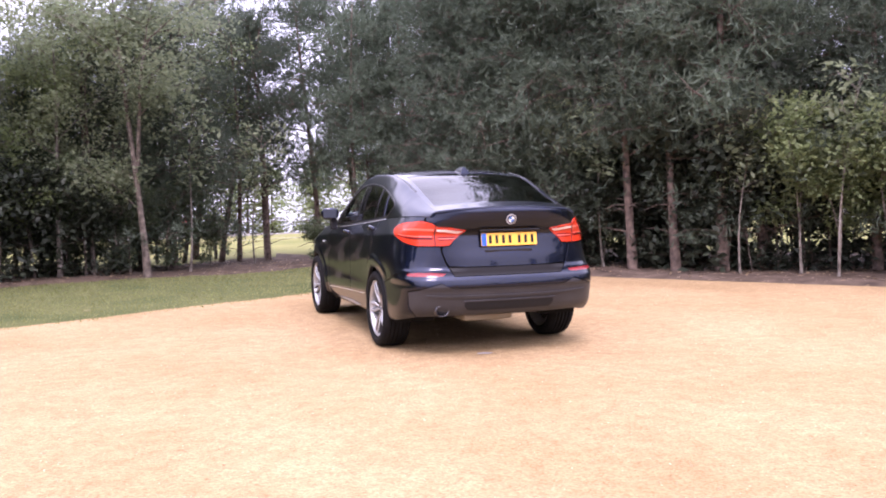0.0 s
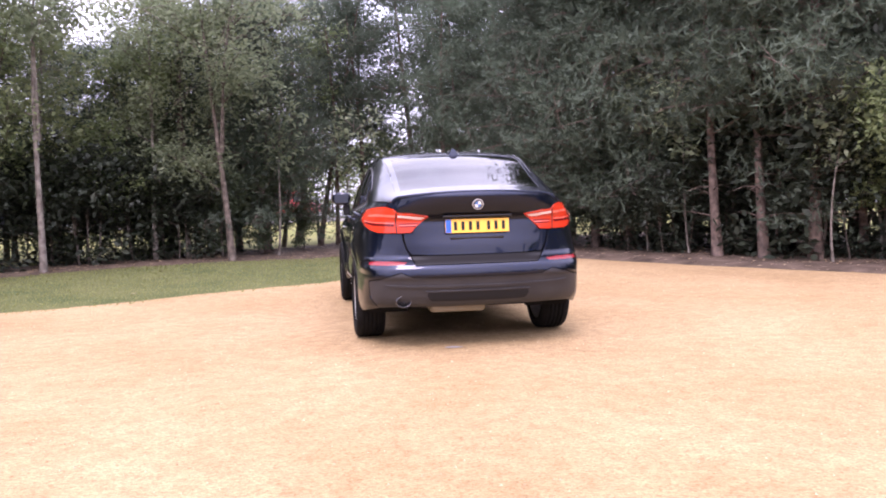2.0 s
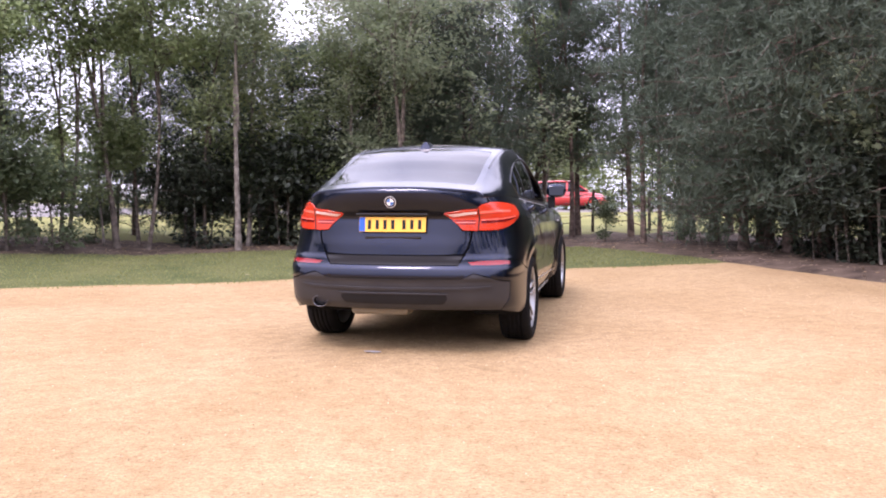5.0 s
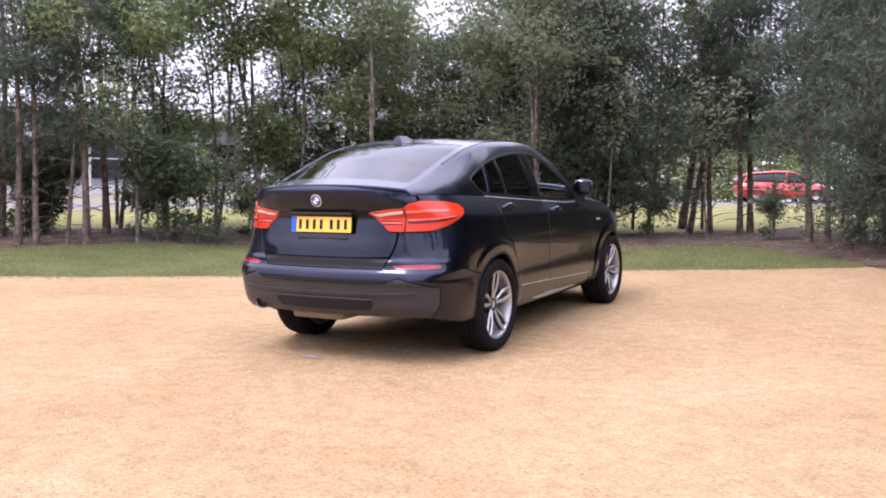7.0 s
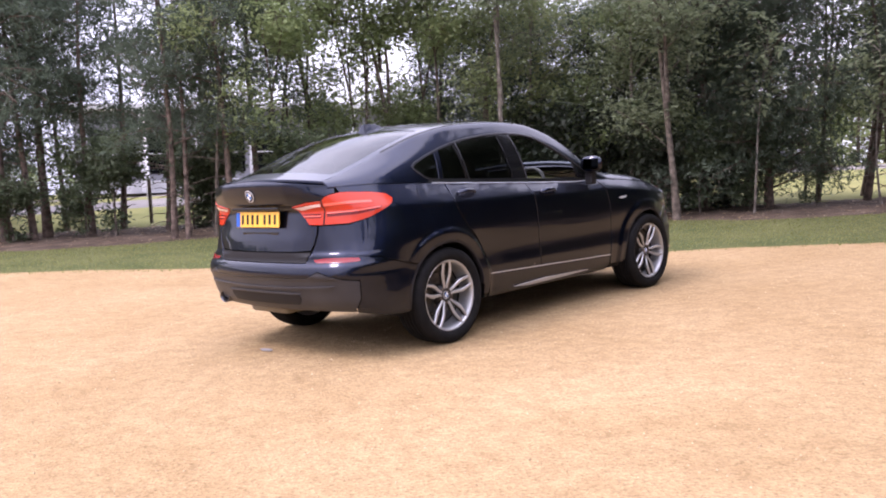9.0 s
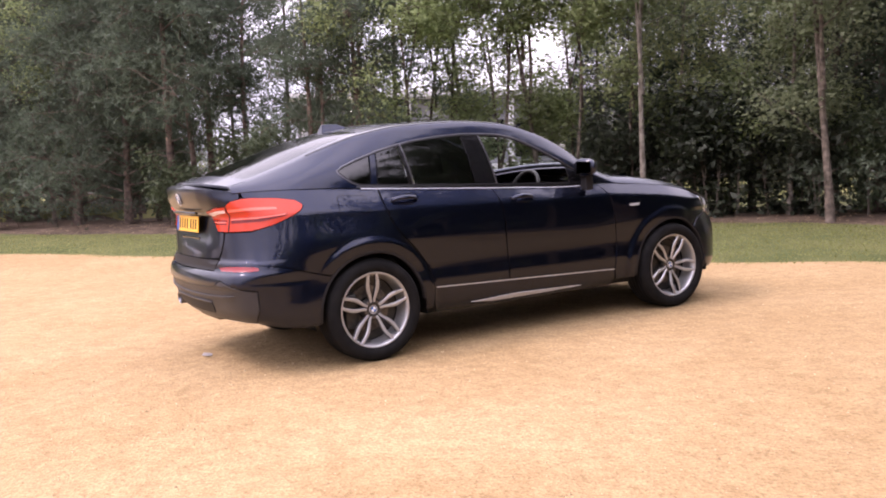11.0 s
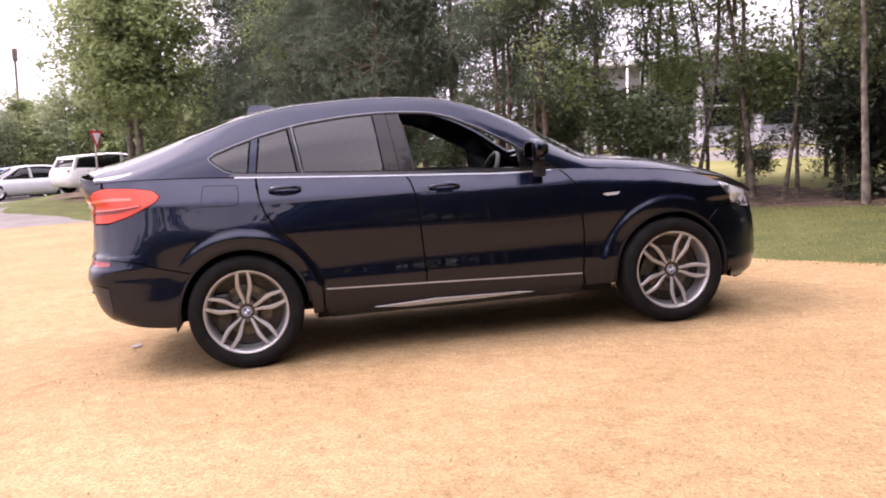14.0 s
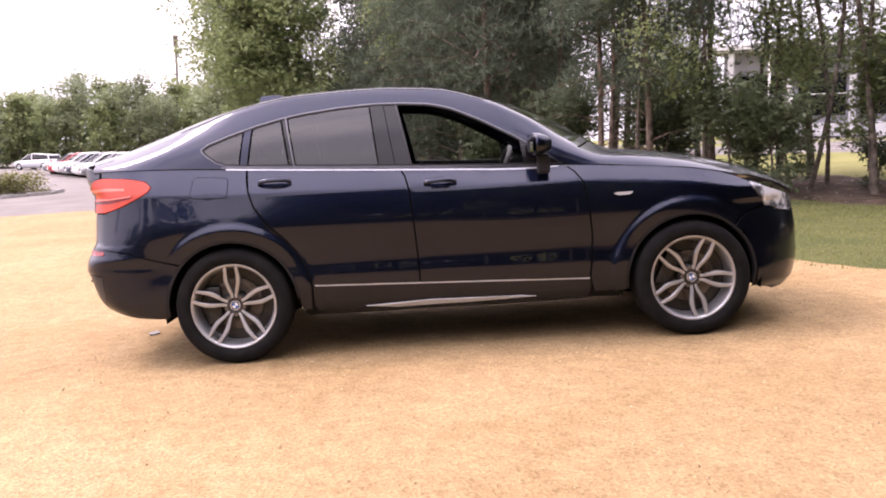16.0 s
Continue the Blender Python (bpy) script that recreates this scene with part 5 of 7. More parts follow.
# ---- wheels ----
def build_wheel():
    w = new("wheel")
    tread = [(-0.10, 0.255), (-0.125, 0.275), (-0.13, 0.305), (-0.122, 0.333), (-0.105, 0.349), (-0.072, 0.3545)]
    prof = tread[:]
    for gx in (-0.055, -0.018, 0.018, 0.055):
        prof += [(gx - 0.006, 0.3555), (gx - 0.005, 0.347), (gx + 0.005, 0.347), (gx + 0.006, 0.3555)]
    prof += [(-a, r) for a, r in reversed(tread)]
    part("tyre", lathe_bm(prof, 72), M_RUBBER, w, "black low-profile tyre", True)
    part("rim", lathe_bm([(0.098, 0.262), (0.108, 0.262), (0.110, 0.256), (0.103, 0.247), (0.090, 0.240), (0.06, 0.236), (0.0, 0.222), (-0.10, 0.235), (-0.11, 0.262)], 72), M_ALLOY, w, "grey alloy rim", True)
    part("rim_barrel", lathe_bm([(0.05, 0.234), (-0.02, 0.220), (-0.04, 0.0), ], 48), M_ALLOY_DARK, w)
    part("brake_disc", lathe_bm([(-0.01, 0.08), (-0.01, 0.158), (-0.03, 0.158), (-0.03, 0.08)], 48), M_DISC, w, "brushed steel brake disc")
    hub = part("hub", lathe_bm([(0.03, 0.085), (0.055, 0.078), (0.066, 0.06), (0.070, 0.045), (0.070, 0.034), (0.066, 0.033), (0.066, 0.0)], 40), M_ALLOY_DARK, w, "", True)
    for k in range(5):
        a = 2 * math.pi * (k + 0.5) / 5 + math.pi / 2
        b = lathe_bm([(0.05, 0.012), (0.069, 0.012), (0.069, 0.0)], 10)
        bmesh.ops.translate(b, vec=(0, 0.056 * math.cos(a), 0.056 * math.sin(a)), verts=b.verts)
        part("wheel_bolt", b, M_DISC, hub)
    # five pairs of bowed spokes
    for k in range(5):
        base_a = math.pi / 2 + 2 * math.pi * k / 5
        for sgn in (-1, 1):
            bm = bmesh.new()
            n = 12
            prev = None
            for i in range(n + 1):
                f = i / n
                r = 0.048 + (0.248 - 0.048) * f
                bow = 0.012 + 0.026 * smooth(0, 0.6, f) - 0.005 * smooth(0.65, 1.0, f)
                wd = 0.0105 + 0.004 * math.sin(math.pi * f) ** 2 + 0.002 * max(0, f - 0.8) * 5
                xo = 0.066 + 0.022 * math.sin(math.pi * 0.5 * f) + (0.012 * f)
                row = []
                for dw, dx in ((-wd, -0.03), (-wd, -0.004), (-wd * 0.55, 0.004), (wd * 0.55, 0.004), (wd, -0.004), (wd, -0.03)):
                    lat = sgn * bow + dw
                    row.append(bm.verts.new((xo + dx, r * math.cos(base_a) - lat * math.sin(base_a), r * math.sin(base_a) + lat * math.cos(base_a))))
                if prev:
                    for j in range(5):
                        bm.faces.new((prev[j], prev[j + 1], row[j + 1], row[j]))
                prev = row
            bmesh.ops.recalc_face_normals(bm, faces=bm.faces[:])
            sp = part("spoke", bm, M_ALLOY_DARK, w, "", False)
            sp.data.materials.append(M_ALLOY)
            sp.data.polygons.foreach_set("material_index", np.array([1 if i % 5 in (1, 2, 3) else 0 for i in range(len(sp.data.polygons))], dtype=np.int32))
    emblem(hub, Matrix.Translation((0.066, 0, 0)) @ Matrix(((0, 0, 1, 0), (1, 0, 0, 0), (0, 1, 0, 0), (0, 0, 0, 1))), 0.030)
    cb = box_bm(0.07, 0.10, 0.24, (-0.005, -0.14, 0.0), 0.02, 2)
    part("brake_caliper", cb, M_ALLOY_DARK, w)
    return w


wheel = build_wheel()
wheel.parent = car
wheel["label"] = "grey twin-spoke alloy wheel with black tyre"
wheel.matrix_basis = pose(0.828, 0, R_TYRE, 1, 0, 0)
for x, y, turn in ((0.828, WB, -25), (-0.828, 0, 20), (-0.828, WB, 40)):
    wc = copy_thing(wheel, Matrix.Translation((x, y, R_TYRE)) @ (Matrix.Rotation(math.pi, 4, "Z") if x < 0 else Matrix.Identity(4)) @ Matrix.Rotation(radians(turn), 4, "X"))
    wc.parent = car
for cy in (0.0, WB):
    for side in (1, -1):
        liner(cy, side)


# ---- handles, mirrors, badges on the flanks ----
def side_frame_at(y, z, side, lift=0.0):
    p = band(np.array([v_of_y(y)]), np.array([z]))[0]
    up = Vector(band(np.array([v_of_y(y)]), np.array([z + 0.02]))[0] - band(np.array([v_of_y(y)]), np.array([z - 0.02]))[0]).normalized()
    fw = Vector((0, 1, 0))
    out = fw.cross(up).normalized()
    if out.x < 0:
        out = -out
    p, out, up = Vector(p), Vector(out), Vector(up)
    p = p + out * lift
    if side < 0:
        p.x, out.x, up.x = -p.x, -out.x, -up.x
    m = Matrix((fw, up, out)).transposed().to_4x4()
    m.translation = p
    return m


def handle(y, z, side, parent):
    m = side_frame_at(y, z, side)
    bm = bmesh.new()
    n = 14
    prev = None
    for i in range(n + 1):
        f = i / n
        x = -0.10 + 0.20 * f
        o = 0.006 + 0.036 * math.sin(math.pi * f) ** 0.55
        h = 0.014 + 0.004 * math.sin(math.pi * f)
        row = [bm.verts.new((x, h * math.cos(b), o + 0.010 * math.sin(b))) for b in [2 * math.pi * j / 10 for j in range(10)]]
        if prev:
            for j in range(10):
                bm.faces.new((prev[j], prev[(j + 1) % 10], row[(j + 1) % 10], row[j]))
        else:
            bm.faces.new(row)
        prev = row
    bm.faces.new(list(reversed(prev)))
    bmesh.ops.recalc_face_normals(bm, faces=bm.faces[:])
    bmesh.ops.transform(bm, matrix=m, verts=bm.verts)
    h = part("door_handle", bm, M_PAINT, parent, "painted pull handle", True)
    cup = box_bm(0.11, 0.055, 0.004, (0.0, -0.006, 0.0015), 0.0015, 1, None)
    bmesh.ops.transform(cup, matrix=m, verts=cup.verts)
    part("handle_recess", cup, M_PAINT, parent)


DOORS = [o for o in car.children if o.name.split(".")[0] in ("rear_door", "front_door")]
for o in DOORS:
    sx = 1 if sum(v.co.x for v in o.data.vertices) > 0 else -1
    if o.name.startswith("rear"):
        handle(0.30, 1.085, sx, o)
    else:
        handle(1.30, 1.025, sx, o)


def mirror(side, parent):
    bm = bmesh.new()
    n, k = 12, 16
    rows = []
    for i in range(n + 1):
        f = i / n
        y = 1.86 + 0.095 * f
        sz = 0.068 * (1 - 0.55 * max(0, f - 0.25) ** 1.6) * (0.9 if i == 0 else 1)
        sx = 0.098 * (1 - 0.50 * max(0, f - 0.2) ** 1.5)
        row = []
        for j in range(k):
            a = 2 * math.pi * j / k
            cx, cz = math.copysign(abs(math.cos(a)) ** 0.75, math.cos(a)), math.copysign(abs(math.sin(a)) ** 0.75, math.sin(a))
            row.append(bm.verts.new((side * (0.962 + sx * cx - 0.03 * f), y + 0.02 * cx, 1.225 + sz * cz)))
        rows.append(row)
    for i in range(n):
        for j in range(k):
            bm.faces.new((rows[i][j], rows[i][(j + 1) % k], rows[i + 1][(j + 1) % k], rows[i + 1][j]))
    bm.faces.new(list(reversed(rows[0])))
    bm.faces.new(rows[-1])
    bmesh.ops.recalc_face_normals(bm, faces=bm.faces[:])
    mi = part("door_mirror", bm, M_PAINT, parent, "painted door mirror on a black foot", True)
    g = box_bm(0.150, 0.004, 0.095, (side * 0.962, 1.852, 1.225), 0.0015, 1, None)
    bmesh.ops.rotate(g, cent=(side * 0.962, 1.857, 1.225), matrix=Matrix.Rotation(radians(5 * side), 3, "Z") @ Matrix.Rotation(radians(-2), 3, "X"), verts=g.verts)
    part("mirror_glass", g, M_MIRROR, mi)
    ft = box_bm(0.075, 0.075, 0.12, (side * 0.905, 1.93, 1.105), 0.016, 2, None)
    part("mirror_foot", ft, M_BLACK, mi, "", False)


for o in DOORS:
    if o.name.startswith("front"):
        mirror(1 if sum(v.co.x for v in o.data.vertices) > 0 else -1, o)
for side in (1, -1):
    m = side_frame_at(2.40, 0.895, side, 0.003)
    g = bmesh.new()
    vs = [g.verts.new(p) for p in ((-0.055, 0.003, 0), (-0.038, 0.010, 0.003), (0.064, 0.011, 0.003), (0.045, -0.007, 0.003), (-0.024, -0.010, 0.003))]
    g.faces.new(vs)
    r = bmesh.ops.extrude_face_region(g, geom=g.faces[:])
    bmesh.ops.translate(g, vec=(0, 0, 0.006), verts=[v for v in r["geom"] if isinstance(v, bmesh.types.BMVert)])
    bmesh.ops.recalc_face_normals(g, faces=g.faces[:])
    bmesh.ops.transform(g, matrix=m, verts=g.verts)
    part("side_indicator", g, M_BRIGHT, car, "chrome wing indicator blade")

# ---- cabin ----
part("cabin_floor", box_bm(1.5, 2.6, 0.05, (0, 1.0, 0.45), 0.02), M_SHADOW, car)
part("dashboard", box_bm(1.42, 0.42, 0.30, (0, 2.02, 0.93), 0.08, 3), M_LEATHER, car, "black dashboard", True)
part("parcel_shelf", box_bm(1.25, 0.75, 0.03, (0, -0.28, 1.10), 0.01), M_LEATHER, car)


def seat(x, y, parent, wide=0.50):
    s = part("seat", box_bm(wide, 0.50, 0.16, (x, y, 0.62), 0.06, 3), M_LEATHER, parent, "black leather seat", True)
    b = box_bm(wide, 0.13, 0.62, (0, 0, 0.31), 0.055, 3)
    bmesh.ops.transform(b, matrix=Matrix.Translation((x, y - 0.26, 0.64)) @ pose(0, 0, 0, 18, 0, 0), verts=b.verts)
    part("backrest", b, M_LEATHER, s, "", True)
    h = box_bm(0.27, 0.09, 0.17, (0, 0, 0), 0.04, 3)
    bmesh.ops.transform(h, matrix=Matrix.Translation((x, y - 0.48, 1.31)) @ pose(0, 0, 0, 14, 0, 0), verts=h.verts)
    part("headrest", h, M_LEATHER, s, "", True)


for x, y in ((0.37, 1.30), (-0.37, 1.30)):
    seat(x, y, car)
seat(0.36, 0.42, car, 0.56)
seat(-0.36, 0.42, car, 0.56)
sw = part("steering_wheel", torus_bm(0.185, 0.016, (0.37, 1.70, 1.045), pose(0, 0, 0, 65, 0, 0)), M_LEATHER, car, "black leather steering wheel", True)
part("wheel_boss", box_bm(0.17, 0.05, 0.12, (0.37, 1.715, 1.04), 0.03, 2), M_LEATHER, sw, "", True)
for sx in (-0.12, 0.12):
    part("wheel_spoke", box_bm(0.12, 0.02, 0.03, (0.37 + sx, 1.71, 1.045), 0.008, 1), M_STEEL, sw)
# headlining keeps the cabin dark
hl_u, hl_s = np.linspace(0.1, 1.4, 20), np.linspace(-0.95, 0.95, 14)
hv, hf = [], []
for u in hl_u:
    for s in hl_s:
        q = top_both(np.array([u]), np.array([s * 0.62]))[0]
        hv.append((q[0] * 0.97, q[1], q[2] - 0.03))
for i in range(19):
    for j in range(13):
        hf.append((i * 14 + j, i * 14 + j + 1, (i + 1) * 14 + j + 1, (i + 1) * 14 + j))
mesh_ob("headlining", hv, hf, [mat("grey_headlining", (0.2, 0.19, 0.18), 0.9)], car)


# ---- the belt of trees ----
BROAD_LABEL = "slender broadleaved tree with a pale trunk in the tree belt"
PINE_LABEL = "dark pine with a bare lower trunk and dead twigs"
broad = [
    make_tree("broadleaf_tree", 11, 6.8, 0.07, 2.0, 1.8, M_PALE_BARK, M_LEAF, 190, 44, 0.115, 0.27, 0.35),
    make_tree("broadleaf_tree", 12, 6.6, 0.08, 1.5, 1.8, M_BARK, M_LEAF, 190, 44, 0.115, 0.27, 0.5, forks=2),
    make_tree("broadleaf_tree", 13, 6.6, 0.06, 2.4, 1.6, M_PALE_BARK, M_LEAF_FAR, 130, 44, 0.115, 0.27, 0.5),
    make_tree("broadleaf_tree", 14, 6.8, 0.065, 1.9, 1.7, M_BARK, M_LEAF_FRESH, 125, 44, 0.115, 0.27, 0.8, forks=3),
    make_tree("broadleaf_tree", 15, 6.4, 0.045, 1.8, 1.4, M_BARK, M_LEAF_FRESH, 115, 44, 0.115, 0.27, 0.9, forks=2),
    make_tree("broadleaf_tree", 17, 6.6, 0.065, 2.7, 1.8, M_PALE_BARK, M_LEAF, 120, 44, 0.115, 0.27, 0.4, forks=2),
]
pines = [
    make_tree("pine_tree", 21, 7.6, 0.105, 2.5, 2.1, M_PINE_BARK, M_NEEDLE, 300, 14, 0.15, 0.2, 0.25, kind="pine"),
    make_tree("pine_tree", 22, 7.2, 0.09, 2.1, 2.0, M_PINE_BARK, M_NEEDLE, 280, 14, 0.15, 0.2, 0.3, kind="pine"),
    make_tree("pine_tree", 23, 7.6, 0.11, 0.6, 2.5, M_PINE_BARK, M_NEEDLE, 640, 14, 0.15, 0.24, 0.2, kind="pine"),
]
shrubs = [
    make_tree("shrub", 31, 2.2, 0.035, 0.25, 0.9, M_BARK, M_SHRUB, 110, 26, 0.14, 0.2, 0.3, forks=3, top_r=0.8),
    make_tree("shrub", 32, 2.7, 0.03, 0.9, 0.8, M_PALE_BARK, M_LEAF_FRESH, 90, 40, 0.115, 0.2, 0.3, forks=2, top_r=0.8),
    make_tree("shrub", 33, 1.3, 0.03, 0.1, 0.8, M_BARK, M_SHRUB, 90, 26, 0.12, 0.18, 0.3, forks=3, top_r=0.9),
]
far_trees = [
    make_tree("broadleaf_tree", 61, 7.2, 0.12, 0.3, 2.4, M_BARK, M_LEAF_FRESH, 200, 10, 0.38, 0.34, 0.3, kind="oval"),
    make_tree("broadleaf_tree", 62, 8.0, 0.12, 1.2, 2.2, M_BARK, M_LEAF, 210, 12, 0.34, 0.36, 0.3, forks=2, top_r=0.5),
    make_tree("broadleaf_tree", 64, 7.0, 0.12, 0.3, 2.5, M_BARK, M_LEAF_FAR, 200, 10, 0.38, 0.34, 0.3, kind="oval"),
]
far_pine = tagged(make_tree("pine_tree", 63, 8.6, 0.14, 1.4, 2.2, M_PINE_BARK, M_NEEDLE, 200, 5, 0.30, 0.26, 0.2, kind="pine"), "tall dark pine standing behind the yard", "pine tree", "pines behind the yard")
for o in far_trees:
    tagged(o, "green broadleaved tree of the wood beyond the car park", "tree", "distant trees")
slim_pine = tagged(make_tree("pine_tree", 24, 7.0, 0.075, 1.9, 1.6, M_PINE_BARK, M_NEEDLE, 130, 14, 0.15, 0.2, 0.5, kind="pine"), "slim dark pine with sparse tufts in the thin belt", "pine tree", "pines of the belt")
# filler bush that darkens the understory by its leaf colour
thicket = tagged(make_tree("thicket_bush", 35, 2.7, 0.03, 0.15, 1.15, M_BARK, M_THICKET_SHADE, 130, 11, 0.2, 0.22, 0.3, forks=3, top_r=0.8), "dense filler thicket bush, near-black for the shade under the trees", "bush", "thicket bushes")
sapling = make_tree("sapling", 41, 3.4, 0.028, 1.7, 0.6, M_PALE_BARK, M_LEAF, 36, 16, 0.15, 0.18, 0.5)
specimen = make_tree("broadleaf_tree", 51, 8.6, 0.14, 2.7, 2.2, M_PALE_BARK, M_LEAF_FRESH, 950, 28, 0.18, 0.22, 0.2, kind="oval")
for o in broad:
    tagged(o, BROAD_LABEL, "tree", "trees of the belt")
for o in pines:
    tagged(o, PINE_LABEL, "pine tree", "pines of the belt")
for o in shrubs:
    tagged(o, "leafy green shrub among the trunks of the belt", "shrub", "shrubs of the belt")
tagged(sapling, "thin pale sapling with few leaves at the wood's edge", "sapling", "saplings of the belt")
tagged(specimen, "full green broadleaved tree standing in the kerbed bed", "tree")
used = set()


def plant(proto, x, y, size=1.0, turn=0.0, sink=0.0, lean=0.0, label=""):
    m = pose(x, y, ground_z(x, y) - sink, lean, 0, turn)
    if proto.name not in used:
        used.add(proto.name)
        ob = proto
        ob.matrix_basis = m
    else:
        ob = copy_thing(proto, m)
    ob.scale = (size, size, size)
    if label:
        ob["label"] = label
    return ob


rng = random.Random(5)
# trunks that stand clear at the edge of the belt: kind, which, size, lean
PINE_EDGE = [(6.55, 4.9, 'p', 0, 1.0, 0), (5.97, 5.4, 'p', 1, 0.95, 0), (5.48, 6.05, 'p', 1, 0.95, 0), (6.5, 4.4, 's', 0, 0.8, 0), (5.35, 6.8, 's', 0, 0.95, 0), (4.88, 7.6, 's', 0, 1.0, 0), (7.3, 3.1, 's', 0, 0.9, 0)]
BELT_EDGE = [(-6.15, 9.2, 'b', 5, 1.0, 0), (-6.5, 10.4, 'b', 2, 0.9, 0), (-2.85, 10.1, 'b', 1, 0.9, 0), (-3.9, 11.7, 'b', 3, 0.85, 0), (-4.4, 11.2, 'b', 0, 0.8, 0), (-7.85, 8.75, 'b', 4, 0.95, 4), (-8.4, 8.45, 'b', 3, 1.0, -6), (-8.85, 7.6, 'b', 4, 1.0, 9), (-9.35, 8.15, 'b', 4, 0.9, -8),
    (-10.6, 4.4, 'n', 0, 0.9, 2), (-10.25, 4.55, 'n', 0, 0.8, -3), (-10.1, 4.9, 'b', 4, 0.9, 5), (-9.7, 5.1, 'n', 0, 0.95, 3), (-9.2, 6.0, 'b', 4, 0.9, 0)]
BELT_END = [(-14.5, 2.65, 'p', 0, 1.0, 5), (-14.3, 3.1, 'n', 0, 1.05, 6), (-14.9, 3.7, 'p', 0, 1.0, 3), (-13.8, 4.2, 'n', 0, 1.0, 0), (-7.4, 10.1, 'b', 4, 0.95, 6), (-12.2, 5.2, 'n', 0, 1.0, 0), (-11.4, 8.7, 'n', 0, 1.0, 6)]
CORNER = [(-1.9, 14.3, 'b', 3, 0.85, 8), (-0.95, 14.7, 'n', 0, 0.95, 11), (-0.5, 14.7, 'n', 0, 0.85, 14), (0.16, 14.5, 'n', 0, 0.9, 4), (-1.55, 16.2, 'p', 0, 0.95, 8), (0.25, 15.4, 'p', 1, 0.85, 0),
    (1.8, 12.1, 'n', 0, 0.85, 0), (2.15, 12.0, 'n', 0, 0.72, 2), (3.3, 12.8, 'p', 0, 0.9, 0), (2.7, 13.6, 'p', 1, 0.9, 0), (1.5, 14.9, 'n', 0, 1.05, 4), (-0.3, 13.5, 's', 0, 0.9, 6), (4.2, 11.6, 'p', 1, 1.0, 0), (-2.0, 11.4, 's', 0, 1.0, 0)]
EDGE = PINE_EDGE + BELT_EDGE + BELT_END + CORNER
for x, y, k, i, s, ln in EDGE:
    plant(pines[i] if k == "p" else slim_pine if k == "n" else sapling if k == "s" else broad[i], x, y, s, rng.uniform(0, 360), lean=ln)
# dense dark pines with foliage down to the ground
for x, y, s in ((-2.9, 13.3, 0.75), (-3.4, 12.3, 0.72), (-2.2, 12.7, 0.78), (-9.5, 11.0, 0.62), (-6.3, 12.4, 0.62), (-7.5, 12.2, 0.62), (-5.2, 12.9, 0.62), (-4.4, 13.4, 0.7), (-8.3, 11.4, 0.6), (3.6, 9.6, 0.8), (4.3, 8.9, 0.76), (-16.4, 2.0, 0.9), (-18.4, 1.2, 1.0), (-20.2, 1.4, 1.1), (-22.6, 0.6, 1.1), (-24.6, 1.4, 1.25),
                (-26.6, 2.4, 1.3), (-23.4, 3.2, 1.25), (-28.6, 0.2, 1.2), (-25.4, -0.4, 1.2), (-27.4, 3.6, 1.3), (-21.4, 3.4, 1.15), (4.9, 12.6, 0.9), (4.2, 10.6, 0.85)):
    plant(pines[2], x, y, s, rng.uniform(0, 360), label="dense dark pine with foliage down to the ground")
# the belt behind the lawn
x = -19.0
while x < 1.6:
    for row, depth in enumerate((6.3, 8.0, 10.0)):
        xx, dd = x + rng.uniform(-0.5, 0.5) - 0.49 * depth + 3.0, depth + rng.uniform(-0.5, 0.6)
        yy = lawn_edge(xx) + dd / 0.873
        kind = rng.random()
        if wood_dist(xx, yy) > -2.5 or (xx < -9 and row == 2):
            continue
        if min((xx - e[0]) ** 2 + (yy - e[1]) ** 2 for e in EDGE) < 1.0:
            continue
        if row >= 1 and kind < (0.5 if xx > -7 else 0.52):
            continue
        if xx > -8:
            plant(broad[rng.choice((1, 2, 3, 4))] if kind < 0.75 else pines[1], xx, yy, rng.uniform(0.62, 0.82), rng.uniform(0, 360))
        else:
            plant(broad[rng.choice((3, 4, 4))] if kind < 0.75 else slim_pine, xx, yy, rng.uniform(0.85, 1.05), rng.uniform(0, 360), lean=rng.uniform(-7, 7))
    x += 1.3
# the pine belt on the other side
t = 0.0
while t < 11:
    for depth in (1.9, 3.2, 4.8):
        px, py = 3.3 + 0.573 * t + 0.82 * depth, 7.5 - 0.82 * t + 0.573 * depth
        px, py = px + rng.uniform(-0.35, 0.35), py + rng.uniform(-0.35, 0.35)
        if depth < 2 and 0.8 < t < 4.6:
            continue
        plant(far_pine if depth > 4 else pines[rng.choice((0, 1, 1, 2))] if rng.random() < 0.9 else broad[rng.randrange(2)], px, py, rng.uniform(0.85, 1.05) * (0.5 if t > 6.5 else 0.75 if t > 4.4 else 1.25 if depth > 4 else 1.05), rng.uniform(0, 360))
    t += 1.55
for t, d, k, s in ((0.3, 2.6, 2, 0.95), (1.5, 3.0, 2, 0.95), (3.0, 2.7, 2, 0.9)):
    plant(pines[k], 3.3 + 0.573 * t + 0.82 * d, 7.5 - 0.82 * t + 0.573 * d, s, rng.uniform(0, 360))
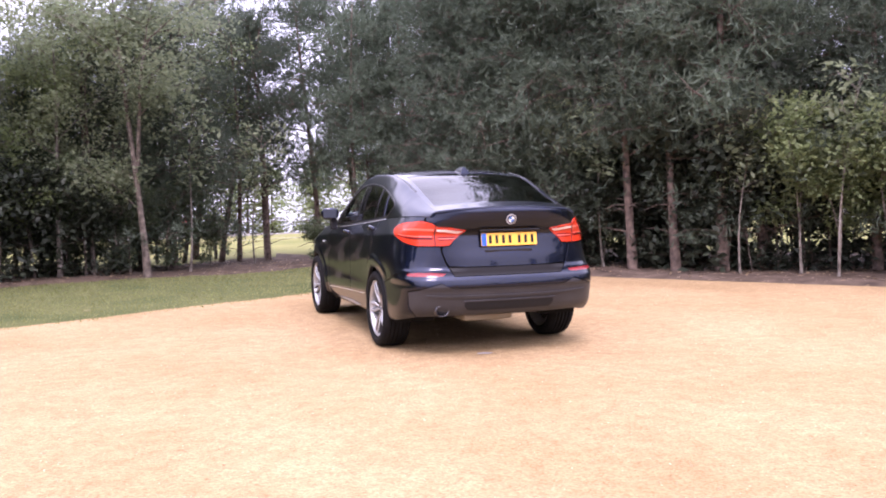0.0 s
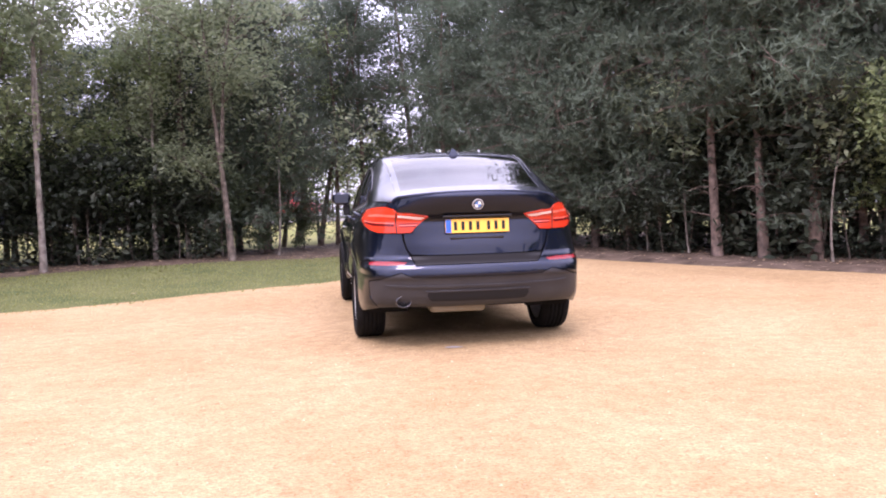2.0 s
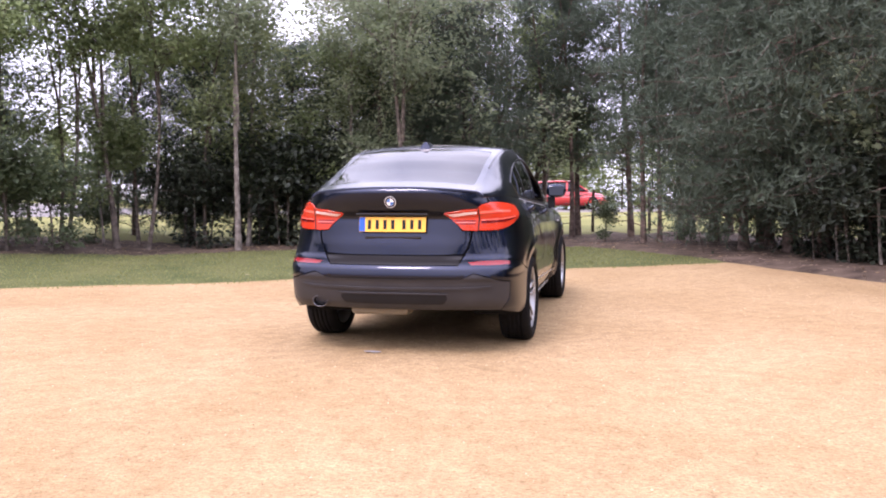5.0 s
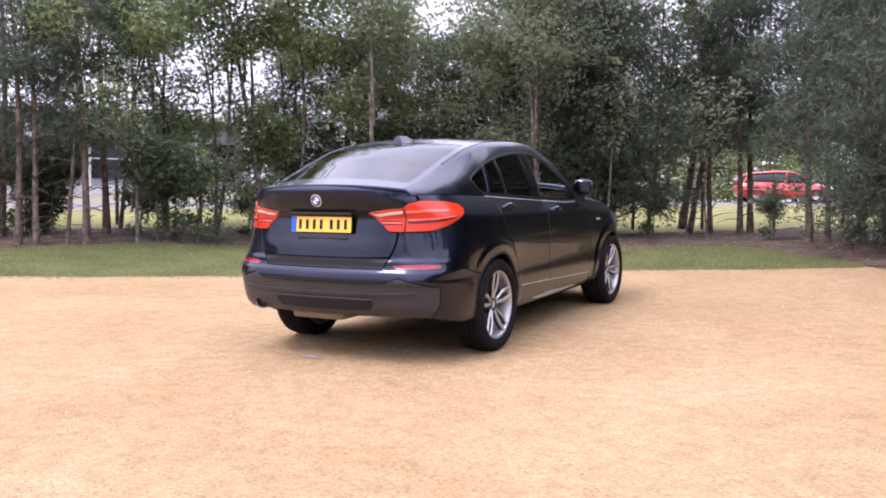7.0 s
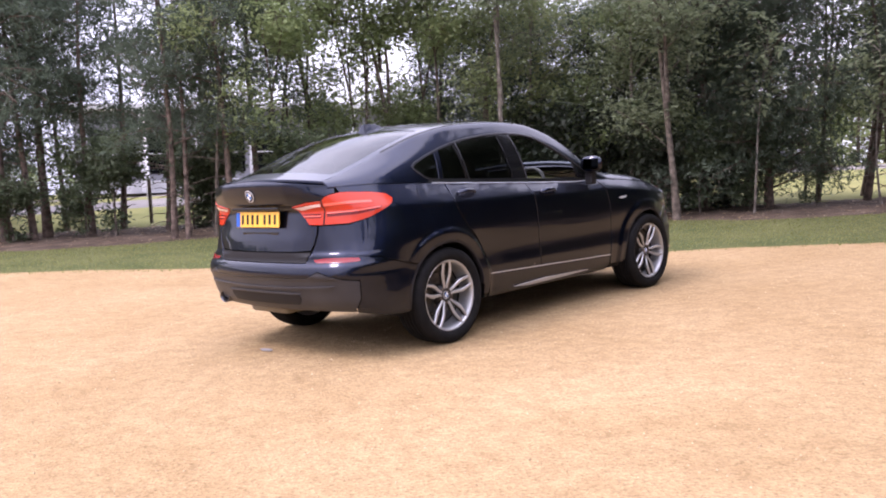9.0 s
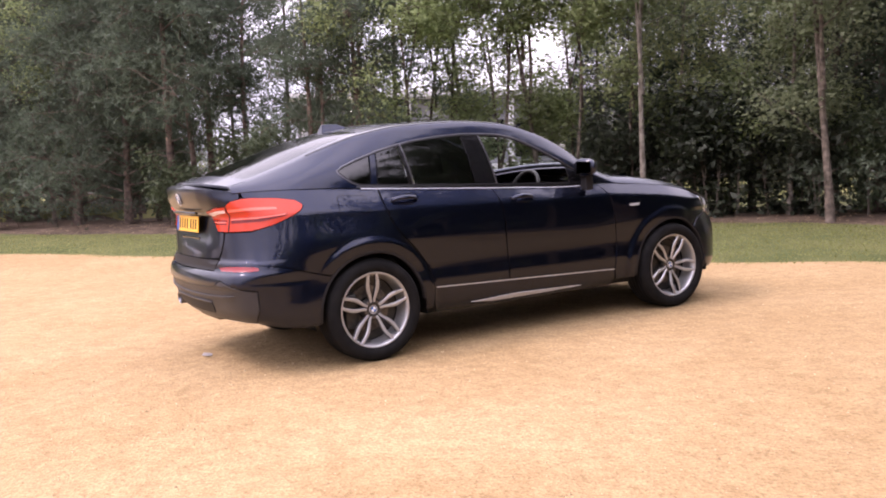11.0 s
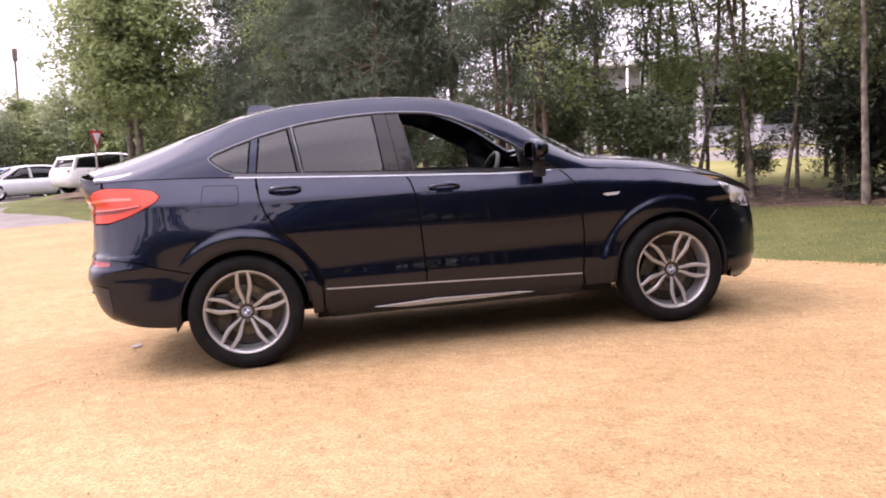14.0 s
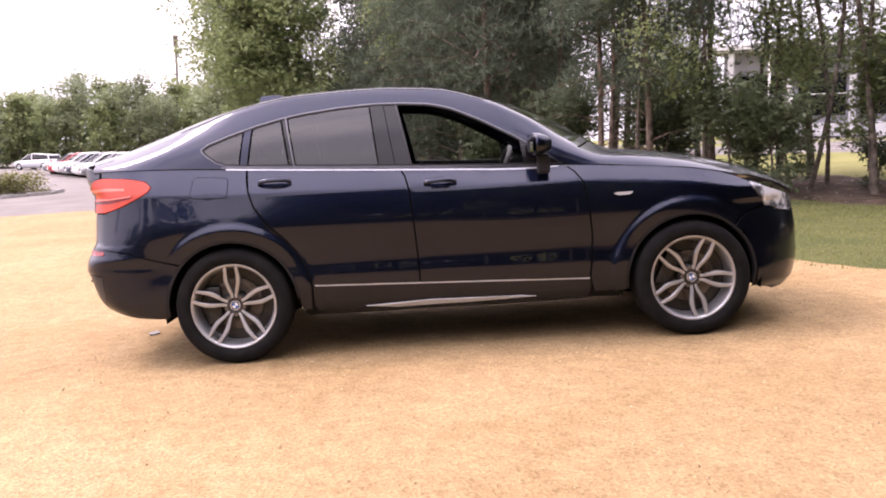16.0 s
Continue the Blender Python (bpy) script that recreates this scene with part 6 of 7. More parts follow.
# the wood goes on behind both belts
for i in range(9):
    x = -5.2 + 1.15 * i
    if x < -3.0:
        plant(far_pine, x + rng.uniform(-0.4, 0.4), 15.2 + rng.uniform(-0.5, 0.9), rng.uniform(0.55, 0.65), rng.uniform(0, 360), label="tall dark tree deep in the wood")
    elif x > 2.2:
        plant(pines[i % 2], x + rng.uniform(-0.4, 0.4), 16.2 + rng.uniform(-0.5, 1.6), rng.uniform(0.95, 1.1), rng.uniform(0, 360), lean=rng.uniform(-2, 9))
for i in range(7):
    t, d = 0.2 + 1.5 * i, 6.3 + rng.uniform(-0.4, 0.6)
    plant(far_pine, 3.3 + 0.573 * t + 0.82 * d, 7.5 - 0.82 * t + 0.573 * d, rng.uniform(0.8, 0.95) * (0.55 if t > 6 else 1.0), rng.uniform(0, 360), label="tall dark tree deep in the wood")
# tall pines that overhang the yard's edge
tall_pine = tagged(make_tree("pine_tree", 66, 14.2, 0.12, 5.6, 2.6, M_PINE_BARK, M_NEEDLE, 330, 8, 0.26, 0.26, 0.3, kind="pine"), "tall pine with a high bare trunk at the yard's edge", "pine tree", "pines of the belt")
for t, d in ((0.6, 2.7), (2.0, 2.9), (3.4, 3.2)):
    plant(tall_pine, 3.3 + 0.573 * t + 0.82 * d, 7.5 - 0.82 * t + 0.573 * d, rng.uniform(0.8, 0.95), rng.uniform(0, 360))
# undergrowth in the corner and along the belt
for x, y, s in ((-2.4, 12.2, 0.8), (-3.1, 11.6, 0.7), (1.0, 12.9, 0.4), (2.8, 11.2, 0.6), (3.3, 10.6, 0.6), (-1.4, 13.0, 0.45)):
    plant(shrubs[0], x, y, s, rng.uniform(0, 360))
for i in range(46):
    x = -17 + i * 0.41
    d = soil_width(x) + rng.uniform(1.0, 3.4)
    y = lawn_edge(x) + d / 0.873
    if wood_dist(x, y) < -3.0 and rng.random() < (0.42 if x < -7.5 else 0.7):
        plant(shrubs[rng.choice((0, 0, 2, 2, 1))], x, y, rng.uniform(0.55, 0.95), rng.uniform(0, 360))
for x, y, s in ((-9.2, 6.4, 0.85), (-8.7, 6.9, 0.75), (-11.9, 5.6, 0.7), (-13.1, 6.4, 0.8)):
    plant(shrubs[0], x, y, s, rng.uniform(0, 360))
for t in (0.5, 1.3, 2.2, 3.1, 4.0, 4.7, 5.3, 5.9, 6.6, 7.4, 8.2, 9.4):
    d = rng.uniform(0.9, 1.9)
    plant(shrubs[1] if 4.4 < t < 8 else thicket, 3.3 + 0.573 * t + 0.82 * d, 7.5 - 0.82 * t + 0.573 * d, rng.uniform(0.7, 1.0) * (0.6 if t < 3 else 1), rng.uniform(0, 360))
# thicket that fills the belts at eye height, its near-black leaves standing for shade
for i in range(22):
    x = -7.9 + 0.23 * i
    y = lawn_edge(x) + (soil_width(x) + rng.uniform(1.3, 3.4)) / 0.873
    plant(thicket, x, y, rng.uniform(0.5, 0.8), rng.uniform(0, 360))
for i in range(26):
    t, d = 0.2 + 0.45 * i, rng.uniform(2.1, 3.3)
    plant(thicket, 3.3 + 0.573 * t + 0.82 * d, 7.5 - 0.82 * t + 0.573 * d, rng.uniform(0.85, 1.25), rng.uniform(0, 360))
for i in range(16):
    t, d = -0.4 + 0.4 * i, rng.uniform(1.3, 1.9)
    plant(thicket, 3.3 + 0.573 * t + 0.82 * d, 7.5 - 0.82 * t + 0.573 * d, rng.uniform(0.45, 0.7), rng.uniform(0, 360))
# unseen row of the same bushes, added to darken the car's reflections
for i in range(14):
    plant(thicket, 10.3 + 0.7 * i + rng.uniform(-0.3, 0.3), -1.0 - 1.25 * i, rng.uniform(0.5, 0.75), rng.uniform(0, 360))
# trees that close the yard behind the way the camera comes
for i in range(20):
    a = i / 19
    x, y = 11.0 + 9 * math.sin(a * 1.5) - 24 * max(0, a - 0.45), -2.5 - 24 * a
    plant((far_pine, far_trees[0], far_pine, far_trees[1])[i % 4], x + rng.uniform(-0.8, 0.8), y + rng.uniform(-0.8, 0.8), rng.uniform(0.45, 0.7), rng.uniform(0, 360))
for i in range(9):
    plant((far_pine, far_trees[1])[i % 2], 9.3 + 0.62 * i + rng.uniform(-0.3, 0.3), -0.2 - 0.95 * i, rng.uniform(0.28, 0.42), rng.uniform(0, 360))
for i in range(10):
    plant((far_trees[1], far_pine)[i % 2], 12.2 + 0.75 * i + rng.uniform(-0.3, 0.3), -1.4 - 1.35 * i, rng.uniform(0.38, 0.6), rng.uniform(0, 360))


for proto in broad + pines + shrubs + [far_pine, thicket, sapling, slim_pine]:
    if proto.name not in used:
        plant(proto, -12.0 + rng.uniform(-3, 3), 8.2, 0.9)


# ---- car park side: kerbed bed, sign, cars, distant trees ----
plant(specimen, -24.4, -4.3, 1.05, 20)
plant(specimen, -26.2, -4.9, 1.0, 140)
for x, y, s in ((-22.8, -1.2, 0.9), (-24.2, -1.8, 0.9), (-21.6, 0.2, 0.9)):
    plant(shrubs[2], x, y, s, rng.uniform(0, 360), label="low clipped green bush in the kerbed bed")


def tone_mat(name, rgb):
    m = mat(name, rgb, 0.3, 0.0, 0.5, 1.0)
    return varied(m, tuple(c * 0.92 for c in rgb), tuple(min(1, c * 1.04) for c in rgb), 3, 4)


def small_car(paint, length=4.3, height=1.45, wide=1.78):
    """A parked car: body, cabin glass, roof, four wheels and lamps under one Empty."""
    root = new("parked_car")
    L, H, W = length / 2, height, wide / 2

    def loft(stations, name, m, label=""):
        verts, faces = [], []
        n = len(stations[0][1])
        for y, sec in stations:
            verts += [(x, y, z) for x, z in sec]
        for i in range(len(stations) - 1):
            for j in range(n):
                a, b = i * n + j, i * n + (j + 1) % n
                faces.append((a, b, b + n, a + n))
        faces += [tuple(reversed(range(n))), tuple(range((len(stations) - 1) * n, len(stations) * n))]
        ob = mesh_ob(name, verts, faces, [m], root, True)
        if label:
            tagged(ob, label)
        return ob

    def sec(w, z0, z1, r=0.14):
        return [(-w + r, z0), (w - r, z0), (w, z0 + r), (w * 1.0, (z0 + z1) / 2), (w - r * 0.4, z1 - r * 0.6), (w - r * 1.3, z1), (-w + r * 1.3, z1), (-w + r * 0.4, z1 - r * 0.6), (-w, (z0 + z1) / 2), (-w, z0 + r)]
    loft([(-L, sec(W * 0.80, 0.42, H * 0.60)), (-L + 0.12, sec(W * 0.93, 0.26, H * 0.66)), (-L + 0.6, sec(W, 0.2, H * 0.67)), (0, sec(W, 0.2, H * 0.65)), (L - 1.0, sec(W, 0.2, H * 0.62)), (L - 0.25, sec(W * 0.93, 0.22, H * 0.54)), (L, sec(W * 0.72, 0.34, H * 0.44))], "body", paint)

    def cab(w, z):
        return [(-w, H * 0.62), (w, H * 0.62), (w * 0.98, H * 0.7), (w * 0.86, z - 0.03), (w * 0.78, z), (-w * 0.78, z), (-w * 0.86, z - 0.03), (-w * 0.98, H * 0.7)]
    loft([(-L + 0.25, cab(W * 0.78, H * 0.70)), (-L + 0.62, cab(W * 0.86, H * 0.95)), (-0.1, cab(W * 0.88, H - 0.012)), (0.35, cab(W * 0.87, H * 0.965)), (1.05, cab(W * 0.84, H * 0.67))], "cabin_glass", M_GLOSS_BLACK, "dark car windows")
    def lid(w, z):
        return [(-w, z - 0.075), (w, z - 0.075), (w * 0.97, z - 0.03), (w * 0.85, z + 0.006), (-w * 0.85, z + 0.006), (-w * 0.97, z - 0.03)]
    loft([(-L + 0.30, lid(W * 0.74, H * 0.90)), (-L + 0.62, lid(W * 0.79, H * 0.955)), (-0.5, lid(W * 0.80, H + 0.012)), (0.05, lid(W * 0.80, H + 0.006)), (0.42, lid(W * 0.77, H * 0.965))], "roof", paint)
    for sgn in (-1, 1):
        for y0, y1, zt in ((-L + 0.42, -L + 0.22, H * 0.93), (0.02, -0.04, H * 0.97), (0.42, 1.1, H * 0.94)):
            mesh_ob("pillar", [(sgn * W * k, y, z) for k, y, z in ((0.775, y0 - 0.05, zt), (0.775, y0 + 0.05, zt), (0.90, y1 + 0.06, H * 0.64), (0.90, y1 - 0.06, H * 0.64), (0.70, y0 - 0.05, zt), (0.70, y0 + 0.05, zt), (0.82, y1 + 0.06, H * 0.64), (0.82, y1 - 0.06, H * 0.64))], [(0, 1, 2, 3), (4, 7, 6, 5), (0, 4, 5, 1), (1, 5, 6, 2), (2, 6, 7, 3), (3, 7, 4, 0)], [paint], root, False)
    for s in (-1, 1):
        for y in (-L + 0.78, L - 0.82):
            w = part("wheel", lathe_bm([(-0.1, 0.2), (-0.1, 0.30), (-0.07, 0.325), (0.07, 0.325), (0.1, 0.30), (0.1, 0.2)], 24), M_RUBBER, root, "", True)
            w.location = (s * (W - 0.10), y, 0.325)
            rim = part("rim", lathe_bm([(s * 0.085, 0.0), (s * 0.09, 0.06), (s * 0.07, 0.19), (s * 0.102, 0.205)], 20), M_ALLOY, w, "", True)
        part("headlight", box_bm(0.34, 0.10, 0.13, (s * W * 0.62, L - 0.10, H * 0.44), 0.03, 2), M_CHROME, root)
        part("tail_lamp", box_bm(0.26, 0.08, 0.14, (s * W * 0.68, -L + 0.07, H * 0.56), 0.03, 2), M_RED, root)
    part("number_plate", box_bm(0.5, 0.02, 0.11, (0, L + 0.0, H * 0.30), 0.004, 1), M_EMBLEM_WHITE, root)
    return root


TONES = [("white", tone_mat("white_paint", (0.75, 0.75, 0.76))), ("silver", tone_mat("silver_paint", (0.42, 0.43, 0.45))), ("blue", tone_mat("blue_paint", (0.02, 0.08, 0.32))), ("red", tone_mat("red_paint", (0.45, 0.02, 0.015))),
         ("dark blue", tone_mat("dark_blue_paint", (0.015, 0.02, 0.05))), ("grey", tone_mat("grey_paint", (0.12, 0.12, 0.13)))]
proto_cars = {}


def park(tone, x, y, turn, big=False, where="parked in the car park"):
    key = (tone, big)
    m = pose(x, y, ground_z(x, y), 0, 0, turn)
    if key not in proto_cars:
        ob = small_car(dict(TONES)[tone], 4.55 if big else 4.25, 1.68 if big else 1.44)
        ob.matrix_basis = m
        proto_cars[key] = ob
    else:
        ob = copy_thing(proto_cars[key], m)
    tagged(ob, f"{tone} {'tall family car' if big else 'hatchback car'} {where}", "car", "parked cars")


park("white", -29.4, -6.1, 39)
for i, tone in enumerate(("silver", "blue", "silver", "white", "grey", "white", "dark blue", "silver", "white", "red", "grey")):
    park(tone, -34.6 - 2.25 * i, -10.6 - 1.3 * i, -150)
park("silver", -73.0, -33.0, 160)
# on the road behind the belt
for tone, x, y, turn, big in (("red", -2.2, 38.6, -68, False), ("white", -23.4, 36.6, -75, True), ("dark blue", -12.5, 34.0, -68, False)):
    park(tone, x, y, turn, big, "standing on the road beyond the trees")

# give-way sign
sign = tagged(new("road_sign"), "inverted white triangle road sign with red border on grey post", "road sign")
sx, sy = -22.4, -5.3
part("post", lathe_bm([(0, 0.038), (2.9, 0.038), (2.9, 0.0)], 12), M_STEEL, sign).matrix_basis = pose(0, 0, 0, 0, -90, 0)
M_SIGN_RED = mat("sign_red", (0.55, 0.02, 0.02), 0.4)


def triangle(r, d, m):
    bm = bmesh.new()
    a = [bm.verts.new((x, r * math.cos(t), r * math.sin(t))) for x in (0, d) for t in (radians(30), radians(150), radians(270))]
    for f in ((0, 1, 2), (5, 4, 3), (0, 3, 4, 1), (1, 4, 5, 2), (2, 5, 3, 0)):
        bm.faces.new([a[i] for i in f])
    bmesh.ops.recalc_face_normals(bm, faces=bm.faces[:])
    return bm


face = part("plate", triangle(0.46, 0.02, 0), M_SIGN_RED, sign)
face.matrix_basis = pose(0.045, 0, 2.6)
inner = part("white_field", triangle(0.30, 0.004, 0), M_EMBLEM_WHITE, face)
inner.matrix_basis = pose(0.0205, 0, 0)
sign.matrix_basis = pose(sx, sy, ground_z(sx, sy), 0, 0, 68) @ Matrix.Scale(0.8, 4)


# kerbs of the beds
def kerb_run(name, pts, label):
    root = tagged(new(name), label, "kerb", kind="structure")
    shared = None
    for (ax, ay), (bx, by) in zip(pts, pts[1:]):
        ln = math.hypot(bx - ax, by - ay)
        n = max(1, round(ln / 0.915))
        for i in range(n):
            f = (i + 0.5) / n
            x, y = ax + (bx - ax) * f, ay + (by - ay) * f
            if shared is None:
                bm = box_bm(0.905, 0.125, 0.25, (0, 0, 0.0), 0.015, 2)
                shared = part("kerb_stone", bm, M_KERB, root)
                ob = shared
            else:
                ob = new("kerb_stone", shared.data)
                ob.parent = root
            ob.matrix_basis = pose(x, y, ground_z(x, y), 0, 0, math.degrees(math.atan2(by - ay, bx - ax)))
    return root


kerb_run("kerb", [(-17.6, -3.9), (-19.0, -4.6), (-21.6, -5.4), (-24.6, -5.9), (-26.6, -5.2), (-28.0, -3.0)], "low concrete kerb round the planted bed")
kerb_run("kerb", [(-25.2, -12.0), (-24.2, -13.2), (-23.4, -18.0), (-26.0, -18.6), (-27.4, -14.0), (-26.6, -12.2), (-25.2, -12.0)], "low concrete kerb round a hedge island")


def hedge(pts, wide, high):
    rs = np.random.default_rng(77)
    cs = []
    for (ax, ay), (bx, by) in zip(pts, pts[1:]):
        n = int(math.hypot(bx - ax, by - ay) * 130)
        for i in range(n):
            f = rs.uniform(0, 1)
            x, y = ax + (bx - ax) * f + rs.normal(0, wide * 0.35), ay + (by - ay) * f + rs.normal(0, wide * 0.35)
            cs.append((x, y, ground_z(x, y) + rs.uniform(0.1, high)))
    ob = new("hedge", quads_mesh("hedge", leaf_cloud(rs, cs, 0.16, 14, 0.12, 0.1), M_HEDGE))
    return tagged(ob, "low clipped green hedge on the kerbed island", "hedge", kind="stuff")


hedge([(-21.8, -4.8), (-19.6, -4.0), (-18.8, -2.4), (-19.6, -0.9)], 0.7, 0.95)
hedge([(-25.8, -12.9), (-25.2, -15.0), (-24.7, -17.6)], 0.8, 0.75)

# traffic cone behind the hedge
cone = tagged(new("traffic_cone"), "orange traffic cone with a white band behind the hedge", "traffic cone")
M_ORANGE = mat("orange_plastic", (0.75, 0.13, 0.03), 0.5)
part("base", box_bm(0.46, 0.46, 0.05, (0, 0, 0.025), 0.012), M_BLACK, cone)
for nm, prof, m in (("lower_cone", [(0.05, 0.17), (0.45, 0.105)], M_ORANGE), ("white_band", [(0.45, 0.107), (0.72, 0.066)], M_EMBLEM_WHITE), ("tip", [(0.72, 0.064), (1.0, 0.022), (1.0, 0.0)], M_ORANGE)):
    c = part(nm, lathe_bm(prof, 24), m, cone, "", True)
    c.matrix_basis = pose(0, 0, 0, 0, -90, 0)
cone.matrix_basis = pose(-23.0, -1.9, ground_z(-23.0, -1.9))

# trees beyond the car park and the road
for i in range(64):
    f = i / 63
    x, y = -82 - 10 * math.sin(f * 2.2) + (i % 2) * -4 + rng.uniform(-1.5, 1.5), 14 - 100 * f + rng.uniform(-1, 1)
    plant(far_trees[2 - 2 * (i % 2)], x, y, 1.15 + 0.35 * smooth(-26, -8, y) + rng.uniform(-0.16, 0.2), rng.uniform(0, 360), sink=0.5)
for i in range(44):
    f = i / 43
    plant(far_trees[(2, 0, 1)[i % 3]], -78 - 8 * math.sin(f * 2.2) + rng.uniform(-2, 2), 2 - 66 * f + rng.uniform(-1, 1), rng.uniform(0.85, 1.2), rng.uniform(0, 360), sink=0.5)
for i in range(60):
    x = -66 + 1.75 * i + rng.uniform(-0.8, 0.8)
    plant(far_trees[2 - 2 * (i % 2)], x, road_mid(x) + 9 + rng.uniform(-2, 4), rng.uniform(0.42, 0.66) * (1.5 if x > -14 else 1.0), rng.uniform(0, 360), sink=0.5, label="bushy tree of the far verge beyond the road")

for i in range(8):
    plant(far_trees[(2, 0, 1)[i % 3]], -15 + 1.9 * i + rng.uniform(-0.6, 0.6), 52 + rng.uniform(-1.5, 1.5), rng.uniform(0.85, 1.15), rng.uniform(0, 360), sink=0.4, label="bushy tree of the far verge beyond the road")

# low glazed office beyond the road
office = tagged(new("office_building"), "low grey office building with white columns and dark glazing", "building")
M_STUCCO = varied(mat("pale_stucco", (0.55, 0.55, 0.55), 0.8), (0.42, 0.42, 0.43), (0.56, 0.56, 0.56), 0.8, 6)
part("wall", box_bm(22, 8, 4.6, (0, 4.2, 2.3), 0.02, 1), mat("grey_wall", (0.22, 0.22, 0.24), 0.7), office)
part("roof", box_bm(23, 10, 0.35, (0, 4.0, 4.75), 0.05, 1), M_STUCCO, office)
part("plinth", box_bm(22.2, 0.3, 0.7, (0, 0.1, 0.35), 0.02, 1), M_STUCCO, office)
for i in range(8):
    part("column", box_bm(0.32, 0.32, 4.5, (-10.5 + 3 * i, -0.5, 2.25), 0.03, 1), M_STUCCO, office)
for i in range(7):
    wn = part("window", box_bm(2.3, 0.12, 2.2, (-9.0 + 3 * i, 0.18, 2.2), 0.02, 1), M_GLOSS_BLACK, office)
    part("frame", box_bm(2.4, 0.06, 0.08, (-9.0 + 3 * i, 0.09, 2.2), 0.01, 1), M_STUCCO, wn)
office.matrix_basis = pose(-38, 27, ground_z(-38, 27) - 0.1, 0, 0, 62)

# street lamps and a far mast
for x, y, h in ((-17.9, 22.8, 5.5), (-33.0, 16.0, 5.5)):
    lamp = tagged(new("street_lamp"), "pale grey street lamp post beside the road", "street lamp", "street lamps")
    part("post", lathe_bm([(0, 0.09), (1.2, 0.09), (1.25, 0.06), (h, 0.045), (h, 0.0)], 12), M_STEEL, lamp, "", True).matrix_basis = pose(0, 0, 0, 0, -90, 0)
    part("head", box_bm(0.25, 0.7, 0.1, (0, 0.35, h), 0.03, 2), M_STUCCO, lamp)
    lamp.matrix_basis = pose(x, y, ground_z(x, y), 0, 0, 30)
mast = tagged(new("mast"), "thin far mast above the distant trees", "mast")
part("pole", lathe_bm([(0, 0.14), (13.2, 0.12), (13.3, 0.28), (14.6, 0.28), (14.6, 0.0)], 10), M_BARK, mast).matrix_basis = pose(0, 0, 0, 0, -90, 0)
mast.matrix_basis = pose(-99.9, -27.9, ground_z(-99.9, -27.9))

# stake-and-wire fence behind the belt
fence = tagged(new("fence"), "thin wooden stake and wire fence behind the trees", "fence")
FX = [-16 + 1.5 * i for i in range(13)]
shared_post = None
for x in FX:
    y = lawn_edge(x) + 9.6 / 0.873
    if shared_post is None:
        ob = shared_post = part("post", box_bm(0.07, 0.07, 1.25, (0, 0, 0.5), 0.008, 1), M_BARK, fence)
    else:
        ob = new("post", shared_post.data)
        ob.parent = fence
    ob.matrix_basis = pose(x, y, ground_z(x, y), rng.uniform(-3, 3), rng.uniform(-3, 3), 20)
for h in (0.45, 0.95):
    wv, wf = [], []
    tube_data(wv, wf, [(x, lawn_edge(x) + 9.6 / 0.873, ground_z(x, lawn_edge(x) + 9.6 / 0.873) + h) for x in FX], [0.006] * len(FX), 5)
    mesh_ob("wire", wv, wf, [M_STEEL], fence)

# ---- ground cover ----
def scatter_grass():
    rs = np.random.default_rng(9)
    n = 34000
    x = rs.uniform(-16, 4.2, n)
    d = rs.uniform(-0.05, 1.0, n) ** 1.0
    v = np.empty((n, 3, 3))
    keep = []
    for i in range(n):
        w = soil_width(x[i])
        y = lawn_edge(x[i]) + (d[i] * w) / 0.873
        if wood_dist(x[i], y) > 0.1:
            continue
        z = ground_z(x[i], y) - 0.004
        a, h = rs.uniform(0, 6.28), rs.uniform(0.012, 0.036)
        c, s = math.cos(a), math.sin(a)
        v[i, 0] = (x[i] - c * 0.008, y - s * 0.008, z)
        v[i, 1] = (x[i] + c * 0.008, y + s * 0.008, z)
        v[i, 2] = (x[i] + rs.normal(0, 0.02), y + rs.normal(0, 0.02), z + h)
        keep.append(i)
    ob = new("grass", quads_mesh("grass", v[keep].reshape(-1, 3), M_BLADE, 3))
    tagged(ob, "short mown grass blades of the lawn strip", "grass", kind="stuff")


scatter_grass()


def scatter_litter():
    """Fallen leaves and bark scraps on soil, lawn and gravel."""
    rs = np.random.default_rng(19)
    cs = []
    while len(cs) < 2600:
        x = rs.uniform(-17, 9)
        y = rs.uniform(-2, 14)
        dl, dw = lawn_dist(x, y), wood_dist(x, y)
        on_soil = (dl > soil_width(x) - 0.1 and dl < 8.5) or (0.1 < dw < 2.5)
        on_lawn = 0 < dl < soil_width(x) and rs.random() < 0.006
        if on_soil or on_lawn:
            cs.append((x, y, ground_z(x, y) + 0.012))
    v = leaf_cloud(rs, cs, 0.02, 1, 0.09, 0.0, 0.5)
    v = v.reshape(-1, 4, 3)
    v[:, :, 2] = v[:, :1, 2] + (v[:, :, 2] - v[:, :1, 2]) * 0.25
    ob = new("leaf_litter", quads_mesh("leaf_litter", v.reshape(-1, 3), M_DRY))
    tagged(ob, "dry brown fallen leaves and bark scraps on soil and lawn", "leaf litter", kind="stuff")


scatter_litter()


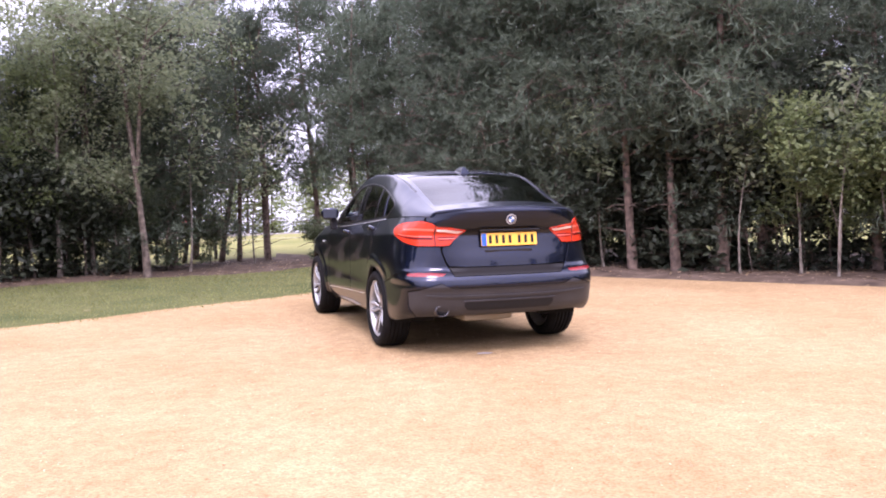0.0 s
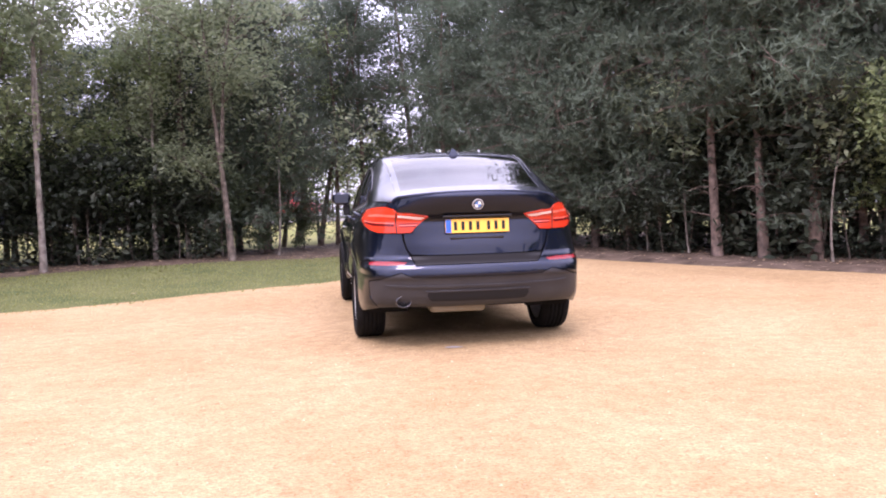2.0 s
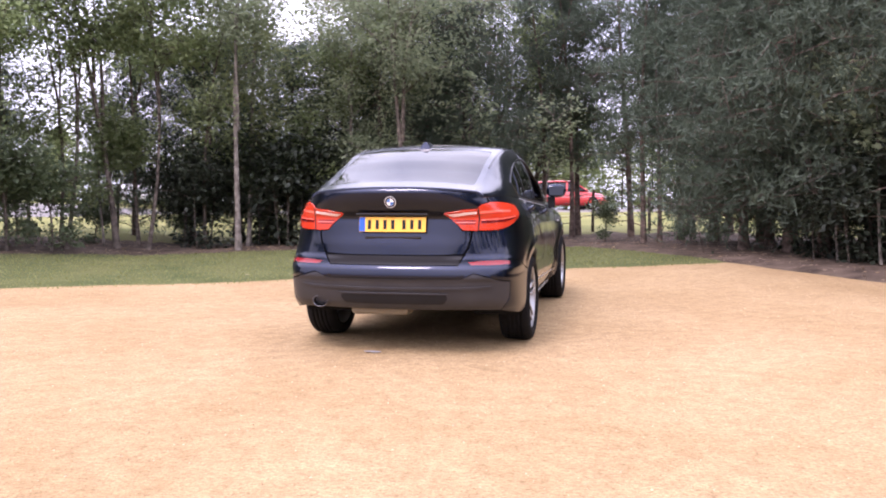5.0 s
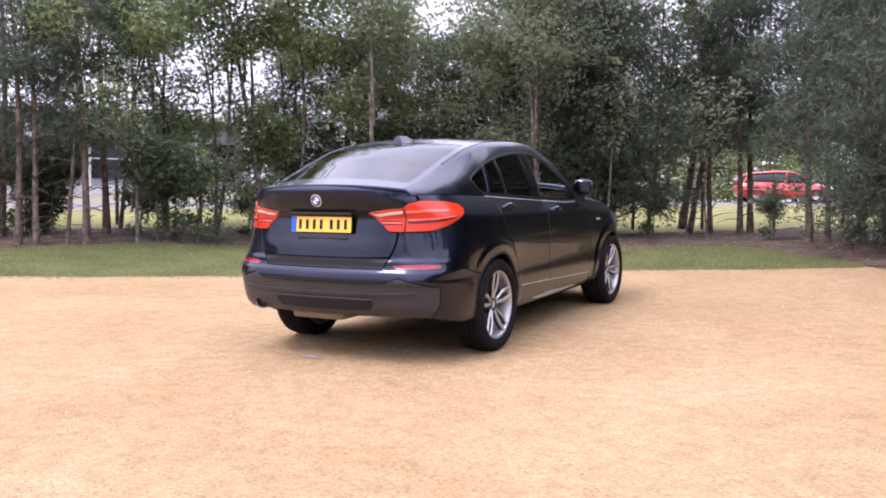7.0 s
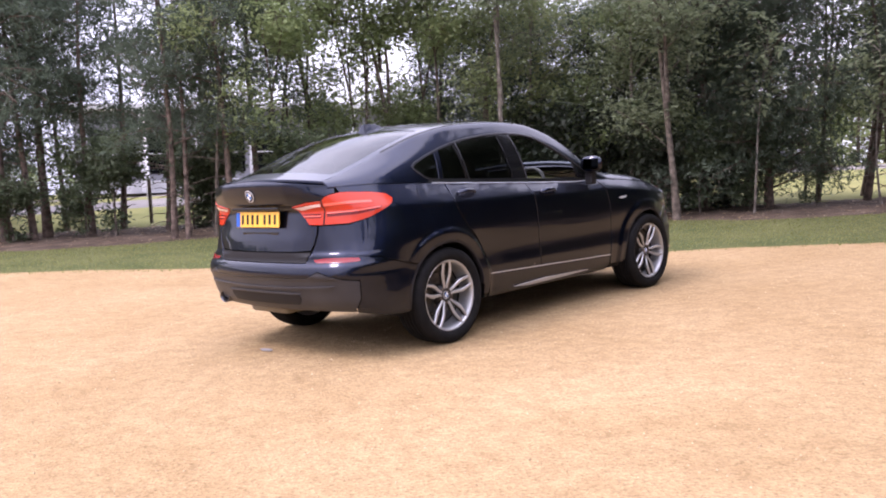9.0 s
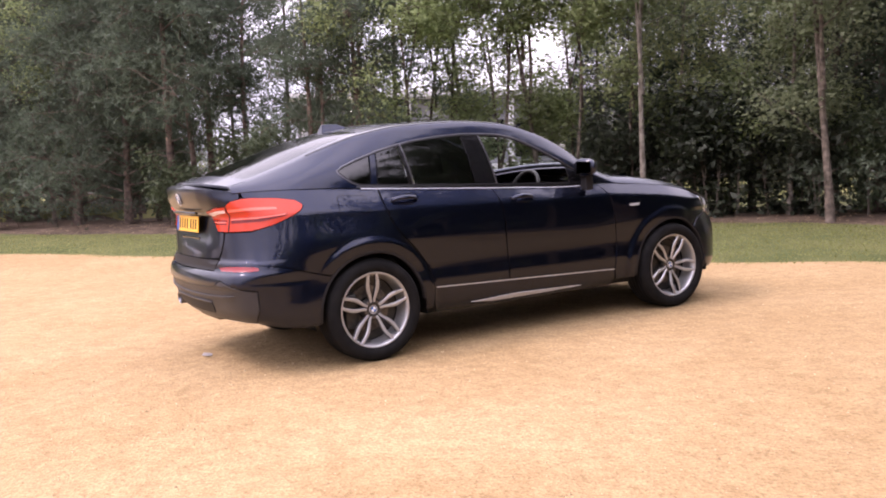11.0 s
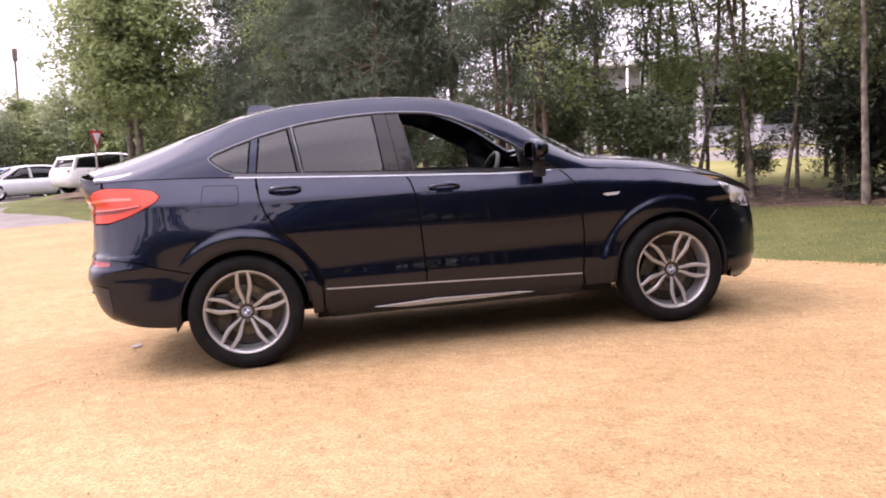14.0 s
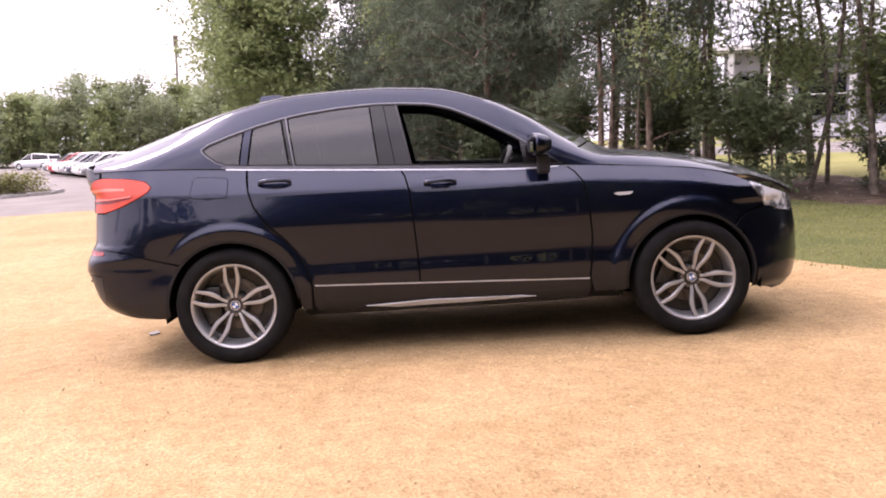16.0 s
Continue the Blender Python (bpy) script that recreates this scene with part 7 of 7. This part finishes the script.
def scatter_stones():
    """Loose pebbles on the gravel near the camera's way."""
    rs = np.random.default_rng(29)
    n = 9000
    v = np.empty((n, 4, 3, 3))
    for i in range(n):
        x, y = rs.uniform(-6, 8), rs.uniform(-8, 5)
        while lawn_dist(x, y) > -0.1 or wood_dist(x, y) > 0:
            x, y = rs.uniform(-6, 8), rs.uniform(-8, 5)
        z, r = ground_z(x, y), rs.uniform(0.004, 0.011)
        a = rs.uniform(0, 6.28)
        b = [np.array([x + r * math.cos(a + k * 2.09) * rs.uniform(0.7, 1.2), y + r * math.sin(a + k * 2.09) * rs.uniform(0.7, 1.2), z - 0.001]) for k in range(3)]
        top = np.array([x, y, z + r * rs.uniform(0.6, 1.1)])
        for k in range(3):
            v[i, k] = (b[k], b[(k + 1) % 3], top)
        v[i, 3] = (b[0], b[2], b[1])
    ob = new("pebbles", quads_mesh("pebbles", v.reshape(-1, 3), M_PEBBLE, 3))
    tagged(ob, "loose golden pebbles on the gravel yard", "pebbles", kind="stuff")


M_PEBBLE = varied(mat("golden_pebble", (0.5, 0.38, 0.24), 0.85, spec=0.2), (0.24, 0.165, 0.09), (0.46, 0.36, 0.23), 25, 3, 0.35, 0.65)
scatter_stones()


# ---- scraps on the gravel ----
def scrap(name, x, y, r, material, label, lift):
    bm = bmesh.new()
    rs = random.Random(3)
    top = [bm.verts.new((x + r * (1.5 if abs(math.cos(a)) > 0.6 else 0.9) * math.cos(a) * rs.uniform(0.7, 1.2), y + r * 0.7 * math.sin(a) * rs.uniform(0.7, 1.2), ground_z(x, y) + lift + 0.004 * rs.random())) for a in [i * math.pi / 6 for i in range(12)]]
    bm.faces.new(top)
    r2 = bmesh.ops.extrude_face_region(bm, geom=bm.faces[:])
    bmesh.ops.translate(bm, vec=(0, 0, -0.004), verts=[v for v in r2["geom"] if isinstance(v, bmesh.types.BMVert)])
    bmesh.ops.recalc_face_normals(bm, faces=bm.faces[:])
    me = bpy.data.meshes.new(name)
    bm.to_mesh(me)
    bm.free()
    me.materials.append(material)
    tagged(new(name, me), label, name.replace("_", " "))


scrap("paper_scrap", -0.2, -0.86, 0.05, mat("grey_paper", (0.28, 0.265, 0.265), 0.8), "small grey paper scrap lying on the gravel", 0.010)
